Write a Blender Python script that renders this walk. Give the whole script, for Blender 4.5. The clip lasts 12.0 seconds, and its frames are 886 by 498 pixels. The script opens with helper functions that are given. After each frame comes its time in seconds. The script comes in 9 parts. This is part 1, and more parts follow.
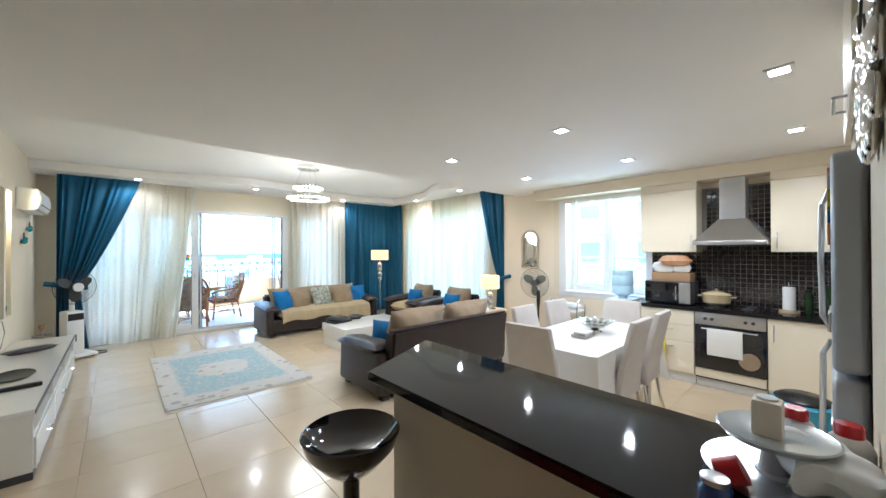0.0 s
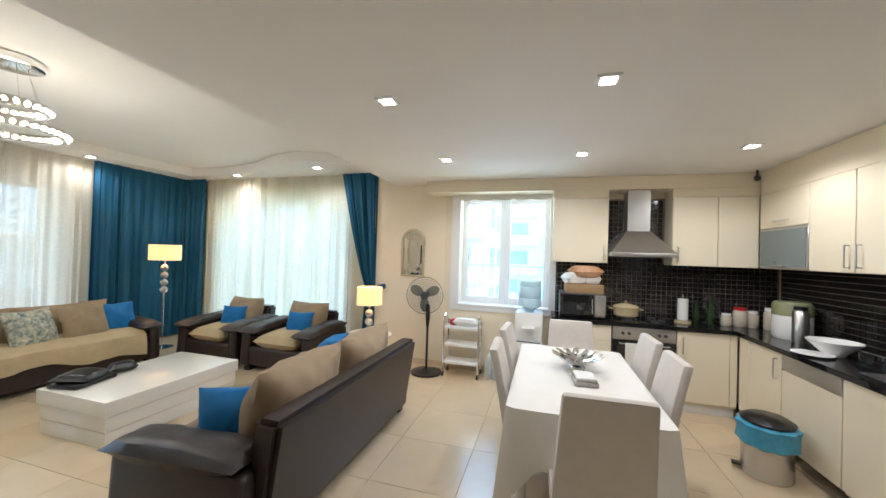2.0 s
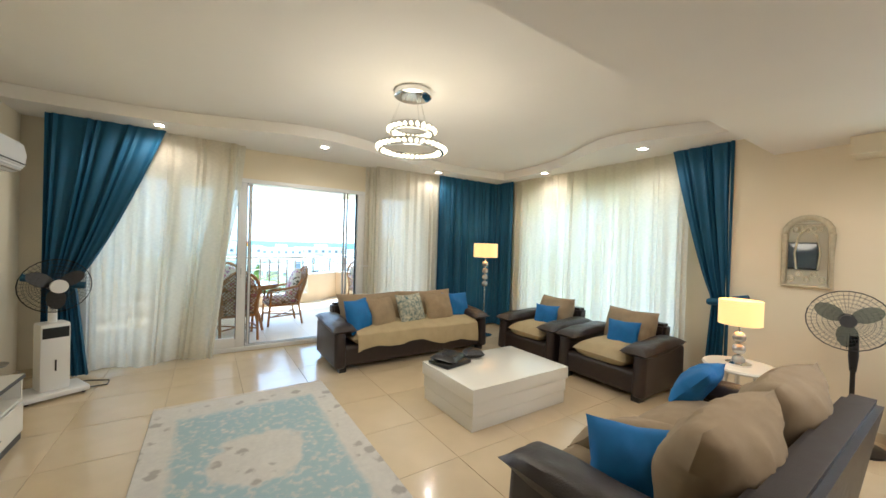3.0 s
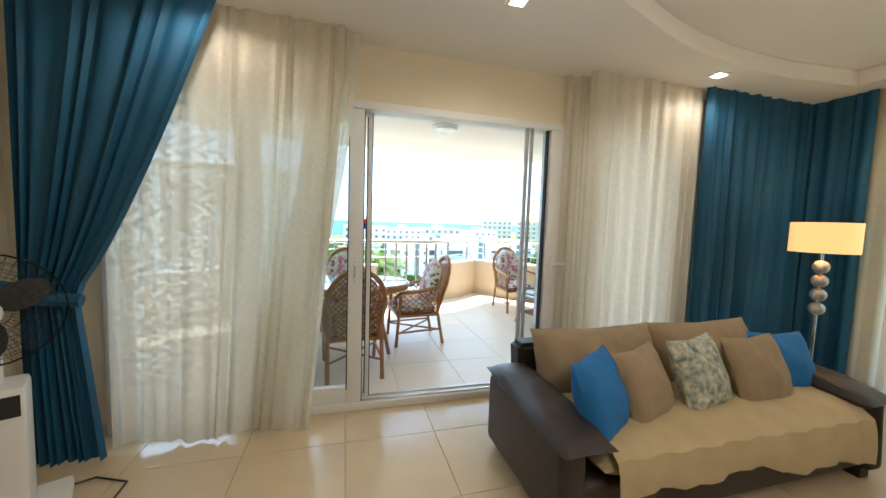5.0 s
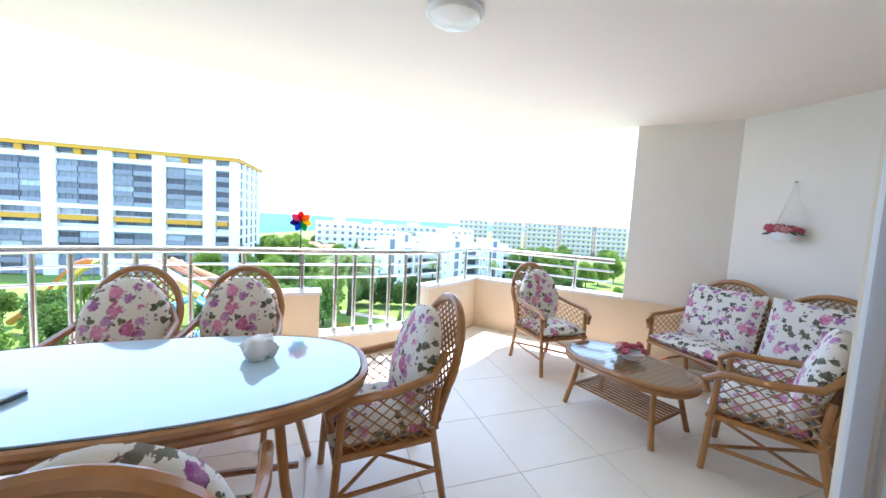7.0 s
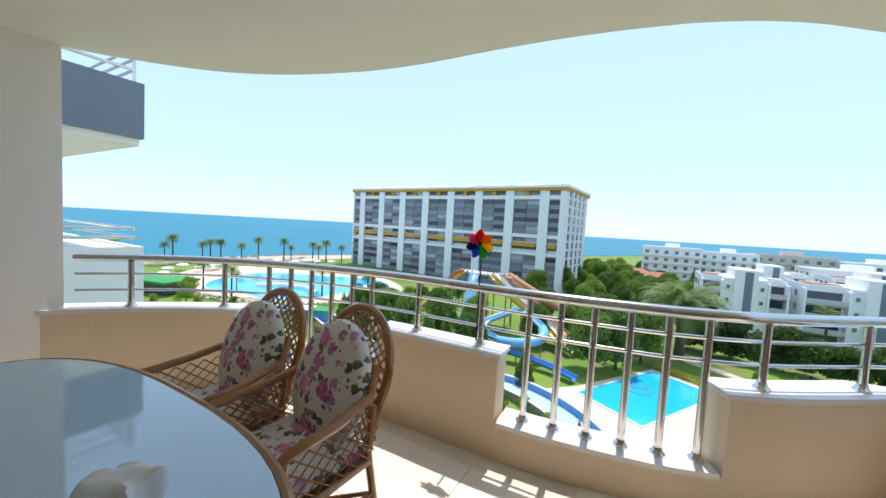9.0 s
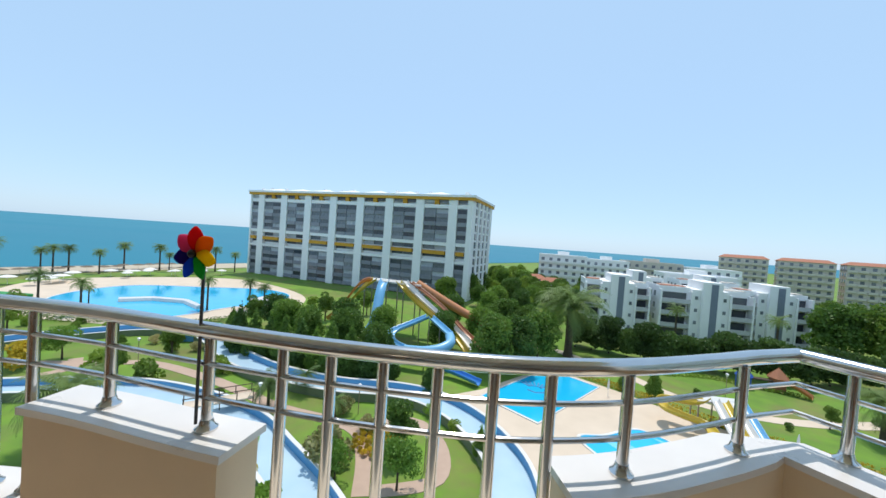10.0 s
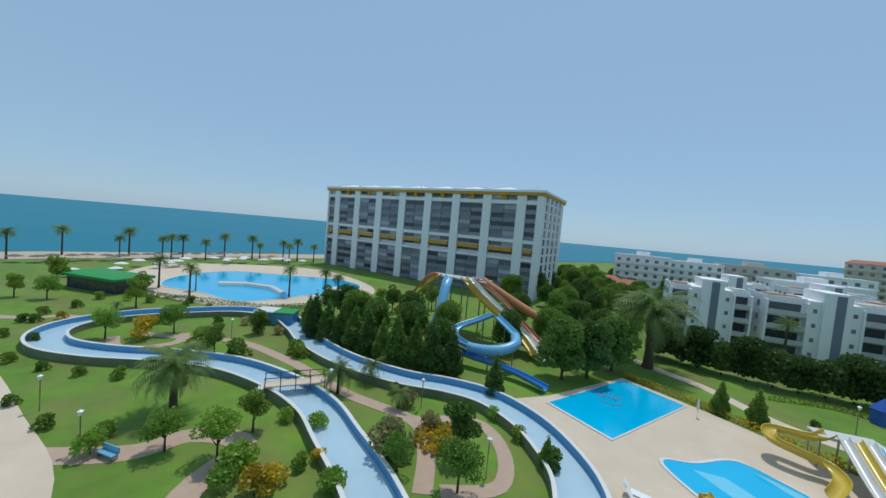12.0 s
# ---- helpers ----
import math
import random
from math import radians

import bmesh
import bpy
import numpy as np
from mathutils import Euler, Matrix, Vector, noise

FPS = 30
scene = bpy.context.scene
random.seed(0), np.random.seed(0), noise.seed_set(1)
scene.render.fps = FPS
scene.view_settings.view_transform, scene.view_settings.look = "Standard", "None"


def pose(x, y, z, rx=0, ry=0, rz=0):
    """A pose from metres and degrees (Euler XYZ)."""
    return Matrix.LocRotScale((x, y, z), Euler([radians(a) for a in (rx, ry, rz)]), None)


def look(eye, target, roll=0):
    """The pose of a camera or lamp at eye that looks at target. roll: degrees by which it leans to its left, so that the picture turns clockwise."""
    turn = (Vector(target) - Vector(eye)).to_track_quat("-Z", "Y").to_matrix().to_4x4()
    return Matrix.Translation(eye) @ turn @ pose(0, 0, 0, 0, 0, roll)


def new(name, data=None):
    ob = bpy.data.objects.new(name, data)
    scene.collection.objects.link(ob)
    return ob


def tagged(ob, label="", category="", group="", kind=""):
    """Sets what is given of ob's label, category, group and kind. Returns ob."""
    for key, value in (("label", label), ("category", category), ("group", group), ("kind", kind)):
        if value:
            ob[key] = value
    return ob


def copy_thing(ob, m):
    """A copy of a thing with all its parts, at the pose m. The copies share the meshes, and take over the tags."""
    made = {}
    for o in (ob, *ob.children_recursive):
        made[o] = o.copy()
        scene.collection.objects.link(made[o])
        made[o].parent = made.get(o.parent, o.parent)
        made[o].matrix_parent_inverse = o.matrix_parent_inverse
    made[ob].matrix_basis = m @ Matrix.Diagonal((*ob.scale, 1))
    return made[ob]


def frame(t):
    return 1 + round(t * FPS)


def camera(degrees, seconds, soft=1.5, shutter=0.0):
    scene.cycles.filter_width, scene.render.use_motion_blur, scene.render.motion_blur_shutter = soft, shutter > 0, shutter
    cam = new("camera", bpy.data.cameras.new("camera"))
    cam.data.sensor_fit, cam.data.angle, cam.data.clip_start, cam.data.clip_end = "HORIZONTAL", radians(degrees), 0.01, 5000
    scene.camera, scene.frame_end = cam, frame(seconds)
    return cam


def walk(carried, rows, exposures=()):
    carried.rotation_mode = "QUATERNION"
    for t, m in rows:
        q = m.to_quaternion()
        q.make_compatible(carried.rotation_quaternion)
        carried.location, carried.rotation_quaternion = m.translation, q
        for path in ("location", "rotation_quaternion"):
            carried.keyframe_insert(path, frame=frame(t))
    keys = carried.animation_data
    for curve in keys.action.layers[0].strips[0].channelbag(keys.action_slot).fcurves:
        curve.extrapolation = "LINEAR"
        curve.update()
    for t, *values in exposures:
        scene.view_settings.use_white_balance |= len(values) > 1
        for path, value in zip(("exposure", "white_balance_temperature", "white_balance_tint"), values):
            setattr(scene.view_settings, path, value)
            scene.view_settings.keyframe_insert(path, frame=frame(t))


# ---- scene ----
cam = camera(102.6, 12.0)
PATH = [
    (0, (0.344, 0.371, 1.511), (1.695, 1.846, 1.524), -0.2),
    (0.5, (0.475, 0.788, 1.52), (2.268, 1.674, 1.536), 0.6),
    (1, (0.618, 1.235, 1.513), (2.573, 1.655, 1.544), 1.2),
    (1.5, (0.825, 1.651, 1.54), (2.805, 1.927, 1.568), 1.6),
    (2, (0.955, 2.113, 1.535), (2.877, 2.667, 1.564), 1.8),
    (2.5, (1.081, 2.542, 1.552), (2.716, 3.694, 1.553), 1.8),
    (3, (1.037, 3.021, 1.502), (2.141, 4.688, 1.478), 1.8),
    (3.5, (1.007, 3.55, 1.482), (1.662, 5.438, 1.417), 1.3),
    (3.7, (1.034, 3.813, 1.485), (1.549, 5.744, 1.411), 1.1),
    (5.3, (1.419, 6.161, 1.451), (1.978, 8.074, 1.292), 2.4),
    (5.5, (1.483, 6.435, 1.467), (2.095, 8.333, 1.312), 2.7),
    (6, (1.606, 7.118, 1.45), (2.39, 8.952, 1.298), 2.5),
    (6.5, (1.761, 7.675, 1.443), (2.633, 9.469, 1.307), 2.9),
    (7, (1.83, 8.123, 1.454), (2.5, 10.001, 1.297), 3.2),
    (7.5, (2.059, 8.374, 1.435), (2.147, 10.364, 1.253), 3.1),
    (9.3, (2.73, 10.002, 1.483), (1.707, 11.716, 1.362), 3.4),
    (9.5, (2.797, 10.238, 1.482), (1.904, 12.025, 1.384), 3.4),
    (10, (2.91, 10.796, 1.491), (2.364, 12.719, 1.439), 4.1),
    (10.5, (2.719, 11.248, 1.567), (2.447, 13.229, 1.536), 4.5),
    (11, (2.659, 11.606, 1.587), (2.446, 13.595, 1.545), 4.9),
    (11.5, (2.565, 11.765, 1.54), (2.113, 13.711, 1.462), 5.2),
    (12, (2.367, 11.825, 1.5), (1.482, 13.616, 1.395), 5.1),
]
walk(cam, [(t, look(e, g, r)) for t, e, g, r in PATH],
     exposures=[(0, 3.05, 5000, 10), (1.0, 2.7, 5250, 11), (1.5, 2.7, 5350, 11), (2.2, 2.7, 5500, 12), (3.0, 2.6, 5950, 11), (3.7, 2.5, 6500, 12), (5.5, 2.25, 6250, 15), (6.0, 2.25, 6250, 17), (6.5, 2.25, 5800, 18),
                (7.0, 2.15, 5850, 22), (7.6, 1.65, 5850, 22), (9.4, 0.4, 6500, 16), (10.5, 0.0, 6350, 10), (11.2, -0.2, 6250, 9), (12, -0.5, 6150, 8)])


# ---- world and light ----
SUN_EL, SUN_AZ = radians(71), radians(-3)      # azimuth from +Y towards +X
world = bpy.data.worlds.new("sky")
scene.world = world
world.use_nodes = True
wt = world.node_tree
wt.nodes.clear()
sky = wt.nodes.new("ShaderNodeTexSky")
sky.sky_type, sky.sun_disc = "NISHITA", False
sky.sun_elevation, sky.sun_rotation = SUN_EL, SUN_AZ
sky.air_density, sky.dust_density, sky.ozone_density = 1.0, 0.4, 4.0
wbg = wt.nodes.new("ShaderNodeBackground")
wbg.inputs["Strength"].default_value = 0.15
wout = wt.nodes.new("ShaderNodeOutputWorld")
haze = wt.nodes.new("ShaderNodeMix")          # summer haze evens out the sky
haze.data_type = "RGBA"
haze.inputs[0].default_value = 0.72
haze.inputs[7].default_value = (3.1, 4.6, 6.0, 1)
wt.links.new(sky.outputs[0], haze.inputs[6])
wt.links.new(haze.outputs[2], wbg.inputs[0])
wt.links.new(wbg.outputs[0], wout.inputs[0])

sun = new("sun", bpy.data.lights.new("sun", "SUN"))
sun.data.energy, sun.data.angle, sun.data.color = 3.0, radians(0.5), (1.0, 0.95, 0.87)
sun_dir = Vector((math.sin(SUN_AZ) * math.cos(SUN_EL), math.cos(SUN_AZ) * math.cos(SUN_EL), math.sin(SUN_EL)))
sun.matrix_world = look(Vector((0, 0, 60)) + sun_dir * 10, (0, 0, 60))


def window_light(name, eye, target, w, h, power, col=(0.92, 0.97, 1.0)):
    ob = new(name, bpy.data.lights.new(name, "AREA"))
    ob.data.shape, ob.data.size, ob.data.size_y, ob.data.energy, ob.data.color = "RECTANGLE", w, h, power, col
    ob.matrix_world = look(eye, target)


window_light("daylight_north_west", (0.65, 8.54, 1.2), (0.65, 7, 1.2), 1.4, 2.1, 1.3)
window_light("daylight_north_east", (3.72, 8.54, 1.2), (3.72, 7, 1.2), 0.8, 2.1, 1.4)
window_light("daylight_east", (6.02, 6.3, 1.25), (4, 6.3, 1.25), 2.4, 2.1, 2.4)
window_light("daylight_kitchen", (5.97, 2.64, 2.13), (4, 2.64, 2.0), 1.1, 0.3, 3.0)


# ---- materials ----
def mat(name, c1, c2=None, scale=8.0, rough=0.5, metal=0.0, bump=0.0, bscale=60.0, coat=0.0, big=0.35, rvar=0.08, rand=0.0):
    """A surface with colour variation at two scales, fine relief and uneven gloss."""
    m = bpy.data.materials.new(name)
    m.use_nodes = True
    nt = m.node_tree
    n, l = nt.nodes, nt.links
    p = n["Principled BSDF"]
    c2 = c2 or tuple(v * 0.88 for v in c1)
    tc = n.new("ShaderNodeTexCoord")
    a, b = n.new("ShaderNodeTexNoise"), n.new("ShaderNodeTexNoise")
    a.inputs["Scale"].default_value, a.inputs["Detail"].default_value = scale, 5
    b.inputs["Scale"].default_value, b.inputs["Detail"].default_value = scale * 0.13, 3
    for t in (a, b):
        l.new(tc.outputs["Object"], t.inputs["Vector"])
    mixf = n.new("ShaderNodeMix")
    mixf.inputs[0].default_value = big
    l.new(a.outputs["Fac"], mixf.inputs[2])
    l.new(b.outputs["Fac"], mixf.inputs[3])
    fac = mixf.outputs[0]
    if rand:
        oi, ma = n.new("ShaderNodeObjectInfo"), n.new("ShaderNodeMath")
        ma.operation = "MULTIPLY_ADD"
        ma.inputs[1].default_value, ma.inputs[2].default_value = rand, -rand / 2
        ad = n.new("ShaderNodeMath")
        l.new(oi.outputs["Random"], ma.inputs[0])
        l.new(ma.outputs[0], ad.inputs[0])
        l.new(fac, ad.inputs[1])
        fac = ad.outputs[0]
    ramp = n.new("ShaderNodeValToRGB")
    ramp.color_ramp.elements[0].position, ramp.color_ramp.elements[1].position = 0.3, 0.7
    ramp.color_ramp.elements[0].color, ramp.color_ramp.elements[1].color = (*c2, 1), (*c1, 1)
    l.new(fac, ramp.inputs[0])
    l.new(ramp.outputs[0], p.inputs["Base Color"])
    mr = n.new("ShaderNodeMapRange")
    mr.inputs["To Min"].default_value, mr.inputs["To Max"].default_value = max(0, rough - rvar), rough + rvar
    l.new(a.outputs["Fac"], mr.inputs["Value"])
    l.new(mr.outputs[0], p.inputs["Roughness"])
    p.inputs["Metallic"].default_value, p.inputs["Coat Weight"].default_value = metal, coat
    p.inputs["Coat Roughness"].default_value = 0.06
    if bump:
        c, bn = n.new("ShaderNodeTexNoise"), n.new("ShaderNodeBump")
        c.inputs["Scale"].default_value, c.inputs["Detail"].default_value = bscale, 3
        l.new(tc.outputs["Object"], c.inputs["Vector"])
        l.new(c.outputs["Fac"], bn.inputs["Height"])
        bn.inputs["Strength"].default_value, bn.inputs["Distance"].default_value = bump, 0.01
        l.new(bn.outputs[0], p.inputs["Normal"])
    return m


def glow(name, col, strength):
    m = bpy.data.materials.new(name)
    m.use_nodes = True
    p = m.node_tree.nodes["Principled BSDF"]
    p.inputs["Base Color"].default_value = (*col, 1)
    p.inputs["Emission Color"].default_value = (*col, 1)
    p.inputs["Emission Strength"].default_value = strength
    return m


def glassy(name, tint=(0.95, 0.98, 0.98), rough=0.02, mixin=0.12):
    """Thin clear pane: mostly straight through, with a mirror-like sheen."""
    m = bpy.data.materials.new(name)
    m.use_nodes = True
    n, l = m.node_tree.nodes, m.node_tree.links
    n.clear()
    o, mx = n.new("ShaderNodeOutputMaterial"), n.new("ShaderNodeMixShader")
    tr, gl, fr = n.new("ShaderNodeBsdfTransparent"), n.new("ShaderNodeBsdfGlossy"), n.new("ShaderNodeLayerWeight")
    tr.inputs[0].default_value, gl.inputs["Roughness"].default_value = (*tint, 1), rough
    fr.inputs["Blend"].default_value = 0.5
    pw, ad = n.new("ShaderNodeMath"), n.new("ShaderNodeMath")
    pw.operation, pw.inputs[1].default_value = "POWER", 5.0
    ad.operation, ad.inputs[1].default_value, ad.inputs[2].default_value = "MULTIPLY_ADD", 0.9, 0.035
    l.new(fr.outputs["Facing"], pw.inputs[0])
    l.new(pw.outputs[0], ad.inputs[0])
    l.new(ad.outputs[0], mx.inputs[0])
    l.new(tr.outputs[0], mx.inputs[1])
    l.new(gl.outputs[0], mx.inputs[2])
    l.new(mx.outputs[0], o.inputs[0])
    return m


def sheer(name, col, clear, lace):
    """Net curtain: light passes in part, with a woven lace figure that is denser."""
    m = bpy.data.materials.new(name)
    m.use_nodes = True
    n, l = m.node_tree.nodes, m.node_tree.links
    n.clear()
    o = n.new("ShaderNodeOutputMaterial")
    d, t, tr = n.new("ShaderNodeBsdfDiffuse"), n.new("ShaderNodeBsdfTranslucent"), n.new("ShaderNodeBsdfTransparent")
    d.inputs[0].default_value = t.inputs[0].default_value = (*col, 1)
    m1, m2 = n.new("ShaderNodeMixShader"), n.new("ShaderNodeMixShader")
    l.new(d.outputs[0], m1.inputs[1])
    l.new(t.outputs[0], m1.inputs[2])
    tc, no, sep = n.new("ShaderNodeTexCoord"), n.new("ShaderNodeTexNoise"), n.new("ShaderNodeSeparateXYZ")
    no.inputs["Scale"].default_value, no.inputs["Detail"].default_value = 38, 3
    l.new(tc.outputs["Object"], no.inputs["Vector"])
    l.new(tc.outputs["Object"], sep.inputs[0])

    def op(kind, a, b, c=0.0):
        k = n.new("ShaderNodeMath")
        k.operation = kind
        for i, v in enumerate((a, b, c)):
            if isinstance(v, (int, float)):
                k.inputs[i].default_value = v
            else:
                l.new(v, k.inputs[i])
        return k.outputs[0]
    along = op("ADD", sep.outputs[0], sep.outputs[1])            # curtains run along one axis of the plan
    bend = op("SINE", op("MULTIPLY", sep.outputs[2], 2 * math.pi / 0.15), 0)
    vine = op("SINE", op("MULTIPLY_ADD", along, 2 * math.pi / 0.1, op("MULTIPLY", bend, 1.7)), 0)
    leafy = op("SINE", op("MULTIPLY_ADD", sep.outputs[2], 2 * math.pi / 0.075, op("MULTIPLY", vine, 2.2)), 0)
    figure = op("ADD", op("MULTIPLY", vine, 0.16), op("MULTIPLY", leafy, 0.2))
    ml = op("ADD", figure, op("MULTIPLY_ADD", no.outputs["Fac"], 1.6, -0.7))
    mr = n.new("ShaderNodeMapRange")
    mr.inputs["From Min"].default_value, mr.inputs["From Max"].default_value = -0.12, 0.3
    mr.inputs["To Min"].default_value, mr.inputs["To Max"].default_value = clear, max(0.02, clear - lace)
    l.new(ml, mr.inputs["Value"])
    l.new(mr.outputs[0], m2.inputs[0])
    thick = n.new("ShaderNodeMapRange")                           # the woven figure is closer than the ground
    thick.inputs["From Min"].default_value, thick.inputs["From Max"].default_value = -0.12, 0.3
    thick.inputs["To Min"].default_value, thick.inputs["To Max"].default_value = 0.62, 0.62 - min(0.4, lace * 8)
    l.new(ml, thick.inputs["Value"])
    l.new(thick.outputs[0], m1.inputs[0])
    l.new(m1.outputs[0], m2.inputs[1])
    l.new(tr.outputs[0], m2.inputs[2])
    l.new(m2.outputs[0], o.inputs[0])
    return m


M_wall = mat("cream_paint", (0.8, 0.71, 0.55), (0.77, 0.68, 0.52), 3, 0.7, bump=0.05, bscale=220)
M_ceil = mat("white_ceiling_paint", (0.86, 0.83, 0.79), (0.83, 0.8, 0.76), 2, 0.8, bump=0.03, bscale=200)
M_tile = mat("cream_floor_tile", (0.67, 0.54, 0.37), (0.61, 0.49, 0.33), 5, 0.2, coat=0.25, rand=0.35, rvar=0.05)
M_grout = mat("floor_grout", (0.53, 0.44, 0.31), rough=0.9)
M_bgrout = mat("balcony_grout", (0.76, 0.69, 0.57), rough=0.9)
M_btile = mat("pale_balcony_tile", (0.86, 0.78, 0.65), (0.83, 0.75, 0.62), 6, 0.35, rand=0.3)
M_white = mat("white_lacquer", (0.8, 0.78, 0.72), (0.77, 0.75, 0.69), 2, 0.25, coat=0.3, rvar=0.03)
M_cream = mat("cream_gloss_cabinet", (0.8, 0.73, 0.57), (0.78, 0.7, 0.54), 2, 0.3, coat=0.15, rvar=0.03)
M_pvc = mat("white_window_plastic", (0.82, 0.82, 0.82), (0.8, 0.8, 0.79), 4, 0.35)
M_granite = mat("black_granite", (0.018, 0.017, 0.018), (0.006, 0.006, 0.007), 160, 0.045, rvar=0.02)
M_granite.node_tree.nodes["Principled BSDF"].inputs["Specular IOR Level"].default_value = 0.28
M_leather = mat("dark_brown_leather", (0.035, 0.022, 0.02), (0.02, 0.013, 0.012), 20, 0.38, bump=0.25, bscale=160)
M_beige = mat("beige_sofa_cloth", (0.36, 0.27, 0.17), (0.29, 0.21, 0.13), 14, 0.9, bump=0.3, bscale=350)
M_throw = mat("pale_sofa_throw", (0.5, 0.4, 0.24), (0.43, 0.34, 0.2), 10, 0.9, bump=0.3, bscale=300)
M_blue = mat("turquoise_cushion_cloth", (0.008, 0.165, 0.44), (0.006, 0.125, 0.36), 12, 0.75, bump=0.2, bscale=300)
M_teal = mat("petrol_blue_curtain_cloth", (0.006, 0.095, 0.19), (0.004, 0.07, 0.15), 10, 0.7, bump=0.2, bscale=260)
M_sheer = sheer("lace_net_curtain", (0.74, 0.69, 0.58), 0.07, 0.045)
M_voile = sheer("plain_voile", (0.82, 0.79, 0.7), 0.1, 0.03)
M_thin = sheer("thin_white_voile", (0.9, 0.9, 0.87), 0.93, 0.02)
M_steel = mat("brushed_steel", (0.62, 0.62, 0.62), (0.57, 0.57, 0.58), 4, 0.3, 1.0, rvar=0.03)
M_rail = mat("polished_steel_rail", (0.7, 0.69, 0.67), (0.62, 0.61, 0.6), 12, 0.16, 1.0, rvar=0.04)
M_chrome = mat("chrome", (0.8, 0.8, 0.8), (0.75, 0.75, 0.75), 20, 0.08, 1.0, rvar=0.02)
M_fridge = mat("silver_grey_enamel", (0.5, 0.53, 0.57), (0.47, 0.5, 0.54), 2, 0.28, 0.2, rvar=0.03)
M_dkgrey = mat("dark_grey_plastic", (0.06, 0.06, 0.065), (0.045, 0.045, 0.05), 30, 0.45)
M_black = mat("black_plastic", (0.012, 0.012, 0.013), (0.008, 0.008, 0.009), 30, 0.3)
M_screen = mat("black_screen_glass", (0.008, 0.008, 0.01), rough=0.06, coat=0.5, rvar=0.01)
M_mosaic = mat("black_mosaic_tile", (0.012, 0.009, 0.009), (0.02, 0.015, 0.014), 20, 0.12, coat=0.4, rvar=0.04)
M_mgrout = mat("grey_mosaic_grout", (0.26, 0.24, 0.21), rough=0.9)
M_chairw = mat("pale_grey_chair_cover", (0.6, 0.56, 0.52), (0.54, 0.5, 0.46), 14, 0.85, bump=0.2, bscale=300)
M_cloth = mat("white_tablecloth", (0.78, 0.76, 0.72), (0.73, 0.71, 0.67), 6, 0.8, bump=0.12, bscale=240)
M_frost = mat("frosted_cabinet_glass", (0.2, 0.24, 0.24), (0.17, 0.21, 0.21), 3, 0.3)
M_shade = glow("lit_lamp_shade", (1.0, 0.62, 0.24), 0.16)
M_spot = glow("spot_bulb", (1.0, 0.88, 0.68), 12.0)
M_crystal = glow("lit_crystal_ring", (1.0, 0.85, 0.55), 0.75)
M_glass = glassy("window_glass")
M_pet = sheer("clear_thin_plastic", (0.82, 0.87, 0.9), 0.5, 0.1)
M_smoke = glassy("clear_bottle_glass", (0.95, 0.98, 0.99))
M_rubber = mat("black_rubber", (0.02, 0.02, 0.02), rough=0.8)
M_red = mat("red_plastic", (0.5, 0.012, 0.012), (0.42, 0.01, 0.01), 10, 0.3)
M_paper = mat("white_paper", (0.8, 0.8, 0.78), rough=0.8)
M_yellow = mat("yellow_cloth", (0.75, 0.6, 0.03), rough=0.8)
M_card = mat("brown_cardboard", (0.36, 0.23, 0.12), rough=0.9)
M_bread = mat("bread_in_bag", (0.5, 0.22, 0.08), (0.6, 0.4, 0.25), 15, 0.4)
M_bluebag = mat("blue_bin_bag", (0.1, 0.4, 0.6), (0.06, 0.3, 0.5), 25, 0.35, bump=0.5, bscale=30)
M_tealglass = mat("turquoise_glass", (0.02, 0.3, 0.3), (0.01, 0.2, 0.22), 8, 0.08, coat=0.6)
M_blueglass = mat("blue_glass", (0.01, 0.06, 0.3), (0.01, 0.04, 0.2), 8, 0.08, coat=0.6)
M_greenglass = mat("green_glass", (0.03, 0.06, 0.02), (0.015, 0.035, 0.012), 8, 0.08, coat=0.6)
M_mirror = mat("mirror_glass", (0.9, 0.9, 0.9), (0.88, 0.88, 0.88), 2, 0.02, 1.0, rvar=0.01)
M_iron = mat("wrought_silver_metal", (0.45, 0.43, 0.4), (0.3, 0.29, 0.27), 40, 0.35, 1.0)


# ---- shape helpers ----
def box(bm, x0, x1, y0, y1, z0, z1, bev=0.0, seg=2):
    r = bmesh.ops.create_cube(bm, size=1, matrix=Matrix.Translation(((x0 + x1) / 2, (y0 + y1) / 2, (z0 + z1) / 2)) @ Matrix.Diagonal((x1 - x0, y1 - y0, z1 - z0, 1)))
    if bev:
        es = list({e for v in r["verts"] for e in v.link_edges})
        bmesh.ops.bevel(bm, geom=es, offset=bev, segments=seg, affect="EDGES", profile=0.6)
    return bm


def cyl(bm, p0, p1, r0, r1=None, n=14, caps=True):
    p0, p1 = Vector(p0), Vector(p1)
    d = p1 - p0
    q = d.to_track_quat("Z", "Y").to_matrix().to_4x4()
    bmesh.ops.create_cone(bm, cap_ends=caps, segments=n, radius1=r0, radius2=r0 if r1 is None else r1, depth=d.length, matrix=Matrix.Translation((p0 + p1) / 2) @ q)
    return bm


def ball(bm, c, r, sx=1, sy=1, sz=1, u=14, v=9):
    bmesh.ops.create_uvsphere(bm, u_segments=u, v_segments=v, radius=r, matrix=Matrix.Translation(c) @ Matrix.Diagonal((sx, sy, sz, 1)))
    return bm


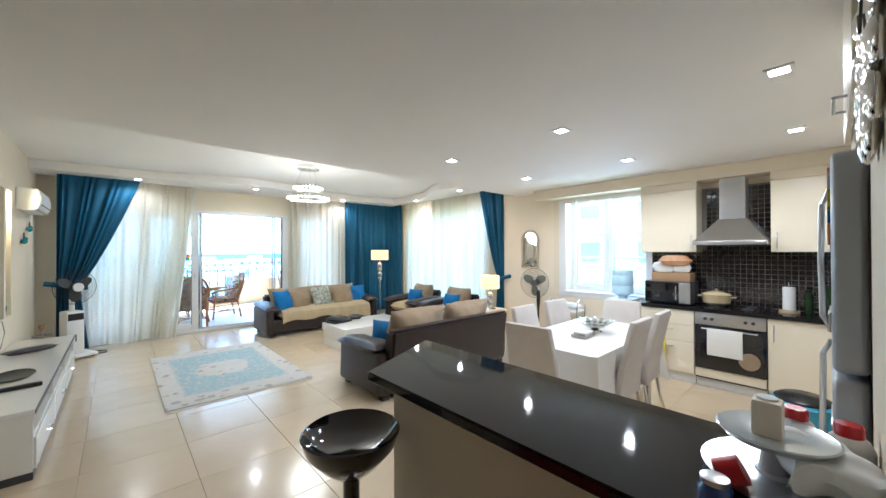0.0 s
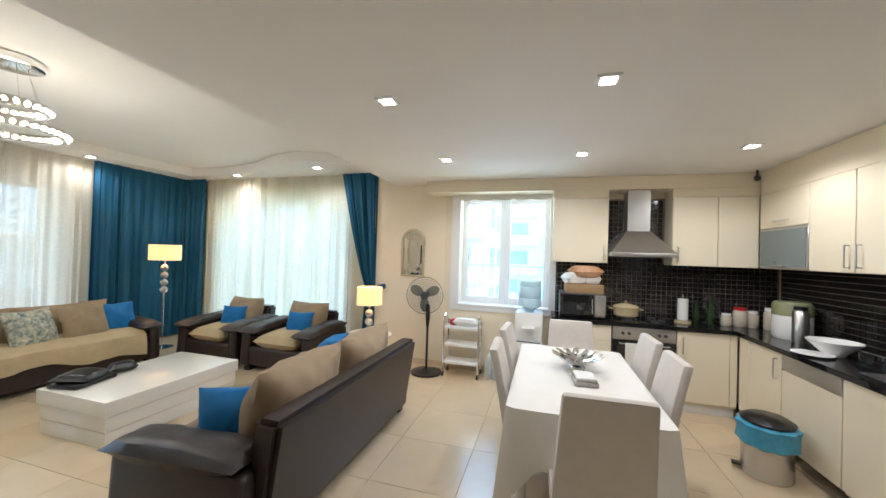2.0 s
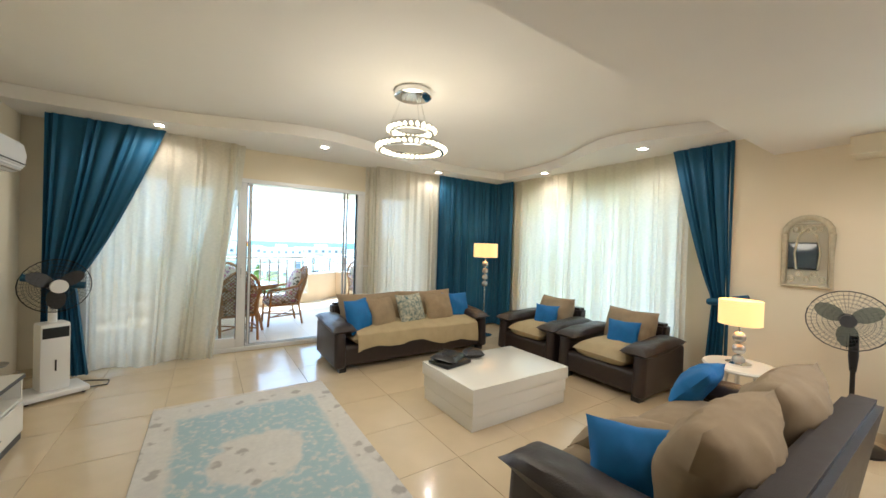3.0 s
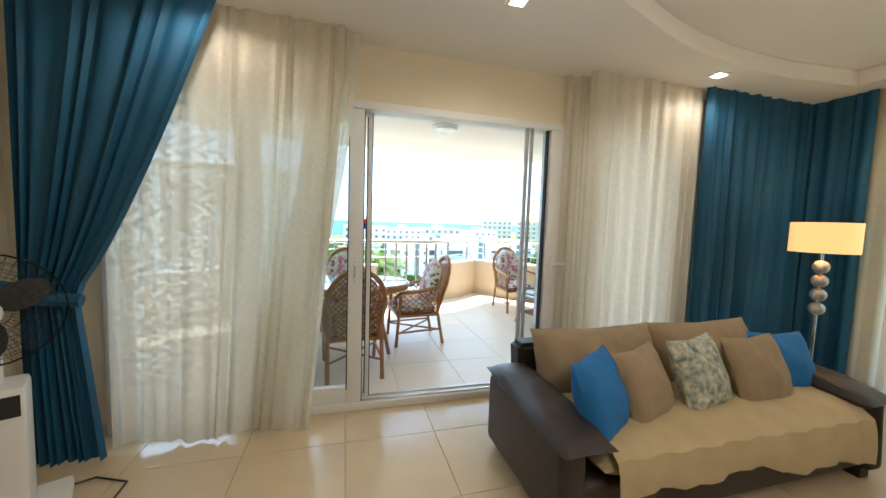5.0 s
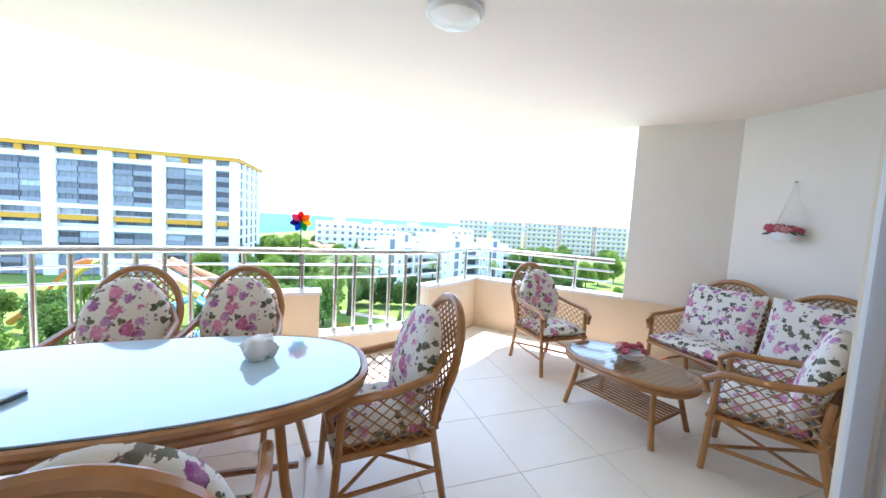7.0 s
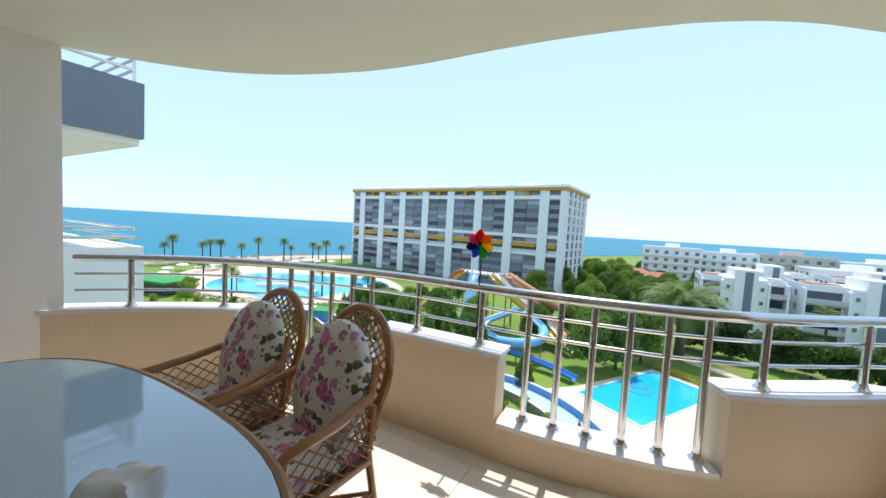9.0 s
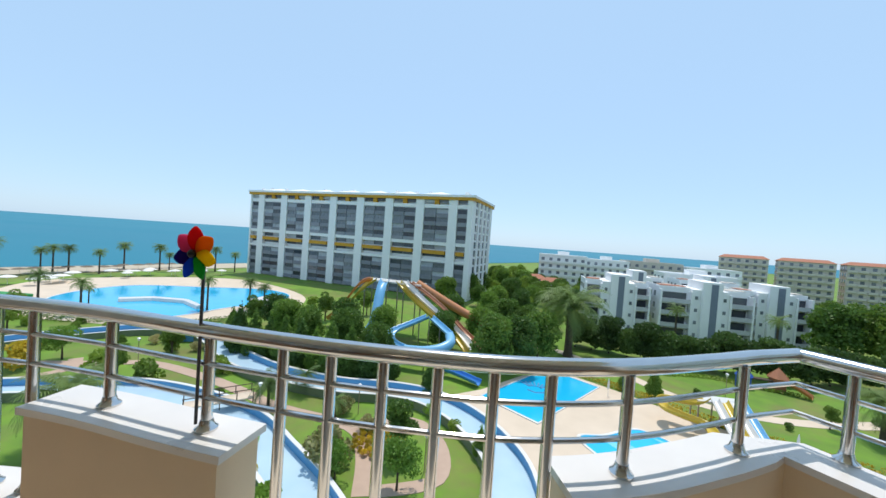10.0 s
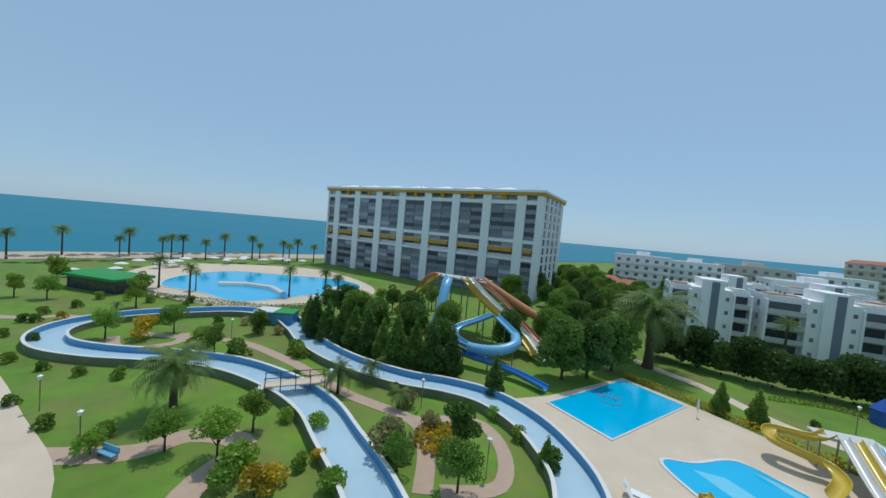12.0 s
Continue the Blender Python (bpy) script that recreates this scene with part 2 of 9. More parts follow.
def lathe(bm, prof, n=24, c=(0, 0, 0)):
    """Turned shape from (radius, height) pairs."""
    rings = []
    for r, z in prof:
        rings.append([bm.verts.new((c[0] + r * math.cos(2 * math.pi * i / n), c[1] + r * math.sin(2 * math.pi * i / n), c[2] + z)) for i in range(n)])
    for a, b in zip(rings, rings[1:]):
        for i in range(n):
            bm.faces.new((a[i], a[(i + 1) % n], b[(i + 1) % n], b[i]))
    for ring, flip in ((rings[0], True), (rings[-1], False)) if prof[0] != prof[-1] else ():
        if prof[0 if flip else -1][0] > 1e-4:
            bm.faces.new(ring[::-1] if flip else ring)
    return bm


def tube(bm, pts, r, n=7, closed=False):
    """Round bar bent along points."""
    pts = [Vector(p) for p in pts]
    rings = []
    k = len(pts)
    for i, p in enumerate(pts):
        a = pts[(i - 1) % k] if closed or i else p
        b = pts[(i + 1) % k] if closed or i < k - 1 else p
        d = (b - a).normalized()
        up = Vector((0, 0, 1)) if abs(d.z) < 0.95 else Vector((1, 0, 0))
        s = d.cross(up).normalized()
        u = s.cross(d)
        rings.append([bm.verts.new(p + (s * math.cos(2 * math.pi * j / n) + u * math.sin(2 * math.pi * j / n)) * r) for j in range(n)])
    pairs = list(zip(rings, rings[1:])) + ([(rings[-1], rings[0])] if closed else [])
    for a, b in pairs:
        for j in range(n):
            bm.faces.new((a[j], a[(j + 1) % n], b[(j + 1) % n], b[j]))
    if not closed:
        bm.faces.new(rings[0])
        bm.faces.new(rings[-1][::-1])
    return bm


def prism(bm, pts, z0, z1):
    """Upright block over an outline."""
    lo = [bm.verts.new((x, y, z0)) for x, y in pts]
    hi = [bm.verts.new((x, y, z1)) for x, y in pts]
    n = len(pts)
    bm.faces.new(lo[::-1])
    bm.faces.new(hi)
    for i in range(n):
        bm.faces.new((lo[i], lo[(i + 1) % n], hi[(i + 1) % n], hi[i]))
    return bm


def pillow(bm, m, w, h, d, nx=10, ny=10, pinch=0.06, dome=False, wrinkle=0.0):
    """A stuffed cushion, w x h and d thick, lying in its own xy plane, placed by m."""
    for s in (1, -1):
        g = []
        for j in range(ny + 1):
            row = []
            for i in range(nx + 1):
                u, v = 2 * i / nx - 1, 2 * j / ny - 1
                t = max(0.0, (1 - u ** 2) * (1 - v ** 2)) ** 0.42 if dome else max(0.0, (1 - u ** 4) * (1 - v ** 4)) ** 0.5
                k = 1 - pinch * (1 - abs(u * v)) * (abs(u) ** 3 + abs(v) ** 3) / 1.2
                q = Vector((u * w / 2 * k, v * h / 2 * k, s * d / 2 * t))
                if wrinkle:                       # soft creases running in from the corners
                    o = Vector((w * 3.1, h * 5.7, d * 9.0))
                    q += Vector((0.25, 0.25, 1.0 * s)) * t * wrinkle * (noise.noise(q * 6 + o) + 0.5 * noise.noise(Vector((q.x * 22, q.y * 9, s)) + o))
                row.append(bm.verts.new(m @ q))
            g.append(row)
        for j in range(ny):
            for i in range(nx):
                q = (g[j][i], g[j][i + 1], g[j + 1][i + 1], g[j + 1][i])
                bm.faces.new(q if s > 0 else q[::-1])
    bmesh.ops.remove_doubles(bm, verts=bm.verts, dist=1e-4)
    return bm


def thing(name, x=0, y=0, z=0, rz=0, label="", category="", group="", kind=""):
    ob = new(name)
    ob.empty_display_size = 0.1
    ob.matrix_world = pose(x, y, z, 0, 0, rz)
    return tagged(ob, label, category, group, kind)


def mesh_of(name, bm, material, smooth=True):
    bmesh.ops.recalc_face_normals(bm, faces=bm.faces)
    me = bpy.data.meshes.new(name)
    bm.to_mesh(me)
    bm.free()
    me.materials.append(material)
    if smooth:
        for f in me.polygons:
            f.use_smooth = True
        me.set_sharp_from_angle(angle=radians(38))
    return me


def part(name, bm, material, parent=None, label="", m=None, smooth=True):
    ob = new(name, mesh_of(name, bm, material, smooth))
    if parent is not None:
        ob.parent = parent
    if m is not None:
        ob.matrix_basis = m
    return tagged(ob, label)


def setting(name, bm, material, label, category=""):
    ob = part(name, bm, material, None, label, smooth=False)
    return tagged(ob, category=category or name.split("_")[0], kind="structure")


def B(*a, **k):
    return box(bmesh.new(), *a, **k)


# ---- the flat: floor, walls, ceilings ----
XW, XE, XK, YN, YS = -0.57, 5.82, 5.63, 8.42, -0.33
bm = bmesh.new()
box(bm, -2.9, 6.1, -2.4, 8.62, -0.3, -0.008)
floor = setting("floor", bm, M_grout, "glossy cream ceramic tile floor of the living room", "floor")

bm = bmesh.new()          # west wall with two recesses for the television and for vases
N1, N2 = (4.55, 6.45), (6.53, 6.80)
NZ = (0.79, 2.22)
box(bm, XW - 0.45, XW - 0.2, 2.9, 8.62, 0, 2.85)
for y0, y1 in ((2.9, N1[0]), (N1[1], N2[0]), (N2[1], 8.62)):
    box(bm, XW - 0.2, XW, y0, y1, 0, 2.85)
for y0, y1 in (N1, N2):
    box(bm, XW - 0.2, XW, y0, y1, 0, NZ[0])
    box(bm, XW - 0.2, XW, y0, y1, NZ[1], 2.85)
setting("wall_west", bm, M_wall, "cream painted wall with lit recesses around the television", "wall")

bm = bmesh.new()          # wall towards the balcony
box(bm, XW - 0.45, -0.12, YN, 8.62, 0, 2.85)
box(bm, 3.16, 3.32, YN, 8.62, 0, 2.85)
box(bm, 4.15, 6.1, YN, 8.62, 0, 2.85)
box(bm, -0.12, 3.16, YN, 8.62, 2.30, 2.85)
box(bm, 3.32, 4.15, YN, 8.62, 2.30, 2.85)
setting("wall_north", bm, M_wall, "cream wall with wide openings onto the balcony", "wall")

bm = bmesh.new()          # wall with the kitchen window and the covered window
box(bm, XE, 6.1, 4.5, 5.05, 0, 2.85)
box(bm, XE, 6.1, 7.55, YN, 0, 2.85)
box(bm, XE, 6.1, 5.05, 7.55, 2.35, 2.85)
box(bm, XE, 6.1, 5.05, 7.55, 0, 0.15)
box(bm, XK, 6.1, 3.22, 4.5, 0, 2.85)
box(bm, XK, 6.1, YS, 2.06, 0, 2.85)
box(bm, XK, 6.1, 2.06, 3.22, 0, 0.88)
box(bm, XK, 6.1, 2.06, 3.22, 2.30, 2.85)
setting("wall_east", bm, M_wall, "cream wall with the kitchen window", "wall")

bm = bmesh.new()
box(bm, 1.77, 6.1, YS - 0.2, YS, 0, 2.85)
box(bm, 0.9, 1.77, -2.4, 0.30, 0, 2.85)
setting("wall_south", bm, M_wall, "cream wall behind the kitchen units", "wall")
bm = bmesh.new()
box(bm, -2.9, 0.9, -2.6, -2.4, 0, 2.85)
box(bm, -3.1, -2.9, -2.6, 2.9, 0, 2.85)
box(bm, -2.9, XW - 0.45, 2.9, 3.1, 0, 2.85)
setting("wall_back", bm, M_wall, "plain cream walls of the entrance side", "wall")

KC, LC, SC = 2.48, 2.82, 2.69
bm = bmesh.new()
box(bm, -3.1, 6.1, -2.6, 4.15, KC, KC + 0.5)
setting("ceiling_kitchen", bm, M_ceil, "lowered white ceiling with recessed spotlights", "ceiling")
bm = bmesh.new()
box(bm, -3.1, 6.1, 4.15, 8.8, LC, LC + 0.2)
setting("ceiling_living", bm, M_ceil, "white plaster ceiling of the living room", "ceiling")
bm = bmesh.new()          # curved dropped border
edge = [(XW, 8.0)]
for i in range(25):
    x = XW + (4.75 - XW) * i / 24
    edge.append((x, 7.82 - 0.52 * math.exp(-((x - 2.15) / 1.15) ** 2)))
for i in range(21):
    y = 7.75 - (7.75 - 4.15) * i / 20
    edge.append((5.42 - 0.55 * math.exp(-((y - 5.35) / 0.9) ** 2), y))
prism(bm, edge + [(XE, 4.15), (XE, YN), (XW, YN)], SC, LC - 0.004)
setting("ceiling_border", bm, M_ceil, "curved dropped plaster border above the curtains", "ceiling")
bm = bmesh.new()
box(bm, 5.342, XK, YS, 3.62, 2.33, KC - 0.003)
setting("beam", bm, M_wall, "boxed cream beam above the kitchen wall", "beam")

bm = bmesh.new()
for x0, x1, y0, y1 in ((XW, XW + 0.012, 2.9, YN), (XW, -0.12, YN - 0.012, YN), (XK - 0.012, XK, 2.1, 4.5), (XE - 0.012, XE, 4.5, YN)):
    box(bm, x0, x1, y0, y1, 0.0, 0.08)
setting("baseboard", bm, M_tile, "low cream tile skirting", "baseboard")


# ---- windows and doors ----
M_screenframe = mat("grey_aluminium_edge", (0.45, 0.46, 0.48), (0.42, 0.43, 0.45), 4, 0.4)
def pane(name, parent, x0, x1, y0, y1, z0, z1, mt=None):
    ob = part(name, B(x0, x1, y0, y1, z0, z1), mt or M_glass, parent)
    ob.visible_shadow = False
    return ob


def leaf(parent, x0, x1, z0, z1, y, w=0.07, t=0.05):
    """A framed glass leaf standing in the plane y."""
    bm = bmesh.new()
    for a in ((x0, x0 + w, z0, z1), (x1 - w, x1, z0, z1), (x0 + w, x1 - w, z0, z0 + w + 0.02), (x0 + w, x1 - w, z1 - w, z1)):
        box(bm, a[0], a[1], y, y + t, a[2], a[3], 0.006)
    f = part("sash", bm, M_pvc, parent)
    pane("pane", f, x0 + w, x1 - w, y + 0.02, y + 0.026, z0 + w + 0.02, z1 - w)
    for xx in (x0 + w - 0.006, x1 - w - 0.002):
        part("gasket", B(xx, xx + 0.008, y - 0.002, y + 0.012, z0 + w, z1 - w), M_rubber, f)


door = thing("door_balcony", 0, 8.40, 0, label="white plastic sliding balcony door standing open", category="door", kind="structure")
part("door_sill", B(-0.12, 3.16, 0, 0.15, 0.0, 0.055, 0.008), M_pvc, door)
part("door_head", B(-0.12, 3.16, 0, 0.15, 2.245, 2.30, 0.008), M_pvc, door)
part("door_jamb", B(-0.12, -0.06, 0, 0.15, 0.055, 2.245, 0.008), M_pvc, door)
part("door_jamb", B(2.985, 3.16, 0, 0.15, 0.055, 2.245, 0.008), M_pvc, door)
leaf(door, -0.06, 0.72, 0.055, 2.245, 0.09, w=0.055)
leaf(door, 0.72, 1.525, 0.055, 2.245, 0.09, w=0.035)
leaf(door, 0.62, 1.465, 0.055, 2.245, 0.02, w=0.11)
part("gasket", B(1.465, 1.472, 0.03, 0.06, 0.06, 2.24), M_rubber, door)
part("gasket", B(1.525, 1.533, 0.10, 0.13, 0.06, 2.24), M_rubber, door)
lock = part("lock_plate", B(1.395, 1.42, 0.012, 0.019, 0.98, 1.15, 0.003), M_pvc, door)
part("lock_slot", B(1.402, 1.413, 0.0105, 0.0125, 1.02, 1.11, 0.001, 1), M_screenframe, lock)
for zz in (0.992, 1.138):
    part("screw", B(1.404, 1.411, 0.0105, 0.0125, zz - 0.003, zz + 0.003), M_black, lock)
for xx, ww in ((2.765, 0.028), (2.812, 0.022)):
    f = part("sash", B(xx, xx + ww, 0.03, 0.06, 0.055, 2.245, 0.004), M_screenframe, door, "grey sliding insect screen edge")
pane("pane", f, 2.834, 2.965, 0.045, 0.049, 0.055, 2.245)
part("gasket", B(2.962, 2.974, 0.026, 0.064, 0.055, 2.245), M_rubber, f)
part("gasket", B(3.145, 3.152, -0.002, 0.0, 0.06, 2.24), M_rubber, door)
part("hinge", B(3.10, 3.135, -0.018, 0.0, 2.02, 2.10, 0.004), M_pvc, door)
part("track", box(box(bmesh.new(), -0.05, 2.96, 0.03, 0.04, 0.056, 0.07), -0.05, 2.96, 0.1, 0.11, 0.056, 0.07), M_steel, door)
bm = bmesh.new()
box(bm, 3.03, 3.06, -0.02, 0.0, 1.04, 1.2, 0.004)
cyl(bm, (3.045, -0.02, 1.13), (3.045, -0.06, 1.13), 0.01)
cyl(bm, (3.045, -0.055, 1.13), (3.15, -0.055, 1.13), 0.009)
part("door_handle", bm, M_pvc, door)

win = thing("window_north", 0, 8.46, 0, label="white framed tall window behind net curtain", category="window", kind="structure")
leaf(win, 3.32, 4.15, 0.02, 2.30, 0.05)
win = thing("window_east", 6.0, 5.05, 0, 90, label="wide white framed window behind net curtain", category="window", kind="structure")
for i in range(3):
    leaf(win, 0.833 * i, 0.833 * (i + 1), 0.15, 2.35, -0.08)
win = thing("window_kitchen", 5.86, 2.06, 0, 90, label="white two-leaf kitchen window", category="window", kind="structure")
leaf(win, 0.0, 0.58, 0.88, 2.30, 0.0)
leaf(win, 0.58, 1.16, 0.88, 2.30, 0.0)
part("window_sill", B(-0.03, 1.19, -0.0, 0.27, 0.86, 0.885, 0.006), M_pvc, win)
part("handle", box(bmesh.new(), 0.585, 0.60, 0.05, 0.075, 1.5, 1.64, 0.004), M_pvc, win)

rail = thing("window_railing", 6.22, 1.2, 0, label="white metal railing outside the kitchen window", category="railing")
for z in (1.4, 0.5):
    part("bar", cyl(bmesh.new(), (0, -0.2, z), (0, 3.2, z), 0.018, n=8), M_pvc, rail)
for y in (0.0, 1.5, 3.0):
    part("bracket", cyl(bmesh.new(), (-0.13, y, 0.5), (0, y, 0.5), 0.015, n=6), M_pvc, rail)
for i in range(26):
    part("baluster", cyl(bmesh.new(), (0, -0.15 + 0.13 * i, 0.5), (0, -0.15 + 0.13 * i, 1.4), 0.008, n=6), M_pvc, rail)


# ---- curtains ----
def curtain(name, p0, p1, z0, z1, material, label, pleats, depth=0.04, shape=None, group="", hem=0.0):
    """A hanging cloth from p0 to p1 in plan; shape(u, v) gives where along the run a fold hangs at height v."""
    a, b = Vector((*p0, 0)), Vector((*p1, 0))
    d = b - a
    nrm = Vector((-d.y, d.x, 0)).normalized()
    nx, nz = pleats * 8, 26
    bm = bmesh.new()
    g = []
    rnd = random.Random(len(label) + pleats)
    ph = [rnd.uniform(-0.5, 0.5) for _ in range(pleats + 2)]
    for j in range(nz + 1):
        v = j / nz
        row = []
        for i in range(nx + 1):
            u = i / nx
            s = shape(u, v) if shape else u
            k = u * pleats
            kw = k + 0.32 * math.sin(1.9 * k + 2 * ph[0]) * min(1, k, pleats - k)
            w = (math.sin(2 * math.pi * kw + ph[int(k)] * math.sin(3 * v)) * (0.55 + 0.45 * math.sin(2.3 * k + 5 * ph[1])) + 0.35 * math.sin(3.7 * k + 1.5 * v + 4 * ph[2])) * depth * (0.55 + 0.45 * (1 - v))
            if shape:
                w *= 0.8
            z = z0 + (z1 - z0) * v + (hem * math.sin(k * 0.9) * (1 - v) ** 3)
            row.append(bm.verts.new(a + d * s + nrm * w + Vector((0, 0, z))))
        g.append(row)
    for j in range(nz):
        for i in range(nx):
            bm.faces.new((g[j][i], g[j][i + 1], g[j + 1][i + 1], g[j + 1][i]))
    ob = part(name, bm, material, None, label)
    return tagged(ob, category="curtain", group=group)


def tied(side):
    """Gathered to one side at the tie-back height."""
    def f(u, v):
        zt = 0.36
        k = abs(v - zt) / (1 - zt) if v > zt else (zt - v) / zt * 0.35
        w = 0.24 + 0.76 * min(1, k) ** 0.8 if v > zt else 0.26 + 0.3 * k
        return u * w if side < 0 else 1 - (1 - u) * w
    return f


YC = 8.22
curtain("curtain", (-0.33, YC - 0.09), (0.62, YC - 0.09), 0.03, SC, M_teal, "petrol blue curtain tied back beside the air cooler", 9, 0.045, tied(-1))
curtain("net_curtain", (0.0, YC), (1.32, YC), 0.03, SC, M_sheer, "cream lace net curtain with woven figures", 13, 0.035, lambda u, v: u * (1 - 0.16 * (1 - v) ** 1.4), hem=0.02)
curtain("voile_curtain", (1.12, YC + 0.05), (1.42, YC + 0.05), 0.03, SC, M_voile, "plain white voile drawn aside at the balcony door", 4, 0.04, lambda u, v: u * (0.85 + 0.15 * v) + (-1.5 * (1 - v) ** 1.6 if v < 1 else 0), hem=0.02)
curtain("voile_curtain", (3.08, YC + 0.14), (3.36, YC + 0.12), 0.03, SC, M_voile, "plain white voile bunched beside the balcony door", 5, 0.04)
curtain("net_curtain", (3.2, YC), (4.36, YC), 0.03, SC, M_sheer, "cream lace net curtain with woven figures", 12, 0.035, hem=0.02)
curtain("curtain", (4.33, YC - 0.06), (5.67, YC - 0.06), 0.03, SC, M_teal, "petrol blue curtain hanging straight in the corner", 14, 0.04)
curtain("curtain", (5.64, YC - 0.05), (5.64, 7.72), 0.03, SC, M_teal, "narrow petrol blue curtain on the side wall", 5, 0.04)
curtain("net_curtain", (5.70, 7.74), (5.70, 4.9), 0.03, SC, M_sheer, "wide cream lace net curtain over the side window", 30, 0.03, hem=0.02)
curtain("voile_curtain", (5.59, 3.42), (5.59, 1.98), 0.9, 2.44, M_thin, "thin white voile hanging before the kitchen window", 12, 0.012)
curtain("curtain", (5.62, 4.46), (5.62, 5.06), 0.03, SC, M_teal, "petrol blue curtain tied back beside the wall mirror", 8, 0.04, tied(-1))
for x, y, dx, dy in ((-0.31, 8.08, -1, 0), (5.56, 4.40, 0, -1)):
    bm = bmesh.new()
    tube(bm, [(x + 0.32 * -dx, y + 0.30 * -dy - 0.08, 0.98), (x + 0.1 * -dx - 0.1 * abs(dy), y + 0.1 * -dy - 0.1, 1.0), (x, y, 1.03), (x + 0.14 * dx, y + 0.12 * dy, 1.06)], 0.035, 8)
    tagged(part("curtain_tieback", bm, M_teal, None, "petrol blue cloth tie-back with a loose end"), category="tie-back")


# ---- seating ----
def cushion(x, y, z, rz, tilt, w, h, d, material, label, cname="cushion", roll=0):
    bm = pillow(bmesh.new(), Matrix(), w, h, d * 1.2, 20, 20, 0.13, True, 0.022)
    ob = part(cname, bm, material, None, label)
    ob.matrix_world = pose(x, y, z, 0, 0, rz) @ pose(0, 0, 0, 90 - tilt, 0, 0) @ pose(0, 0, 0, 0, 0, roll)
    return tagged(ob, category="cushion", group="loose cushions")


def sofa(x, y, rz, length, seats, label, category="sofa", throw=None, name="sofa", inset=0.19, back=0.67, lift=0.0):
    """Leather frame with loose cloth cushions; front along -Y, base at the middle."""
    t = thing(name, x, y, 0, rz, label, category, "leather seats")
    h, D = length / 2, 0.92
    bm = bmesh.new()
    box(bm, -h + 0.06, h - 0.06, -D / 2 + 0.04, D / 2 - 0.03, 0.06, 0.30, 0.05, 3)
    part("base", bm, M_leather, t)
    bm = bmesh.new()
    prism(bm, [(-h + inset, 0), (h - inset, 0), (h - inset, 0.16), (-h + inset, 0.16)], 0.08, back)
    bmesh.ops.bevel(bm, geom=list(bm.edges), offset=0.03, segments=2, affect="EDGES")
    for v in bm.verts:
        v.co.y += 0.27 + (v.co.z - 0.08) * 0.14
    part("backrest", bm, M_leather, t)
    for s in (-1, 1):
        bm = bmesh.new()
        box(bm, s * h - 0.13 * (s > 0) * 1.0, s * h + 0.13 * (s < 0), -D / 2, D / 2 - 0.06, 0.05, 0.49, 0.05, 3)
        for v in bm.verts:                      # the arm front leans back
            v.co.y += 0.06 * (v.co.z - 0.05) if v.co.y < 0 else 0
        a = part("armrest", bm, M_leather, t)
        bm = bmesh.new()
        pillow(bm, pose(s * (h - 0.11), -0.05, 0.505, 3, 0, 0), 0.27, D * 0.94, 0.13, 12, 18, 0.02, False, 0.012)
        part("arm_pad", bm, M_leather, a)
        for yy in (-D / 2 + 0.08, D / 2 - 0.12):
            part("foot", B(s * (h - 0.1) - 0.04, s * (h - 0.1) + 0.04, yy - 0.04, yy + 0.04, 0.0, 0.06), M_black, t)
    w = (length - 0.44) / seats
    for i in range(seats):
        cx = -h + 0.22 + w * (i + 0.5)
        bm = pillow(bmesh.new(), pose(cx, -0.06, 0.37), w * 1.04, D * 0.86, 0.23, 18, 18, 0.015, False, 0.012)
        part("seat_cushion", bm, throw or M_beige, t)
        bm = pillow(bmesh.new(), pose(cx, 0.20, 0.575 + lift, 90 - 16, 0, 0), w * (1.03 - lift), 0.48, 0.34, 24, 18, 0.11, True, 0.04)
        part("back_cushion", bm, M_beige, t)
    return t


s1 = sofa(3.36, 7.42, 0, 2.22, 2, "dark brown leather sofa with beige cushions and a pale throw", throw=M_throw)
bm = bmesh.new()              # throw hanging over the seat front
g = []
for j in range(9):
    row = []
    for i in range(31):
        u = i / 30
        yy, zz = [(-0.1, 0.485), (-0.3, 0.475), (-0.42, 0.455), (-0.475, 0.42), (-0.49, 0.37), (-0.495, 0.33), (-0.5, 0.29), (-0.5, 0.26), (-0.5, 0.23)][j]
        row.append(bm.verts.new((-0.86 + 1.76 * u, yy + 0.012 * math.sin(9 * u * 6), zz + (0.05 * math.sin(5 * u) + 0.025 * math.sin(17 * u)) * (j / 8) ** 2)))
    g.append(row)
for j in range(8):
    for i in range(30):
        bm.faces.new((g[j][i], g[j][i + 1], g[j + 1][i + 1], g[j + 1][i]))
part("throw", bm, M_throw, s1, "pale beige throw over the seat")

sofa(3.27, 3.80, 180, 2.04, 2, "dark brown leather sofa with beige cushions turned from the dining table", inset=0.1, back=0.715, lift=0.07)
sofa(5.02, 6.36, -90, 0.98, 1, "dark brown leather armchair with a pale seat", "armchair", M_throw, "armchair")
sofa(5.02, 5.28, -90, 1.02, 1, "dark brown leather armchair beside the round side table", "armchair", M_throw, "armchair")

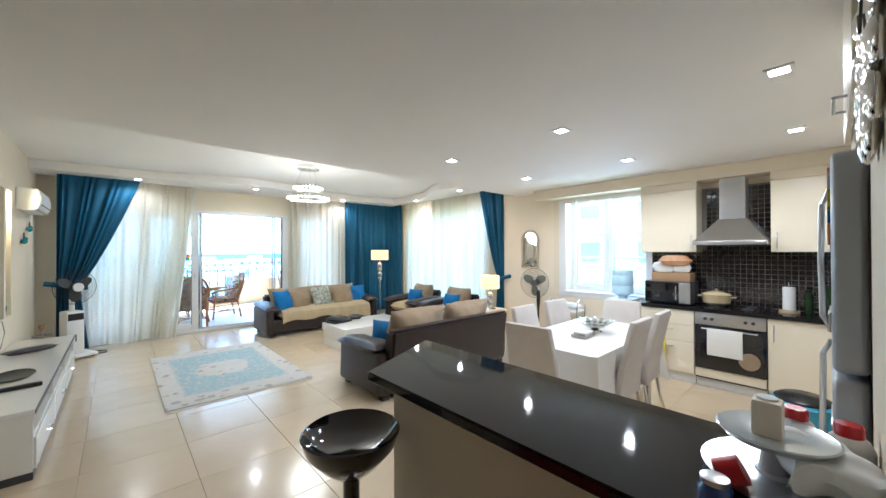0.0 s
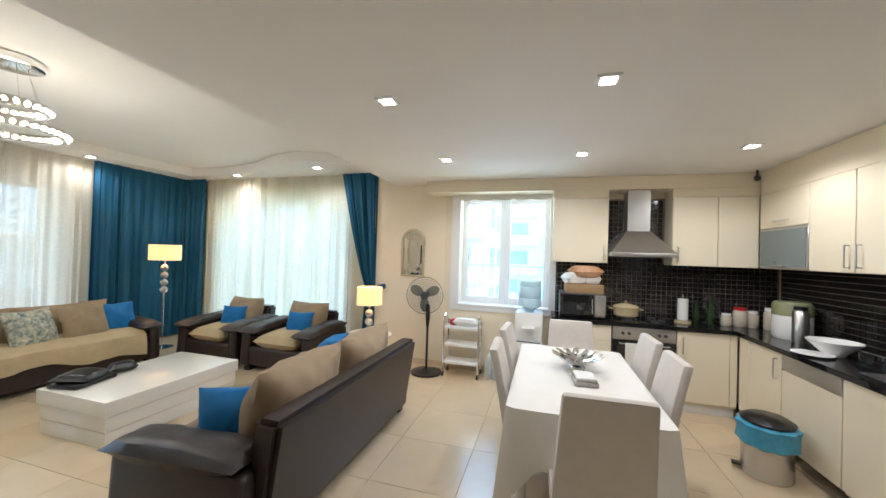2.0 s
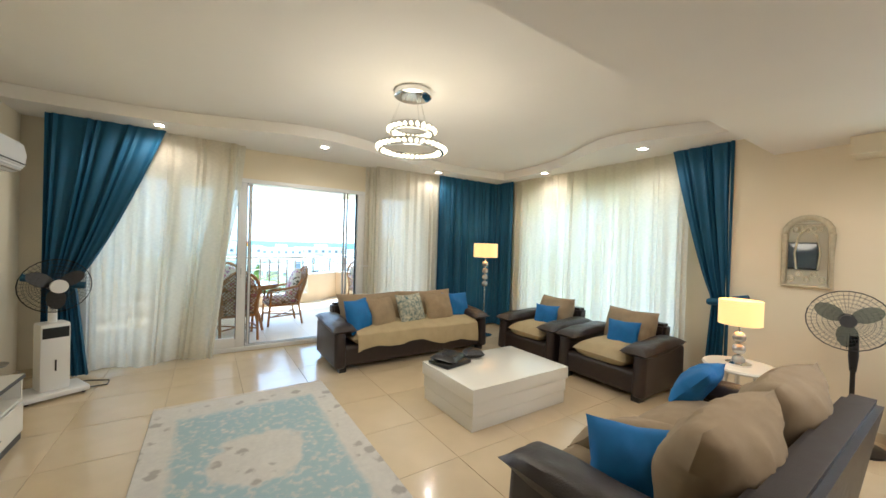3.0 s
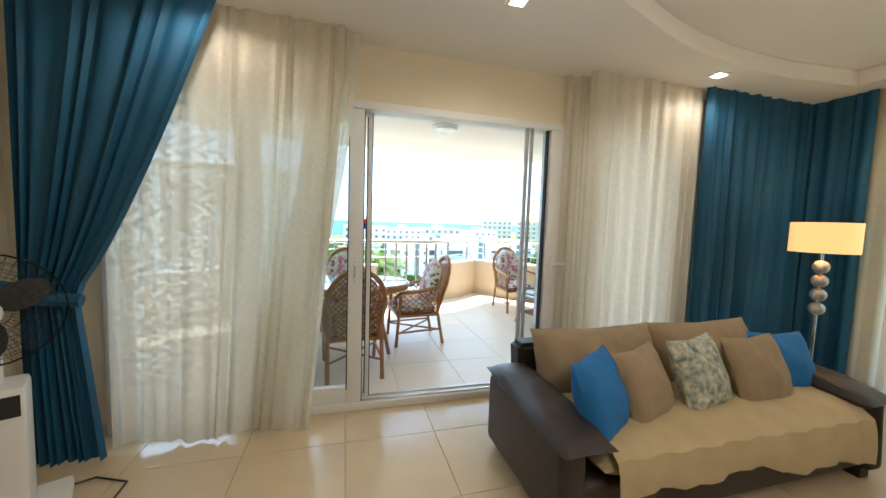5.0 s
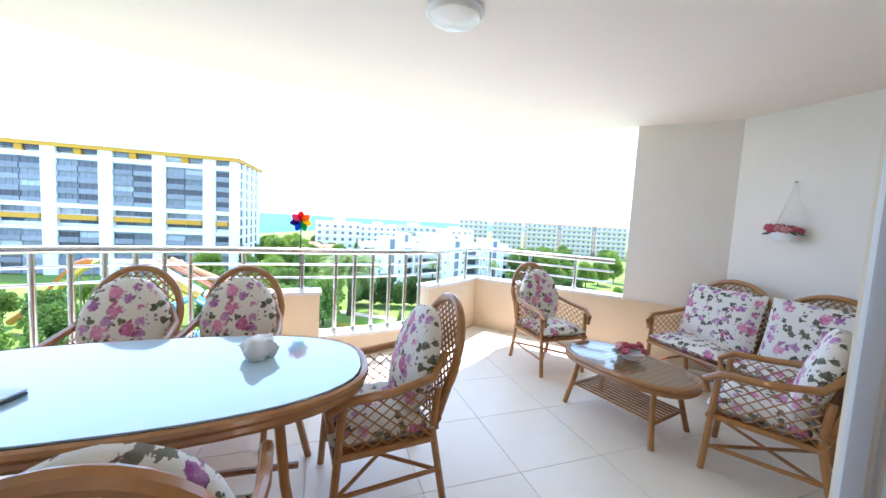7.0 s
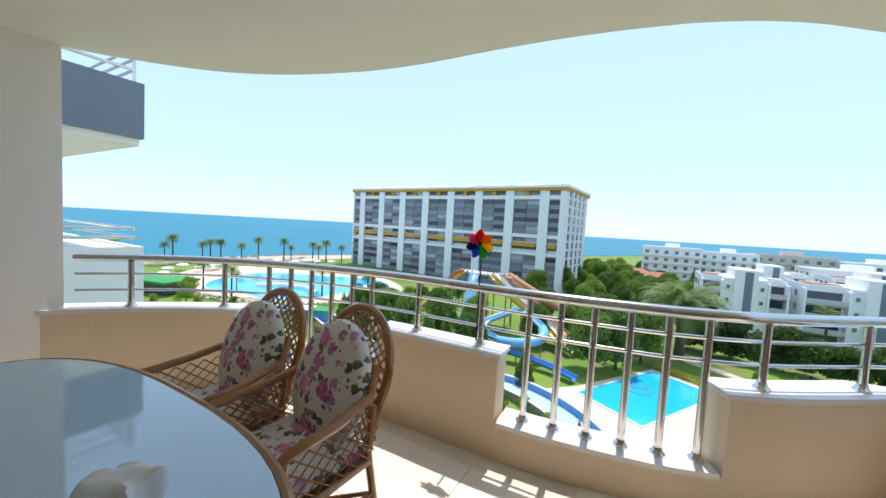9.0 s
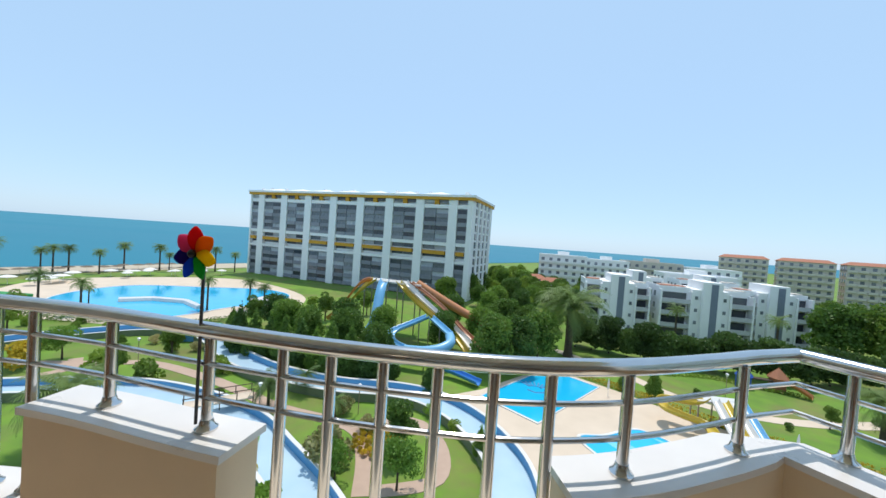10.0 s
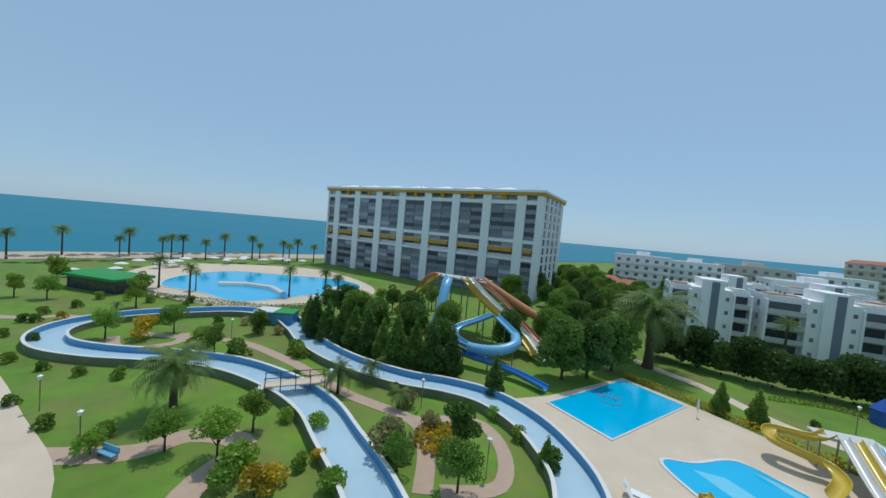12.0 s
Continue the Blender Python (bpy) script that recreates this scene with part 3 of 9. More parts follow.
M_print = mat("leaf_print_cushion_cloth", (0.68, 0.62, 0.46), (0.08, 0.15, 0.17), 26, 0.85, bump=0.2, bscale=300, big=0.05)
cushion(2.60, 7.20, 0.6, 32, 20, 0.42, 0.42, 0.17, M_blue, "turquoise square cushion with piped edge")
cushion(2.93, 7.26, 0.6, 20, 24, 0.42, 0.40, 0.16, M_beige, "plain beige square sofa cushion")
cushion(3.36, 7.28, 0.62, 12, 24, 0.44, 0.42, 0.15, M_print, "cream cushion with a leaf print")
cushion(3.80, 7.26, 0.61, 2, 24, 0.46, 0.42, 0.15, M_beige, "plain beige square sofa cushion")
cushion(4.16, 7.34, 0.6, -8, 24, 0.42, 0.40, 0.15, M_blue, "turquoise square cushion with piped edge")
cushion(5.0, 6.34, 0.55, -70, 22, 0.34, 0.33, 0.15, M_blue, "turquoise square cushion on the armchair")
cushion(5.0, 5.24, 0.54, -76, 22, 0.35, 0.34, 0.15, M_blue, "turquoise square cushion on the armchair")
cushion(2.66, 3.83, 0.53, -53, 24, 0.45, 0.38, 0.16, M_blue, "turquoise square cushion with piped edge")
cushion(2.86, 4.02, 0.52, 150, 50, 0.46, 0.4, 0.15, M_beige, "plain beige square sofa cushion")
cushion(4.0, 4.12, 0.56, 186, 40, 0.44, 0.36, 0.15, M_blue, "turquoise square cushion slumped on the sofa")

# ---- coffee table and rug ----
t = thing("coffee_table", 3.40, 5.60, 0, label="low white lacquered coffee table of stacked slabs", category="coffee table")
part("plinth", B(-0.57, 0.57, -0.375, 0.375, 0.0, 0.115, 0.005), M_white, t)
part("block", B(-0.575, 0.575, -0.385, 0.385, 0.12, 0.235, 0.005), M_white, t)
part("tabletop", B(-0.59, 0.59, -0.40, 0.40, 0.24, 0.355, 0.006), M_white, t)
bm = bmesh.new()
box(bm, -0.17, 0.17, -0.13, 0.13, 0, 0.035, 0.015)
pillow(bm, pose(0.02, 0.03, 0.05, 5, 3, 20), 0.36, 0.26, 0.08)
b = part("laptop_bag", bm, M_black, None, "black cloth bag lying on the coffee table")
b.matrix_world = pose(3.02, 5.83, 0.357, 0, 0, 12)
tagged(b, category="bag")
bm = pillow(bmesh.new(), pose(0, 0, 0.045), 0.2, 0.15, 0.085)
b = part("pouch", bm, M_black, None, "small black pouch on the coffee table")
b.matrix_world = pose(3.33, 5.86, 0.357, 0, 0, -20)
tagged(b, category="pouch")


def rug_material():
    """Faded oriental rug: pale field with turquoise worn patches and a grey floral border."""
    m = mat("faded_rug_pile", (0.7, 0.68, 0.64), (0.6, 0.58, 0.55), 26, 0.95, bump=0.4, bscale=400)
    n, l = m.node_tree.nodes, m.node_tree.links
    p = n["Principled BSDF"]
    old = p.inputs["Base Color"].links[0].from_socket
    tc = n.new("ShaderNodeTexCoord")
    sep = n.new("ShaderNodeSeparateXYZ")
    l.new(tc.outputs["Object"], sep.inputs[0])

    def math_node(op, a, b=None):
        k = n.new("ShaderNodeMath")
        k.operation = op
        for i, v in enumerate((a, b)):
            if v is None:
                continue
            if isinstance(v, (int, float)):
                k.inputs[i].default_value = v
            else:
                l.new(v, k.inputs[i])
        return k.outputs[0]
    ax = math_node("DIVIDE", math_node("ABSOLUTE", sep.outputs[0]), 0.70)
    ay = math_node("DIVIDE", math_node("ABSOLUTE", sep.outputs[1]), 1.13)
    rim = math_node("MAXIMUM", ax, ay)
    d = math_node("SQRT", math_node("ADD", math_node("POWER", math_node("MULTIPLY", ax, 1.3), 2), math_node("POWER", math_node("MULTIPLY", ay, 2.0), 2)))
    no = n.new("ShaderNodeTexNoise")
    no.inputs["Scale"].default_value, no.inputs["Detail"].default_value = 5, 8
    l.new(tc.outputs["Object"], no.inputs["Vector"])
    fine = n.new("ShaderNodeTexNoise")
    fine.inputs["Scale"].default_value, fine.inputs["Detail"].default_value = 22, 6
    l.new(tc.outputs["Object"], fine.inputs["Vector"])
    wob = math_node("ADD", d, math_node("MULTIPLY", math_node("SUBTRACT", no.outputs["Fac"], 0.5), 0.5))
    ring = n.new("ShaderNodeMapRange")
    ring.interpolation_type = "SMOOTHSTEP"
    ring.inputs["From Min"].default_value, ring.inputs["From Max"].default_value = 0.52, 0.62
    l.new(wob, ring.inputs["Value"])
    inn = n.new("ShaderNodeMapRange")
    inn.inputs["From Min"].default_value, inn.inputs["From Max"].default_value = 0.77, 0.70
    l.new(math_node("ADD", rim, math_node("MULTIPLY", math_node("SUBTRACT", no.outputs["Fac"], 0.5), 0.12)), inn.inputs["Value"])
    blot = n.new("ShaderNodeMapRange")
    blot.inputs["From Min"].default_value, blot.inputs["From Max"].default_value = 0.3, 0.5
    l.new(fine.outputs["Fac"], blot.inputs["Value"])
    f = math_node("MULTIPLY", math_node("MULTIPLY", ring.outputs[0], inn.outputs[0]), blot.outputs[0])
    mx = n.new("ShaderNodeMix")
    mx.data_type = "RGBA"
    l.new(math_node("MULTIPLY", f, 0.85), mx.inputs[0])
    l.new(old, mx.inputs[6])
    mx.inputs[7].default_value = (0.33, 0.49, 0.55, 1)
    vo = n.new("ShaderNodeTexVoronoi")
    vo.inputs["Scale"].default_value = 6.5
    l.new(tc.outputs["Object"], vo.inputs["Vector"])
    fl = n.new("ShaderNodeMapRange")
    fl.inputs["From Min"].default_value, fl.inputs["From Max"].default_value = 0.34, 0.22
    l.new(math_node("ADD", vo.outputs["Distance"], math_node("MULTIPLY", math_node("SUBTRACT", fine.outputs["Fac"], 0.5), 0.5)), fl.inputs["Value"])
    bord = n.new("ShaderNodeMapRange")
    bord.inputs["From Min"].default_value, bord.inputs["From Max"].default_value = 0.78, 0.82
    l.new(rim, bord.inputs["Value"])
    med = n.new("ShaderNodeMapRange")
    med.inputs["From Min"].default_value, med.inputs["From Max"].default_value = 0.56, 0.5
    l.new(wob, med.inputs["Value"])
    f2 = math_node("MULTIPLY", math_node("MULTIPLY", fl.outputs[0], math_node("MAXIMUM", bord.outputs[0], med.outputs[0])), 0.55)
    mx2 = n.new("ShaderNodeMix")
    mx2.data_type = "RGBA"
    l.new(f2, mx2.inputs[0])
    l.new(mx.outputs[2], mx2.inputs[6])
    mx2.inputs[7].default_value = (0.24, 0.21, 0.2, 1)
    l.new(mx2.outputs[2], p.inputs["Base Color"])
    return m


t = thing("rug", 1.375, 5.73, 0, label="pale oriental rug with faded turquoise field", category="rug")
part("rug_field", B(-0.70, 0.70, -1.12, 1.12, 0.001, 0.012, 0.004, 1), rug_material(), t)
for s in (-1, 1):
    bm = bmesh.new()
    for i in range(110):
        x = -0.69 + 1.38 * i / 109
        box(bm, x - 0.003, x + 0.003, s * 1.15 - 0.03, s * 1.15 + 0.03, 0.001, 0.005)
    part("fringe", bm, M_cloth, t)

# ---- lamps ----
def crystal_lamp(x, y, z, balls, r, ztop, shade_r, shade_h, label, name, base_r=0.13):
    t = thing(name, x, y, z, 0, label, "lamp")
    part("base", lathe(bmesh.new(), [(base_r, 0), (base_r, 0.015), (base_r * 0.5, 0.03), (0.012, 0.045)], 24), M_chrome, t)
    zb = ztop - shade_h - 0.06 - balls * 2 * r
    part("stem", cyl(bmesh.new(), (0, 0, 0.03), (0, 0, ztop - shade_h * 0.5), 0.011), M_chrome, t)
    for i in range(balls):
        part("glass_ball", ball(bmesh.new(), (0, 0, zb + r * (2 * i + 1)), r * 0.97), M_smokeball, t)
    bm = bmesh.new()
    lathe(bm, [(shade_r, 0), (shade_r, shade_h), (shade_r - 0.006, shade_h), (shade_r - 0.006, 0), (shade_r, 0)], 32, (0, 0, ztop - shade_h))
    part("shade", bm, M_shade, t, "lit cream drum shade")
    return t


M_smokeball = mat("silvered_glass_ball", (0.6, 0.6, 0.58), (0.4, 0.4, 0.4), 6, 0.05, 0.6, rvar=0.03)
crystal_lamp(4.93, 7.60, 0, 4, 0.055, 1.545, 0.2, 0.23, "tall floor lamp with glass balls and lit cream shade", "floor_lamp", 0.15)
t = thing("side_table", 4.84, 4.12, 0, label="round white side table", category="side table")
part("tabletop", lathe(bmesh.new(), [(0.0, 0.53), (0.255, 0.53), (0.265, 0.545), (0.255, 0.56), (0, 0.56)], 32), M_white, t)
for a in range(3):
    c, s = math.cos(a * 2.1 + 0.4), math.sin(a * 2.1 + 0.4)
    part("leg", tube(bmesh.new(), [(0.1 * c, 0.1 * s, 0.53), (0.15 * c, 0.15 * s, 0.3), (0.22 * c, 0.22 * s, 0.0)], 0.018, 8), M_white, t)
crystal_lamp(4.83, 4.13, 0.56, 3, 0.05, 0.55, 0.15, 0.205, "table lamp with glass balls and lit cream shade", "table_lamp", 0.09)

# ring chandelier
t = thing("chandelier", 2.49, 5.76, LC, label="two-ring crystal chandelier with chrome plate", category="chandelier")
part("ceiling_plate", lathe(bmesh.new(), [(0.0, -0.004), (0.16, -0.004), (0.16, -0.05), (0.15, -0.055), (0, -0.055)], 32), M_chrome, t)
for r, z, dx in ((0.19, -0.34, 0.0), (0.28, -0.50, 0.0)):
    ring = part("ring", lathe(bmesh.new(), [(r - 0.02, z - 0.03), (r + 0.004, z - 0.03), (r + 0.004, z + 0.035), (r - 0.02, z + 0.035), (r - 0.02, z - 0.03)], 48), M_chrome, t)
    bm = bmesh.new()
    k = int(r * 130)
    for i in range(k):
        a = 2 * math.pi * i / k
        for rr in (r + 0.012, r - 0.028):
            bmesh.ops.create_icosphere(bm, subdivisions=1, radius=0.02, matrix=Matrix.Translation((rr * math.cos(a), rr * math.sin(a), z)) @ pose(0, 0, 0, 20 * i, 30 * i, 0) @ Matrix.Diagonal((0.8, 0.8, 1.3, 1)))
    part("crystal_band", bm, M_crystal, ring, "lit clear crystal drops", smooth=False)
    for a in (0.3, 2.4, 4.5):
        part("wire", cyl(bmesh.new(), (0.1 * math.cos(a), 0.1 * math.sin(a), -0.05), (r * math.cos(a), r * math.sin(a), z + 0.03), 0.0015, n=5), M_chrome, ring)


def spot(x, y, z, power):
    t = thing("ceiling_spot", x, y, z, 0, "small square recessed ceiling spotlight, lit", "spotlight", "ceiling spots")
    bm = bmesh.new()
    for a in ((-0.06, 0.06, -0.06, -0.042), (-0.06, 0.06, 0.042, 0.06), (-0.06, -0.042, -0.042, 0.042), (0.042, 0.06, -0.042, 0.042)):
        box(bm, *a, -0.012, -0.001)
    part("trim", bm, M_pvc, t)
    part("bulb", lathe(bmesh.new(), [(0, -0.014), (0.026, -0.014), (0.032, -0.012), (0.034, -0.001)], 16), M_spot, t)
    lamp = new("spot_beam", bpy.data.lights.new("spot_beam", "SPOT"))
    lamp.data.energy, lamp.data.color, lamp.data.shadow_soft_size, lamp.data.spot_size, lamp.data.spot_blend = power, (1, 0.9, 0.76), 0.03, radians(168), 0.5
    lamp.matrix_world = Matrix.Translation((x, y, z - 0.06))


for x in (2.96, 4.34):
    for y in (0.55, 1.82, 3.08):
        spot(x, y, KC, 4.2)
for x, y in ((0.58, 7.88), (2.24, 7.61), (4.17, 7.96), (5.44, 6.84), (5.2, 5.2)):
    spot(x, y, SC, 2.2)


# ---- kitchen ----
def handle_bar(parent, x, y, z, length, vertical=True):
    bm = bmesh.new()
    a, b = ((x, y - 0.03, z - length / 2), (x, y - 0.03, z + length / 2)) if vertical else ((x - length / 2, y - 0.03, z), (x + length / 2, y - 0.03, z))
    cyl(bm, a, b, 0.006, n=8)
    for q in (a, b):
        cyl(bm, (q[0], y, q[2]), (q[0], y - 0.033, q[2]), 0.005, n=8)
    part("handle", bm, M_steel, parent, "brushed steel bar handle")


def base_unit(frame_m, w, fronts, label, depth=0.51, legs=True):
    """Kitchen base unit; front along -Y at y=0, from x=0 to w. fronts: rows of (x0, x1, z0, z1, handle)."""
    t = thing("base_cabinet", label=label, category="cabinet", group="kitchen base units")
    t.matrix_world = frame_m
    part("body", B(0.001, w - 0.001, 0.02, depth, 0.10, 0.83), M_cream, t)
    part("plinth", B(0.001, w - 0.001, 0.06, 0.08, 0.0, 0.10), M_pvc, t)
    for x0, x1, z0, z1, hd in fronts:
        d = part("drawer" if z1 - z0 < 0.4 else "door", B(x0 + 0.002, x1 - 0.002, 0, 0.019, z0 + 0.002, z1 - 0.002, 0.003, 1), M_cream, t)
        if hd == "h":
            handle_bar(d, (x0 + x1) / 2, 0, z1 - 0.06, 0.2, False)
        elif hd:
            handle_bar(d, x1 - 0.05 if hd == "r" else x0 + 0.05, 0, z1 - 0.14, 0.16)
    return t


def at_east(y0):
    """Units on the side wall: local x runs towards -Y world, front faces -X."""
    return pose(5.115, y0, 0, 0, 0, -90)


def at_south(x0):
    """Units on the back wall: front faces +Y."""
    return pose(x0, 0.27, 0, 0, 0, 180)


base_unit(at_east(2.03), 0.62, [(0, 0.62, 0.66, 0.83, "h"), (0, 0.62, 0.47, 0.66, "h"), (0, 0.62, 0.12, 0.47, "h")], "cream gloss kitchen drawer unit beside the oven")
base_unit(at_east(0.80), 0.525, [(0, 0.46, 0.12, 0.83, "l"), (0.46, 0.525, 0.12, 0.83, "")], "cream gloss kitchen base unit with one door")
base_unit(at_south(5.10), 0.64, [(0, 0.16, 0.12, 0.83, ""), (0.16, 0.64, 0.12, 0.83, "r")], "narrow cream gloss base unit in the corner")
base_unit(at_south(3.85), 0.44, [(0, 0.44, 0.12, 0.83, "r")], "cream gloss sink unit door")
base_unit(at_south(3.405), 0.44, [(0, 0.44, 0.12, 0.83, "l")], "cream gloss sink unit with tea towel")
t = thing("dishwasher", label="built-in dishwasher with cream front and dark panel", category="dishwasher")
t.matrix_world = at_south(4.455)
part("body", B(0.002, 0.598, 0.02, 0.51, 0.10, 0.83), M_dkgrey, t)
part("door", B(0.002, 0.598, 0, 0.02, 0.12, 0.70, 0.003, 1), M_cream, t)
part("control_panel", B(0.002, 0.598, -0.004, 0.02, 0.705, 0.825, 0.004, 1), M_steel, t)

t = thing("oven", label="built-in black glass oven with steel panel", category="oven")
t.matrix_world = at_east(1.405)
part("body", B(0.002, 0.598, 0.02, 0.51, 0.10, 0.83), M_dkgrey, t)
part("plinth", B(0.002, 0.598, 0.06, 0.08, 0, 0.1), M_pvc, t)
part("drawer", B(0.004, 0.596, 0.0, 0.019, 0.12, 0.215, 0.003, 1), M_cream, t)
part("door", B(0.004, 0.596, -0.015, 0.019, 0.22, 0.69, 0.004), M_screen, t)
cp = part("control_panel", B(0.004, 0.596, -0.012, 0.019, 0.695, 0.83, 0.004), M_steel, t)
for i in range(4):
    part("knob", cyl(bmesh.new(), (0.1 + 0.06 * i if i < 2 else 0.32 + 0.06 * i, -0.012, 0.765), (0.1 + 0.06 * i if i < 2 else 0.32 + 0.06 * i, -0.035, 0.765), 0.016), M_dkgrey, cp)
handle_bar(t, 0.30, -0.015, 0.66, 0.46, False)
bm = bmesh.new()
box(bm, 0.12, 0.42, -0.055, -0.045, 0.38, 0.67, 0.004)
towel = part("tea_towel", bm, M_cloth, None, "white tea towel hung over the oven handle")
towel.matrix_world = at_east(1.405)
tagged(towel, category="towel")
bm = cyl(bmesh.new(), (0.47, -0.02, 0.37), (0.47, -0.045, 0.37), 0.085, n=24)
ob = part("oven_mitt", bm, M_beige, None, "round patterned pot holder hung on the oven")
ob.matrix_world = at_east(1.405)
tagged(ob, category="pot holder")

bm = bmesh.new()
prism(bm, [(2.56, -0.31), (5.61, -0.31), (5.61, 2.03), (5.095, 2.03), (5.095, 0.30), (2.56, 0.30)], 0.832, 0.872)
bmesh.ops.bevel(bm, geom=[e for e in bm.edges if abs(e.verts[0].co.z - e.verts[1].co.z) < 1e-4], offset=0.006, segments=2, affect="EDGES")
tagged(part("worktop", bm, M_granite, None, "black granite kitchen worktop in an L", smooth=True), category="worktop")

# splashback with small dark tiles
sb = thing("splashback", label="black mosaic tile splashback with pale joints", category="splashback", kind="structure")
part("backing", box(box(box(bmesh.new(), 5.622, 5.6295, -0.31, 2.02, 0.872, 1.5), 5.622, 5.6295, 0.79, 1.43, 1.5, 2.26), 2.3, 5.62, -0.329, -0.322, 0.872, 1.5), M_mgrout, sb)
P = 0.0525
tm = mesh_of("mosaic_tile", box(bmesh.new(), -0.004, 0.0, -0.0235, 0.0235, -0.0235, 0.0235, 0.002, 1), M_mosaic, False)
rest = bmesh.new()
count = 0
for i in range(48):
    for j in range(27):
        y, z = 1.99 - P * i, 0.902 + P * j
        if z > 1.49 and not (0.81 < y < 1.41 and z < 2.25):
            continue
        if y < -0.29:
            continue
        if 0.80 < y < 1.42 and z > 1.05 and count < 290:
            o = new("mosaic_tile", tm)
            o.parent = sb
            o.matrix_basis = Matrix.Translation((5.621, y, z))
            count += 1
        else:
            box(rest, 5.617, 5.621, y - 0.0235, y + 0.0235, z - 0.0235, z + 0.0235)
for i in range(63):
    for j in range(12):
        x, z = 5.58 - P * i, 0.902 + P * j
        if z < 1.49 and x > 2.3:
            box(rest, x - 0.0235, x + 0.0235, -0.321, -0.317, z - 0.0235, z + 0.0235)
tagged(part("mosaic_tiles", rest, M_mosaic, sb, smooth=False), kind="stuff")


def wall_unit(m, w, z0, z1, fronts, label, depth=0.28):
    t = thing("wall_cabinet", label=label, category="cabinet", group="kitchen wall units")
    t.matrix_world = m
    part("body", B(0.001, w - 0.001, 0.02, depth, z0, z1), M_cream, t)
    for x0, x1, a, b, kind in fronts:
        if kind.startswith("glass"):
            d = part("door", B(x0 + 0.002, x1 - 0.002, 0, 0.019, a + 0.002, b - 0.002, 0.003, 1), M_steel, t, "frosted glass flap in a steel frame")
            part("pane", B(x0 + 0.025, x1 - 0.025, -0.004, 0.0, a + 0.025, b - 0.025), M_frost, d)
            handle_bar(d, (x0 + x1) / 2, 0, a + 0.03, 0.16, False)
        else:
            d = part("door", B(x0 + 0.002, x1 - 0.002, 0, 0.019, a + 0.002, b - 0.002, 0.003, 1), M_cream, t)
            if kind == "h":
                handle_bar(d, (x0 + x1) / 2, 0, a + 0.06, 0.2, False)
            elif kind:
                handle_bar(d, x1 - 0.05 if kind == "r" else x0 + 0.05, 0, a + 0.12, 0.16)


def wall_east_at(y0):
    return pose(5.34, y0, 0, 0, 0, -90)


def wall_south_at(x0):
    return pose(x0, 0.01, 0, 0, 0, 180)


UT = 2.235
wall_unit(wall_east_at(2.03), 0.60, 1.49, UT, [(0, 0.60, 1.49, UT, "r")], "cream gloss wall cupboard beside the cooker hood")
wall_unit(wall_east_at(0.79), 0.42, 1.49, UT, [(0, 0.42, 1.49, UT, "l")], "cream gloss wall cupboard beside the cooker hood")
wall_unit(wall_east_at(0.37), 0.36, 1.49, UT, [(0, 0.358, 1.49, UT, "")], "plain cream corner cupboard panel")
wall_unit(wall_south_at(5.335), 0.70, 1.49, UT, [(0, 0.70, 1.885, UT, "h"), (0, 0.70, 1.49, 1.885, "glass")], "cream wall cupboard with frosted glass flap", 0.31)
wall_unit(wall_south_at(4.63), 0.46, 1.49, UT, [(0, 0.46, 1.49, UT, "r")], "cream gloss wall cupboard in the corner run", 0.31)
wall_unit(wall_south_at(4.165), 0.46, 1.49, UT, [(0, 0.46, 1.49, UT, "l")], "cream gloss wall cupboard in the corner run", 0.31)
wall_unit(wall_south_at(3.70), 0.90, 1.49, UT, [(0, 0.90, 1.865, UT, "h"), (0, 0.90, 1.49, 1.865, "glass")], "wide cream wall cupboard with frosted glass flap", 0.31)
wall_unit(pose(2.58, 0.33, 0, 0, 0, 180), 0.80, 1.87, 2.46, [(0, 0.80, 1.95, 2.46, "h")], "deep cream cupboard above the fridge", 0.65)
bm = bmesh.new()
box(bm, 2.60, 5.34, YS, 0.004, UT + 0.002, KC - 0.002)
box(bm, 5.346, XK, 0.004, 0.79, UT + 0.002, 2.328)
box(bm, 5.346, XK, 1.43, 2.03, UT + 0.002, 2.328)
setting("bulkhead", bm, M_wall, "cream boxed bulkhead above the wall units", "bulkhead")

# fridge
t = thing("fridge", 2.19, 0.295, 0, 180, "tall silver-grey fridge-freezer with magnets", "fridge")
part("body", B(-0.355, 0.355, 0.0, 0.60, 0.02, 1.79, 0.01), M_dkgrey, t)
for z0, z1, nm in ((0.05, 1.15, "door"), (1.165, 1.79, "door")):
    d = part(nm, B(-0.357, 0.357, -0.075, -0.003, z0, z1, 0.02, 3), M_fridge, t)
    bm = bmesh.new()
    za, zb = (0.25, 1.14) if z0 < 1 else (1.175, 1.765)
    tube(bm, [(-0.335, -0.075, za), (-0.337, -0.1, za + 0.06), (-0.337, -0.104, (za + zb) / 2), (-0.337, -0.1, zb - 0.06), (-0.335, -0.075, zb)], 0.010, 8)
    part("handle", bm, M_steel, d, "long curved steel handle")
d = part("water_dispenser", B(0.02, 0.24, -0.078, -0.07, 0.62, 0.98, 0.008), M_steel, t)
part("recess", B(0.05, 0.21, -0.081, -0.077, 0.64, 0.86), M_black, d)
bd = part("badge", B(-0.02, 0.19, -0.08, -0.074, 1.25, 1.315, 0.004), M_iron, t, "grey control strip with a dark display")
part("display", B(0.02, 0.14, -0.083, -0.0795, 1.262, 1.303, 0.003), M_steel, bd)
part("display_glass", B(0.035, 0.125, -0.0845, -0.0825, 1.272, 1.293), M_screen, bd)
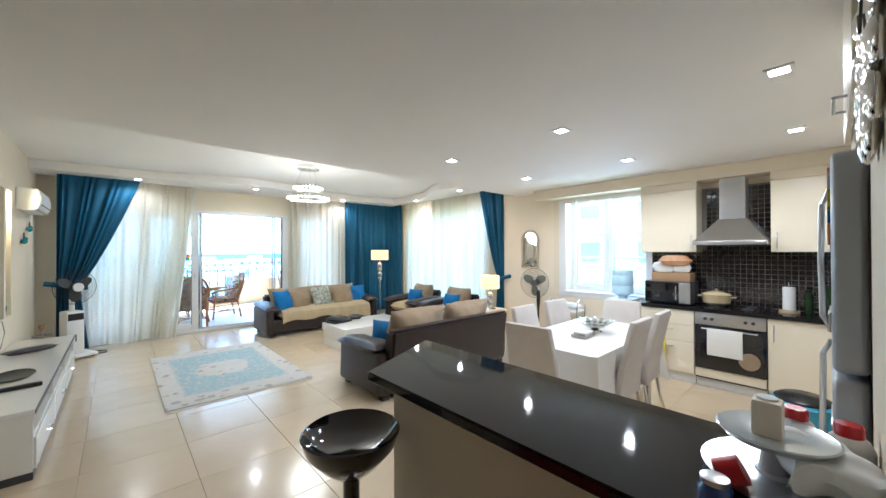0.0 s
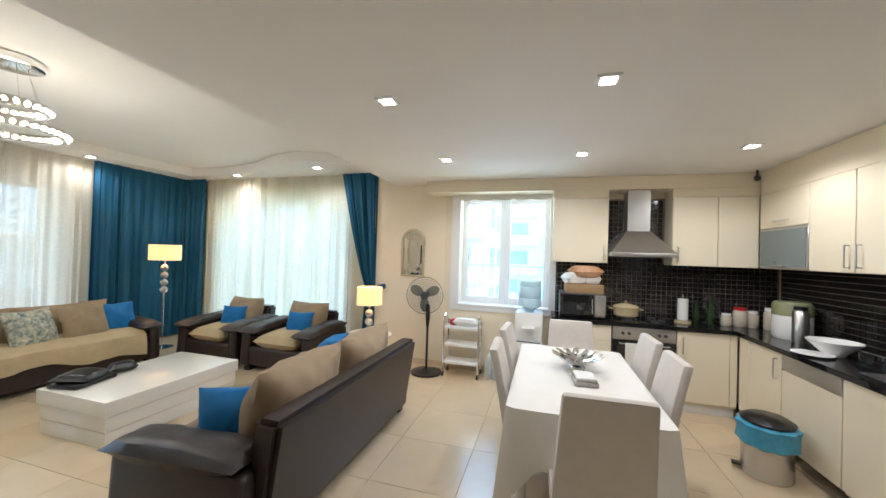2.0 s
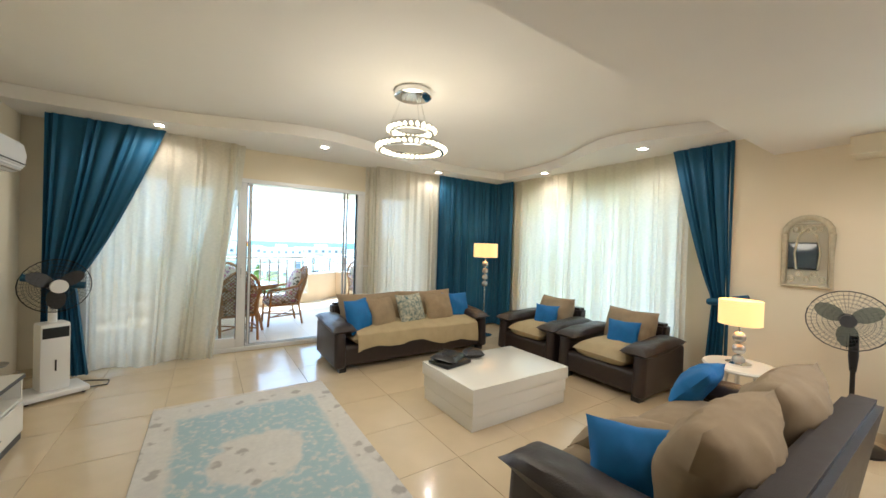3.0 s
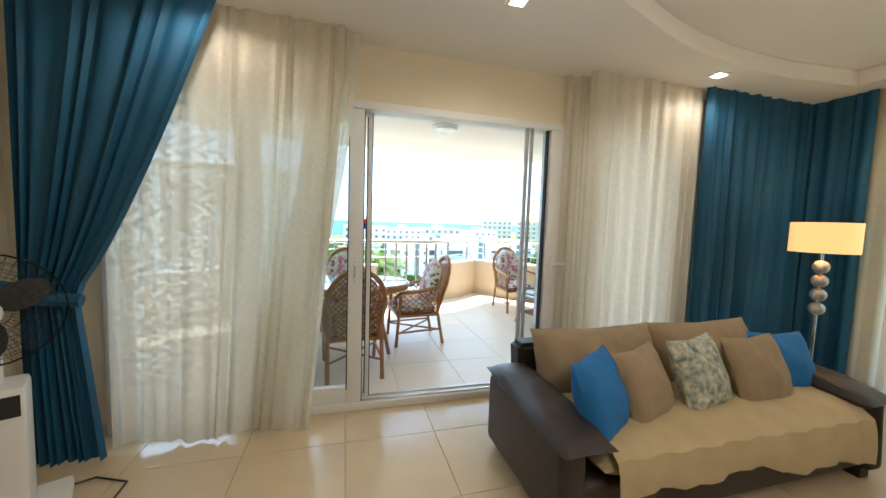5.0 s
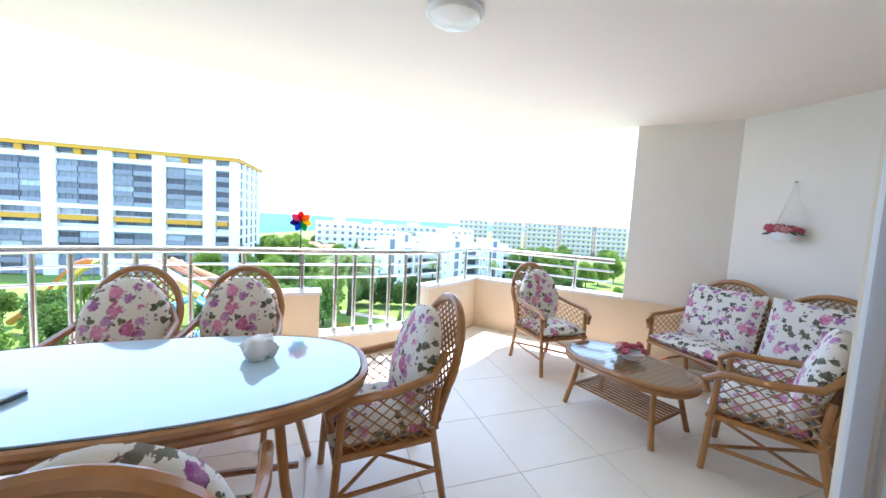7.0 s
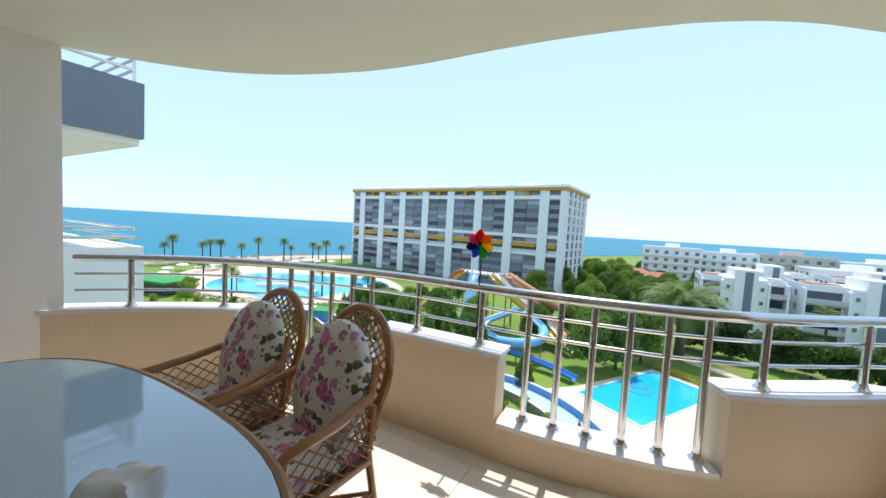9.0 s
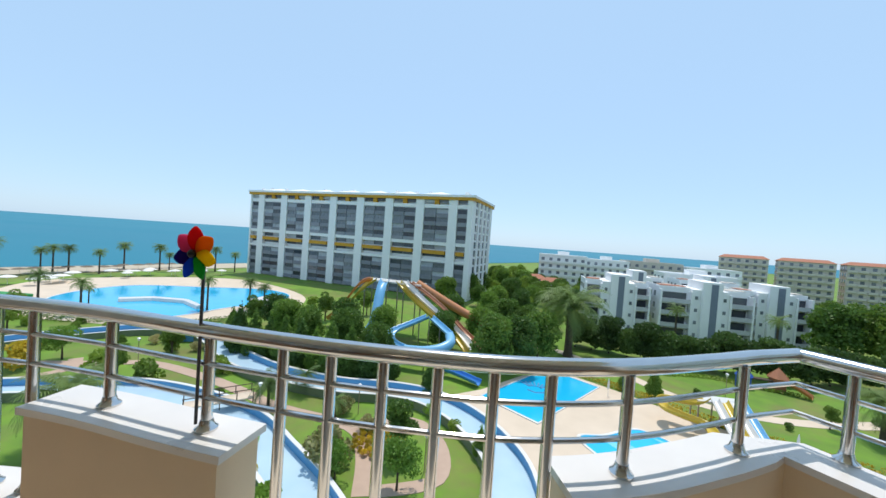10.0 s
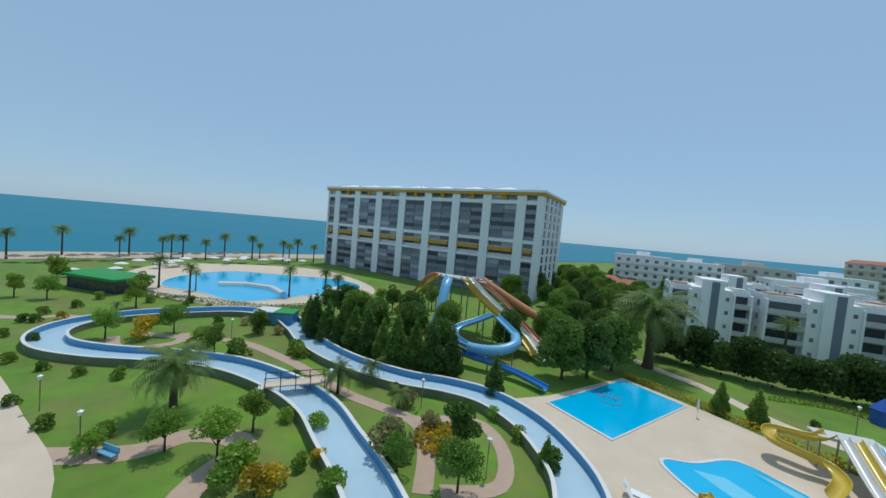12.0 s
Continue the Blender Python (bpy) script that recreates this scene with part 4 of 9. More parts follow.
M_pinkpaint = mat("pink_printed_card", (0.62, 0.12, 0.16), (0.7, 0.3, 0.3), 60, 0.4)
M_orangecard = mat("orange_printed_card", (0.7, 0.25, 0.05), (0.75, 0.45, 0.2), 50, 0.4)
for x, z, w, h, c in ((-0.26, 1.655, 0.05, 0.05, M_dkgrey), (-0.31, 1.65, 0.04, 0.05, M_iron), (-0.2, 1.71, 0.055, 0.06, M_dkgrey), (-0.28, 1.44, 0.05, 0.04, M_dkgrey),
                      (0.12, 1.735, 0.075, 0.085, M_pinkpaint), (0.05, 1.70, 0.04, 0.04, M_pinkpaint), (0.21, 1.725, 0.06, 0.045, M_paper), (0.21, 1.665, 0.085, 0.055, M_yellow),
                      (0.21, 1.615, 0.085, 0.035, M_blue), (0.21, 1.56, 0.085, 0.065, M_orangecard), (0.13, 1.59, 0.055, 0.11, M_bluebag), (0.06, 1.64, 0.05, 0.07, M_paper)):
    ob = part("fridge_magnet", B(-w / 2, w / 2, -0.006, 0, -h / 2, h / 2, 0.006), c, None, "small coloured magnet stuck on the fridge door")
    ob.matrix_world = t.matrix_world @ Matrix.Translation((x, -0.076, z)) @ pose(0, 0, 0, 0, random.uniform(-12, 12), 0)
    tagged(ob, category="magnet", group="fridge magnets")

# cooker hood
t = thing("cooker_hood", 5.62, 1.11, 1.57, -90, "steel chimney cooker hood", "cooker hood")
bm = bmesh.new()
lo = [bm.verts.new(v) for v in ((-0.31, 0, 0.045), (0.31, 0, 0.045), (0.31, -0.48, 0.045), (-0.31, -0.48, 0.045))]
hi = [bm.verts.new(v) for v in ((-0.125, 0, 0.29), (0.125, 0, 0.29), (0.125, -0.24, 0.29), (-0.125, -0.24, 0.29))]
bm.faces.new(hi)
bm.faces.new(lo[::-1])
for i in range(4):
    bm.faces.new((lo[i], lo[(i + 1) % 4], hi[(i + 1) % 4], hi[i]))
part("canopy", bm, M_steel, t)
part("rim", B(-0.312, 0.312, -0.482, 0.0, 0.0, 0.045, 0.004), M_steel, t)
part("chimney", B(-0.115, 0.115, -0.225, 0, 0.29, 0.755), M_steel, t)

# ---- breakfast bar ----
t = thing("breakfast_bar", label="breakfast bar with black granite top and cream panel", category="bar counter", kind="structure")
part("panel", prism(bmesh.new(), [(1.30, 0.302), (1.62, 0.302), (1.62, 1.92), (1.30, 1.76)], 0, 0.925), M_wall, t, smooth=False)
bm = prism(bmesh.new(), [(1.18, 0.305), (1.748, 0.305), (1.748, 2.066), (1.18, 1.80)], 0.925, 0.965)
bmesh.ops.bevel(bm, geom=list(bm.edges), offset=0.007, segments=2, affect="EDGES")
part("bar_top", bm, M_granite, t, "polished black granite slab")


def stool(x, y, seat, label, h=0.74):
    t = thing("bar_stool", x, y, 0, 20, label, "bar stool")
    part("base", lathe(bmesh.new(), [(0.2, 0), (0.2, 0.012), (0.12, 0.03), (0.03, 0.05), (0.028, 0.08)], 32), M_chrome, t)
    part("column", cyl(bmesh.new(), (0, 0, 0.06), (0, 0, h - 0.14), 0.034), seat, t)
    part("seat", lathe(bmesh.new(), [(0.0, h - 0.16), (0.06, h - 0.15), (0.12, h - 0.10), (0.18, h - 0.03), (0.2, h + 0.03), (0.192, h + 0.035), (0.16, h - 0.01), (0.1, h - 0.035), (0, h - 0.04)], 36), seat, t)
    part("lever", tube(bmesh.new(), [(0.03, 0, h - 0.14), (0.12, 0.02, h - 0.2), (0.2, 0.03, h - 0.21)], 0.007), M_black, t)
    part("footrest", tube(bmesh.new(), [(0.13 * math.cos(a * 0.5), 0.13 * math.sin(a * 0.5), 0.28) for a in range(13)], 0.009, closed=True), M_chrome, t)


M_blackgloss = mat("black_gloss_plastic", (0.008, 0.008, 0.009), (0.006, 0.006, 0.007), 6, 0.1, coat=0.6, rvar=0.03)
stool(1.06, 1.72, M_blackgloss, "black glossy bucket bar stool at the breakfast bar")
stool(0.94, 1.03, M_red, "red glossy bar stool at the breakfast bar", 0.7)


# ---- dining table and chairs ----
t = thing("dining_table", 3.55, 1.893, 0, label="dining table with steel legs", category="dining table")
part("tabletop", B(-0.70, 0.70, -0.385, 0.385, 0.72, 0.745, 0.006), M_white, t)
for sx in (-1, 1):
    for sy in (-1, 1):
        part("leg", cyl(bmesh.new(), (sx * 0.62, sy * 0.31, 0), (sx * 0.62, sy * 0.31, 0.72), 0.025), M_steel, t)
bm = bmesh.new()              # cloth with hanging, wavy skirt
nx = 96
top, rows = [], []
for k in range(7):
    row = []
    for i in range(nx):
        a = 2 * math.pi * i / nx
        c, s = math.cos(a), math.sin(a)
        q = 1 / max(abs(c) / 0.715, abs(s) / 0.40)
        x, y = q * c, q * s
        corner = max(0, 1 - abs(abs(x) / 0.715 - abs(y) / 0.40) * 2.2)
        drop = k / 6
        out = 1 + drop * (0.012 + 0.09 * corner + 0.02 * math.sin(a * 11) * (1 - corner))
        z = 0.752 - drop * (0.27 + 0.26 * corner + 0.02 * math.sin(a * 7))
        row.append(bm.verts.new((x * out, y * (out + drop * 0.03), z if k else 0.752)))
    rows.append(row)
bm.faces.new(rows[0])
for a, b in zip(rows, rows[1:]):
    for i in range(nx):
        bm.faces.new((a[i], a[(i + 1) % nx], b[(i + 1) % nx], b[i]))
ob = part("tablecloth", bm, M_cloth, None, "white tablecloth hanging over the dining table")
ob.matrix_world = pose(3.55, 1.893, 0)
tagged(ob, category="tablecloth")


def dining_chair():
    t = thing("dining_chair", label="pale grey covered dining chair with steel legs", category="chair", group="chairs round the dining table")
    part("seat", B(-0.21, 0.21, -0.23, 0.2, 0.42, 0.49, 0.025), M_chairw, t)
    bm = bmesh.new()
    box(bm, -0.21, 0.21, 0.15, 0.205, 0.36, 0.98, 0.022)
    bmesh.ops.subdivide_edges(bm, edges=[e for e in bm.edges if abs(e.verts[0].co.z - e.verts[1].co.z) > 0.3], cuts=8)
    for v in bm.verts:
        k = max(0, v.co.z - 0.48)
        v.co.y += 0.16 * k + 0.10 * k * k
        v.co.x *= 1 - 0.28 * k
    part("backrest", bm, M_chairw, t)
    for sx in (-1, 1):
        part("leg", tube(bmesh.new(), [(sx * 0.18, -0.19, 0.42), (sx * 0.185, -0.21, 0.2), (sx * 0.19, -0.22, 0)], 0.013), M_chrome, t)
        part("leg", tube(bmesh.new(), [(sx * 0.18, 0.17, 0.42), (sx * 0.185, 0.2, 0.2), (sx * 0.19, 0.25, 0)], 0.013), M_chrome, t)
    return t


c0 = dining_chair()
places = [(2.80, 1.86, 92), (4.05, 1.87, -88), (3.27, 2.12, 2), (3.84, 2.12, -3), (3.33, 1.64, 180), (3.84, 1.64, 182)]
c0.matrix_world = pose(places[0][0], places[0][1], 0, 0, 0, places[0][2])
for x, y, a in places[1:]:
    copy_thing(c0, pose(x, y, 0, 0, 0, a))

bm = bmesh.new()              # leaf-rimmed silver bowl
lathe(bm, [(0, 0.03), (0.05, 0.03), (0.1, 0.05), (0.13, 0.075), (0.125, 0.08), (0.09, 0.058), (0, 0.04)], 24)
t = thing("fruit_bowl", 3.66, 1.875, 0.755, label="silver leaf-shaped bowl on the dining table", category="bowl")
part("dish", bm, M_chrome, t)
for i in range(14):
    a = 2 * math.pi * i / 14
    part("rim_leaf", ball(bmesh.new(), (0, 0, 0), 0.04, 1.1, 0.6, 0.1, 10, 8), M_chrome, t,
         m=pose(0.14 * math.cos(a), 0.14 * math.sin(a), 0.088, 0, -24, math.degrees(a)))
part("foot", lathe(bmesh.new(), [(0.06, 0), (0.055, 0.012), (0.02, 0.03)], 20), M_chrome, t)
t = thing("napkin_box", 3.385, 1.855, 0.755, 4, "small silver napkin tray with white napkins", "napkin tray")
part("tray", B(-0.10, 0.10, -0.07, 0.07, 0, 0.025, 0.006), M_iron, t)
part("napkin_stack", B(-0.08, 0.08, -0.055, 0.055, 0.025, 0.045, 0.004), M_paper, t)


# ---- living room: television wall ----
t = thing("tv_unit", -0.305, 5.395, 0, label="long low white television unit with drawers", category="tv unit")
part("top", B(-0.255, 0.245, -1.445, 1.445, 0.44, 0.47, 0.004), M_white, t)
part("dark_edge", B(0.245, 0.25, -1.445, 1.445, 0.442, 0.468), M_dkgrey, t)
part("back", B(-0.25, -0.23, -1.43, 1.43, 0.05, 0.44), M_white, t)
part("base", B(-0.25, 0.235, -1.43, 1.43, 0.0, 0.06), M_dkgrey, t)
for y in (-1.435, -0.475, 0.475, 1.435):
    part("divider", B(-0.23, 0.235, y - 0.012, y + 0.012, 0.06, 0.44), M_white, t)
part("shelf", B(-0.23, 0.235, -1.42, 1.42, 0.28, 0.30), M_white, t)
for y in (-0.955, 0.0, 0.955):
    d = part("drawer", B(0.23, 0.25, y - 0.46, y + 0.46, 0.065, 0.275, 0.003, 1), M_white, t)
    part("handle", tube(bmesh.new(), [(0.25, y - 0.05, 0.17), (0.275, y - 0.035, 0.165), (0.275, y + 0.035, 0.175), (0.25, y + 0.05, 0.18)], 0.006, 6), M_chrome, d)
ob = part("black_tray", lathe(bmesh.new(), [(0.0, 0), (0.14, 0), (0.17, 0.015), (0.165, 0.018), (0.13, 0.006), (0, 0.005)], 28), M_black, None, "round black tray on the television unit")
ob.matrix_world = pose(-0.3, 5.0, 0.471) @ Matrix.Diagonal((0.75, 1.2, 1, 1))
tagged(ob, category="tray")
ob = part("soundbar", B(-0.25, 0.22, -0.025, 0.025, 0, 0.03, 0.01), M_black, None, "slim black bar lying on the television unit")
ob.matrix_world = pose(-0.31, 4.55, 0.471, 0, 0, 6)
tagged(ob, category="soundbar")
bm = pillow(bmesh.new(), pose(0, 0, 0.03), 0.12, 0.42, 0.05)
ob = part("folded_umbrella", bm, M_dkgrey, None, "dark folded umbrella on the television unit")
ob.matrix_world = pose(-0.33, 6.02, 0.471, 0, 0, -55)
tagged(ob, category="umbrella")

t = thing("television", XW - 0.13, 5.47, 1.5, label="flat black television on the recessed wall", category="television")
part("bezel", B(-0.03, 0.03, -0.56, 0.56, -0.30, 0.30, 0.008), M_black, t)
part("screen", B(0.03, 0.033, -0.53, 0.53, -0.26, 0.27), M_screen, t)
part("bracket", B(-0.07, -0.03, -0.15, 0.15, -0.1, 0.1), M_dkgrey, t)
t = thing("tv_box", XW - 0.175, 6.12, 1.02, label="small black receiver box with cable on the wall", category="receiver")
part("body", B(-0.02, 0.02, -0.06, 0.06, -0.05, 0.05, 0.005), M_black, t)
part("cable", tube(bmesh.new(), [(0.0, 0.0, 0.05), (0.01, -0.02, 0.14), (0.0, -0.1, 0.2)], 0.005, 5), M_black, t)
part("cable", tube(bmesh.new(), [(0.02, 0.05, -0.04), (0.10, 0.12, -0.2), (0.19, 0.16, -0.24), (0.2, 0.2, -0.36), (0.19, 0.1, -0.5), (0.17, 0.12, -0.56)], 0.004, 5), M_dkgrey, t)
for y, r, mtl, lab in ((5.95, 0.055, M_blueglass, "round blue glass vase"), (6.1, 0.06, M_blueglass, "round blue glass vase"), (6.28, 0.065, M_greenglass, "round green glass vase")):
    ob = part("glass_vase", lathe(bmesh.new(), [(0.02, 0), (r * 0.8, r * 0.4), (r, r), (r * 0.8, r * 1.6), (0.02, r * 2), (0.015, r * 2)], 20), mtl, None, lab + " in the wall recess")
    ob.matrix_world = pose(XW - 0.07, y, NZ[0] + 0.001)
    tagged(ob, category="vase", group="glass vases")
ob = part("glass_vase", lathe(bmesh.new(), [(0.05, 0), (0.085, 0.05), (0.09, 0.11), (0.06, 0.16), (0.04, 0.18), (0.05, 0.2)], 20), M_tealglass, None, "turquoise glass vase in the narrow wall recess")
ob.matrix_world = pose(XW - 0.1, 6.66, NZ[0] + 0.001)
tagged(ob, category="vase", group="glass vases")
ob = part("picture_plate", B(-0.008, 0.008, -0.11, 0.11, 0, 0.09, 0.003), M_blueglass, None, "small dark blue plate leaning in the recess")
ob.matrix_world = pose(XW - 0.16, 6.2, NZ[0] + 0.001)
tagged(ob, category="ornament")
lamp_n = thing("recess_spot", XW - 0.1, 6.665, NZ[1] - 0.001, label="small lit spotlight in the narrow recess", category="spotlight", group="ceiling spots")
part("bulb", lathe(bmesh.new(), [(0, -0.012), (0.028, -0.012), (0.03, -0.001), (0, -0.0005)], 16), M_spot, lamp_n)
pl = new("recess_light", bpy.data.lights.new("recess_light", "POINT"))
pl.data.energy, pl.data.color, pl.data.shadow_soft_size = 1.5, (1, 0.85, 0.5), 0.02
pl.matrix_world = pose(XW - 0.1, 6.665, NZ[1] - 0.06)

t = thing("air_conditioner", XW, 7.42, 2.17, label="white wall-mounted air conditioner", category="air conditioner")
bm = bmesh.new()
prof = [(0.002, -0.13), (0.14, -0.14), (0.2, -0.09), (0.215, 0.02), (0.19, 0.13), (0.002, 0.145)]
a = [bm.verts.new((x, -0.43, z)) for x, z in prof]
b = [bm.verts.new((x, 0.43, z)) for x, z in prof]
bm.faces.new(a)
bm.faces.new(b[::-1])
for i in range(6):
    bm.faces.new((a[i], a[(i + 1) % 6], b[(i + 1) % 6], b[i]))
bmesh.ops.bevel(bm, geom=list(bm.edges), offset=0.012, segments=2, affect="EDGES")
part("casing", bm, M_pvc, t)
part("louvre", B(0.13, 0.19, -0.38, 0.38, -0.128, -0.118), M_chairw, t, m=pose(0, 0, 0, 0, 0, 0))
part("front_line", B(0.2, 0.217, -0.40, 0.40, -0.065, -0.06), M_dkgrey, t)
for y, z, s in ((7.34, 1.66, 1.0), (7.72, 1.83, 0.9)):
    t = thing("bird_ornament", XW + 0.03, y, z, label="turquoise ceramic bird ornament on the wall", category="wall ornament", group="wall birds")
    bm = ball(bmesh.new(), (0, 0, 0), 0.05 * s, 0.6, 1.5, 0.8, 12, 8)
    ball(bm, (0, 0.075 * s, 0.03 * s), 0.026 * s, 1, 1, 1, 10, 6)
    part("body", bm, M_tealglass, t)
    part("wing", ball(bmesh.new(), (0, -0.02, 0.06 * s), 0.05 * s, 0.2, 0.4, 1.2, 8, 6), M_dkgrey, t)
    part("tail", ball(bmesh.new(), (0, -0.08 * s, -0.01), 0.035 * s, 0.25, 1.5, 0.5, 8, 6), M_tealglass, t)


def fan_head(t, c, r, axis_x, material, blade_m):
    """Wire cage with blades; the axis points along axis_x (a direction in plan, degrees)."""
    m = pose(*c, 0, 0, axis_x) @ pose(0, 0, 0, 0, 90, 0)
    cage = None
    bm = bmesh.new()
    for k in range(7):
        rr = r * (0.2 + 0.8 * k / 6)
        z = 0.055 * math.sqrt(max(0, 1 - (rr / r) ** 2))
        for s in (-1, 1):
            tube(bm, [m @ Vector((rr * math.cos(q * 0.26), rr * math.sin(q * 0.26), s * z)) for q in range(24)], 0.0011 if k < 6 else 0.004, 4, True)
    for k in range(44):
        a = 2 * math.pi * k / 44
        for s in (-1, 1):
            tube(bm, [m @ Vector((r * f * math.cos(a), r * f * math.sin(a), s * 0.055 * math.sqrt(1 - f * f))) for f in (0.2, 0.6, 0.85, 1.0)], 0.0009, 3)
    cage = part("cage", bm, material, t)
    for k in range(3):
        bm = ball(bmesh.new(), (r * 0.5, 0, 0), r * 0.36, 1.1, 0.75, 0.03, 12, 6)
        bmesh.ops.transform(bm, matrix=m @ pose(0, 0, 0, 14, 0, 120 * k), verts=bm.verts)
        part("blade", bm, blade_m, t)
    bm = cyl(bmesh.new(), m @ Vector((0, 0, -0.12)), m @ Vector((0, 0, 0.06)), r * 0.2, n=20)
    part("hub", bm, material, t)


M_smokepl = glassy("smoke_fan_blade", (0.55, 0.6, 0.62))
M_bladegrey = mat("grey_fan_blade", (0.3, 0.31, 0.31), rough=0.35)
t = thing("stand_fan", 5.33, 3.55, 0, label="black pedestal fan standing before the wall mirror", category="fan")
part("base", lathe(bmesh.new(), [(0.2, 0), (0.2, 0.02), (0.06, 0.045), (0.03, 0.06)], 32), M_black, t)
part("pole", cyl(bmesh.new(), (0, 0, 0.05), (0, 0, 0.82), 0.015), M_black, t)
part("sleeve", lathe(bmesh.new(), [(0.02, 0.6), (0.03, 0.72), (0.026, 0.88)], 14), M_black, t)
fan_head(t, (-0.06, 0.03, 1.0), 0.235, 190, M_dkgrey, M_smokepl)
t = thing("air_cooler", -0.14, 7.70, 0, 28, "white tower air cooler with round black fan head", "air cooler")
part("base", B(-0.22, 0.22, -0.17, 0.17, 0.02, 0.07, 0.02), M_pvc, t)
part("body", B(-0.1, 0.1, -0.1, 0.1, 0.07, 0.68, 0.025), M_pvc, t)
part("panel", B(-0.085, 0.085, -0.105, -0.098, 0.55, 0.645, 0.002), M_black, t)
part("slot", B(-0.006, 0.006, -0.104, -0.098, 0.25, 0.35), M_black, t)
part("neck", cyl(bmesh.new(), (0, 0, 0.68), (0, 0, 0.85), 0.03), M_pvc, t)
fan_head(t, (0, -0.08, 1.02), 0.24, -90, M_black, M_dkgrey)
part("cap", cyl(bmesh.new(), (0, -0.14, 1.02), (0, -0.165, 1.02), 0.06, n=20), M_pvc, t)
for sx in (-1, 1):
    for sy in (-1, 1):
        part("castor", ball(bmesh.new(), (sx * 0.18, sy * 0.13, 0.018), 0.018, u=8, v=6), M_black, t)
part("cable", tube(bmesh.new(), [(0.1, 0.1, 0.05), (0.3, 0.16, 0.012), (0.42, 0.02, 0.008), (0.36, -0.1, 0.008), (0.25, -0.05, 0.008)], 0.006, 5), M_black, t)
t = thing("water_pipe", -0.38, 7.3, 0, label="small brown water pipe standing on the floor", category="water pipe")
part("vase", lathe(bmesh.new(), [(0.06, 0), (0.08, 0.05), (0.07, 0.12), (0.025, 0.2), (0.02, 0.24)], 16), M_tealglass, t)
part("stem", cyl(bmesh.new(), (0, 0, 0.22), (0, 0, 0.52), 0.012), M_iron, t)
part("plate", lathe(bmesh.new(), [(0, 0.42), (0.09, 0.42), (0.1, 0.435), (0, 0.43)], 18), M_iron, t)
part("bowl", lathe(bmesh.new(), [(0.015, 0.5), (0.035, 0.54), (0.035, 0.57)], 14), M_card, t)

# mirror with ornate arched frame
t = thing("wall_mirror", XK - 0.002, 3.89, 1.23, label="arched wall mirror in an ornate cream frame", category="mirror")
arch = [(-0.13, 0)] + [(-0.13, 0.47)] + [(0.13 * math.cos(math.pi - q * math.pi / 10), 0.47 + 0.15 * math.sin(q * math.pi / 10)) for q in range(1, 10)] + [(0.13, 0.47), (0.13, 0)]
bm = bmesh.new()
a = [bm.verts.new((-0.012, y, z)) for y, z in arch]
b = [bm.verts.new((0, y, z)) for y, z in arch]
bm.faces.new(a)
bm.faces.new(b[::-1])
for i in range(len(arch)):
    j = (i + 1) % len(arch)
    bm.faces.new((a[i], a[j], b[j], b[i]))
part("glass", bm, M_mirror, t, smooth=False)
M_orn = mat("antique_cream_frame", (0.62, 0.55, 0.4), (0.45, 0.39, 0.27), 30, 0.6, bump=0.4, bscale=90)
fr = part("frame", tube(bmesh.new(), [(-0.016, y * 1.2, 0.005 + (z - 0.01) * 1.02) for y, z in arch], 0.024, 8, True), M_orn, t)
for i in range(5):
    zz = 0.06 + 0.045 * (i % 2)
    part("scroll", tube(bmesh.new(), [(-0.02, -0.1 + 0.05 * i + 0.02 * math.cos(q * 0.6), zz + 0.025 * math.sin(q * 0.6)) for q in range(10)], 0.005, 5, True), M_orn, fr)
    part("scroll", tube(bmesh.new(), [(-0.02, -0.08 + 0.04 * i + 0.02 * math.cos(q * 0.6), 0.52 + 0.03 * math.sin(q * 0.6)) for q in range(10)], 0.005, 5, True), M_orn, fr)
for s in (-1, 1):
    part("scroll", tube(bmesh.new(), [(-0.02, s * 0.07, 0.15), (-0.02, s * 0.085, 0.3), (-0.02, s * 0.06, 0.46), (-0.02, 0, 0.54)], 0.006, 5), M_orn, fr)

# serving cart, water, dispenser under the window
t = thing("serving_cart", 5.42, 3.1, 0, label="silver three-tier serving cart with packages", category="cart")
for y in (-0.22, 0.22):
    part("frame_loop", tube(bmesh.new(), [(-0.12, y, 0.06), (-0.12, y, 0.68), (-0.1, y, 0.75), (-0.04, y, 0.78), (0.02, y, 0.75), (0.12, y, 0.68), (0.12, y, 0.06)], 0.011, 8), M_chrome, t)
for z in (0.16, 0.38, 0.6):
    part("shelf", B(-0.12, 0.12, -0.215, 0.215, z, z + 0.03, 0.005), M_pvc, t)
for x in (-0.12, 0.12):
    for y in (-0.22, 0.22):
        part("castor", cyl(bmesh.new(), (x, y - 0.01, 0.03), (x, y + 0.01, 0.03), 0.03), M_black, t)
ob = part("snack_bag", pillow(bmesh.new(), pose(0, 0, 0.05), 0.16, 0.34, 0.09), M_paper, None, "white snack packet on the serving cart")
ob.matrix_world = pose(5.42, 3.06, 0.631)
tagged(ob, category="packet")
ob = part("snack_bag", pillow(bmesh.new(), pose(0, 0, 0.04), 0.12, 0.1, 0.08), M_red, None, "red snack packet on the serving cart")
ob.matrix_world = pose(5.41, 3.22, 0.631)
tagged(ob, category="packet")
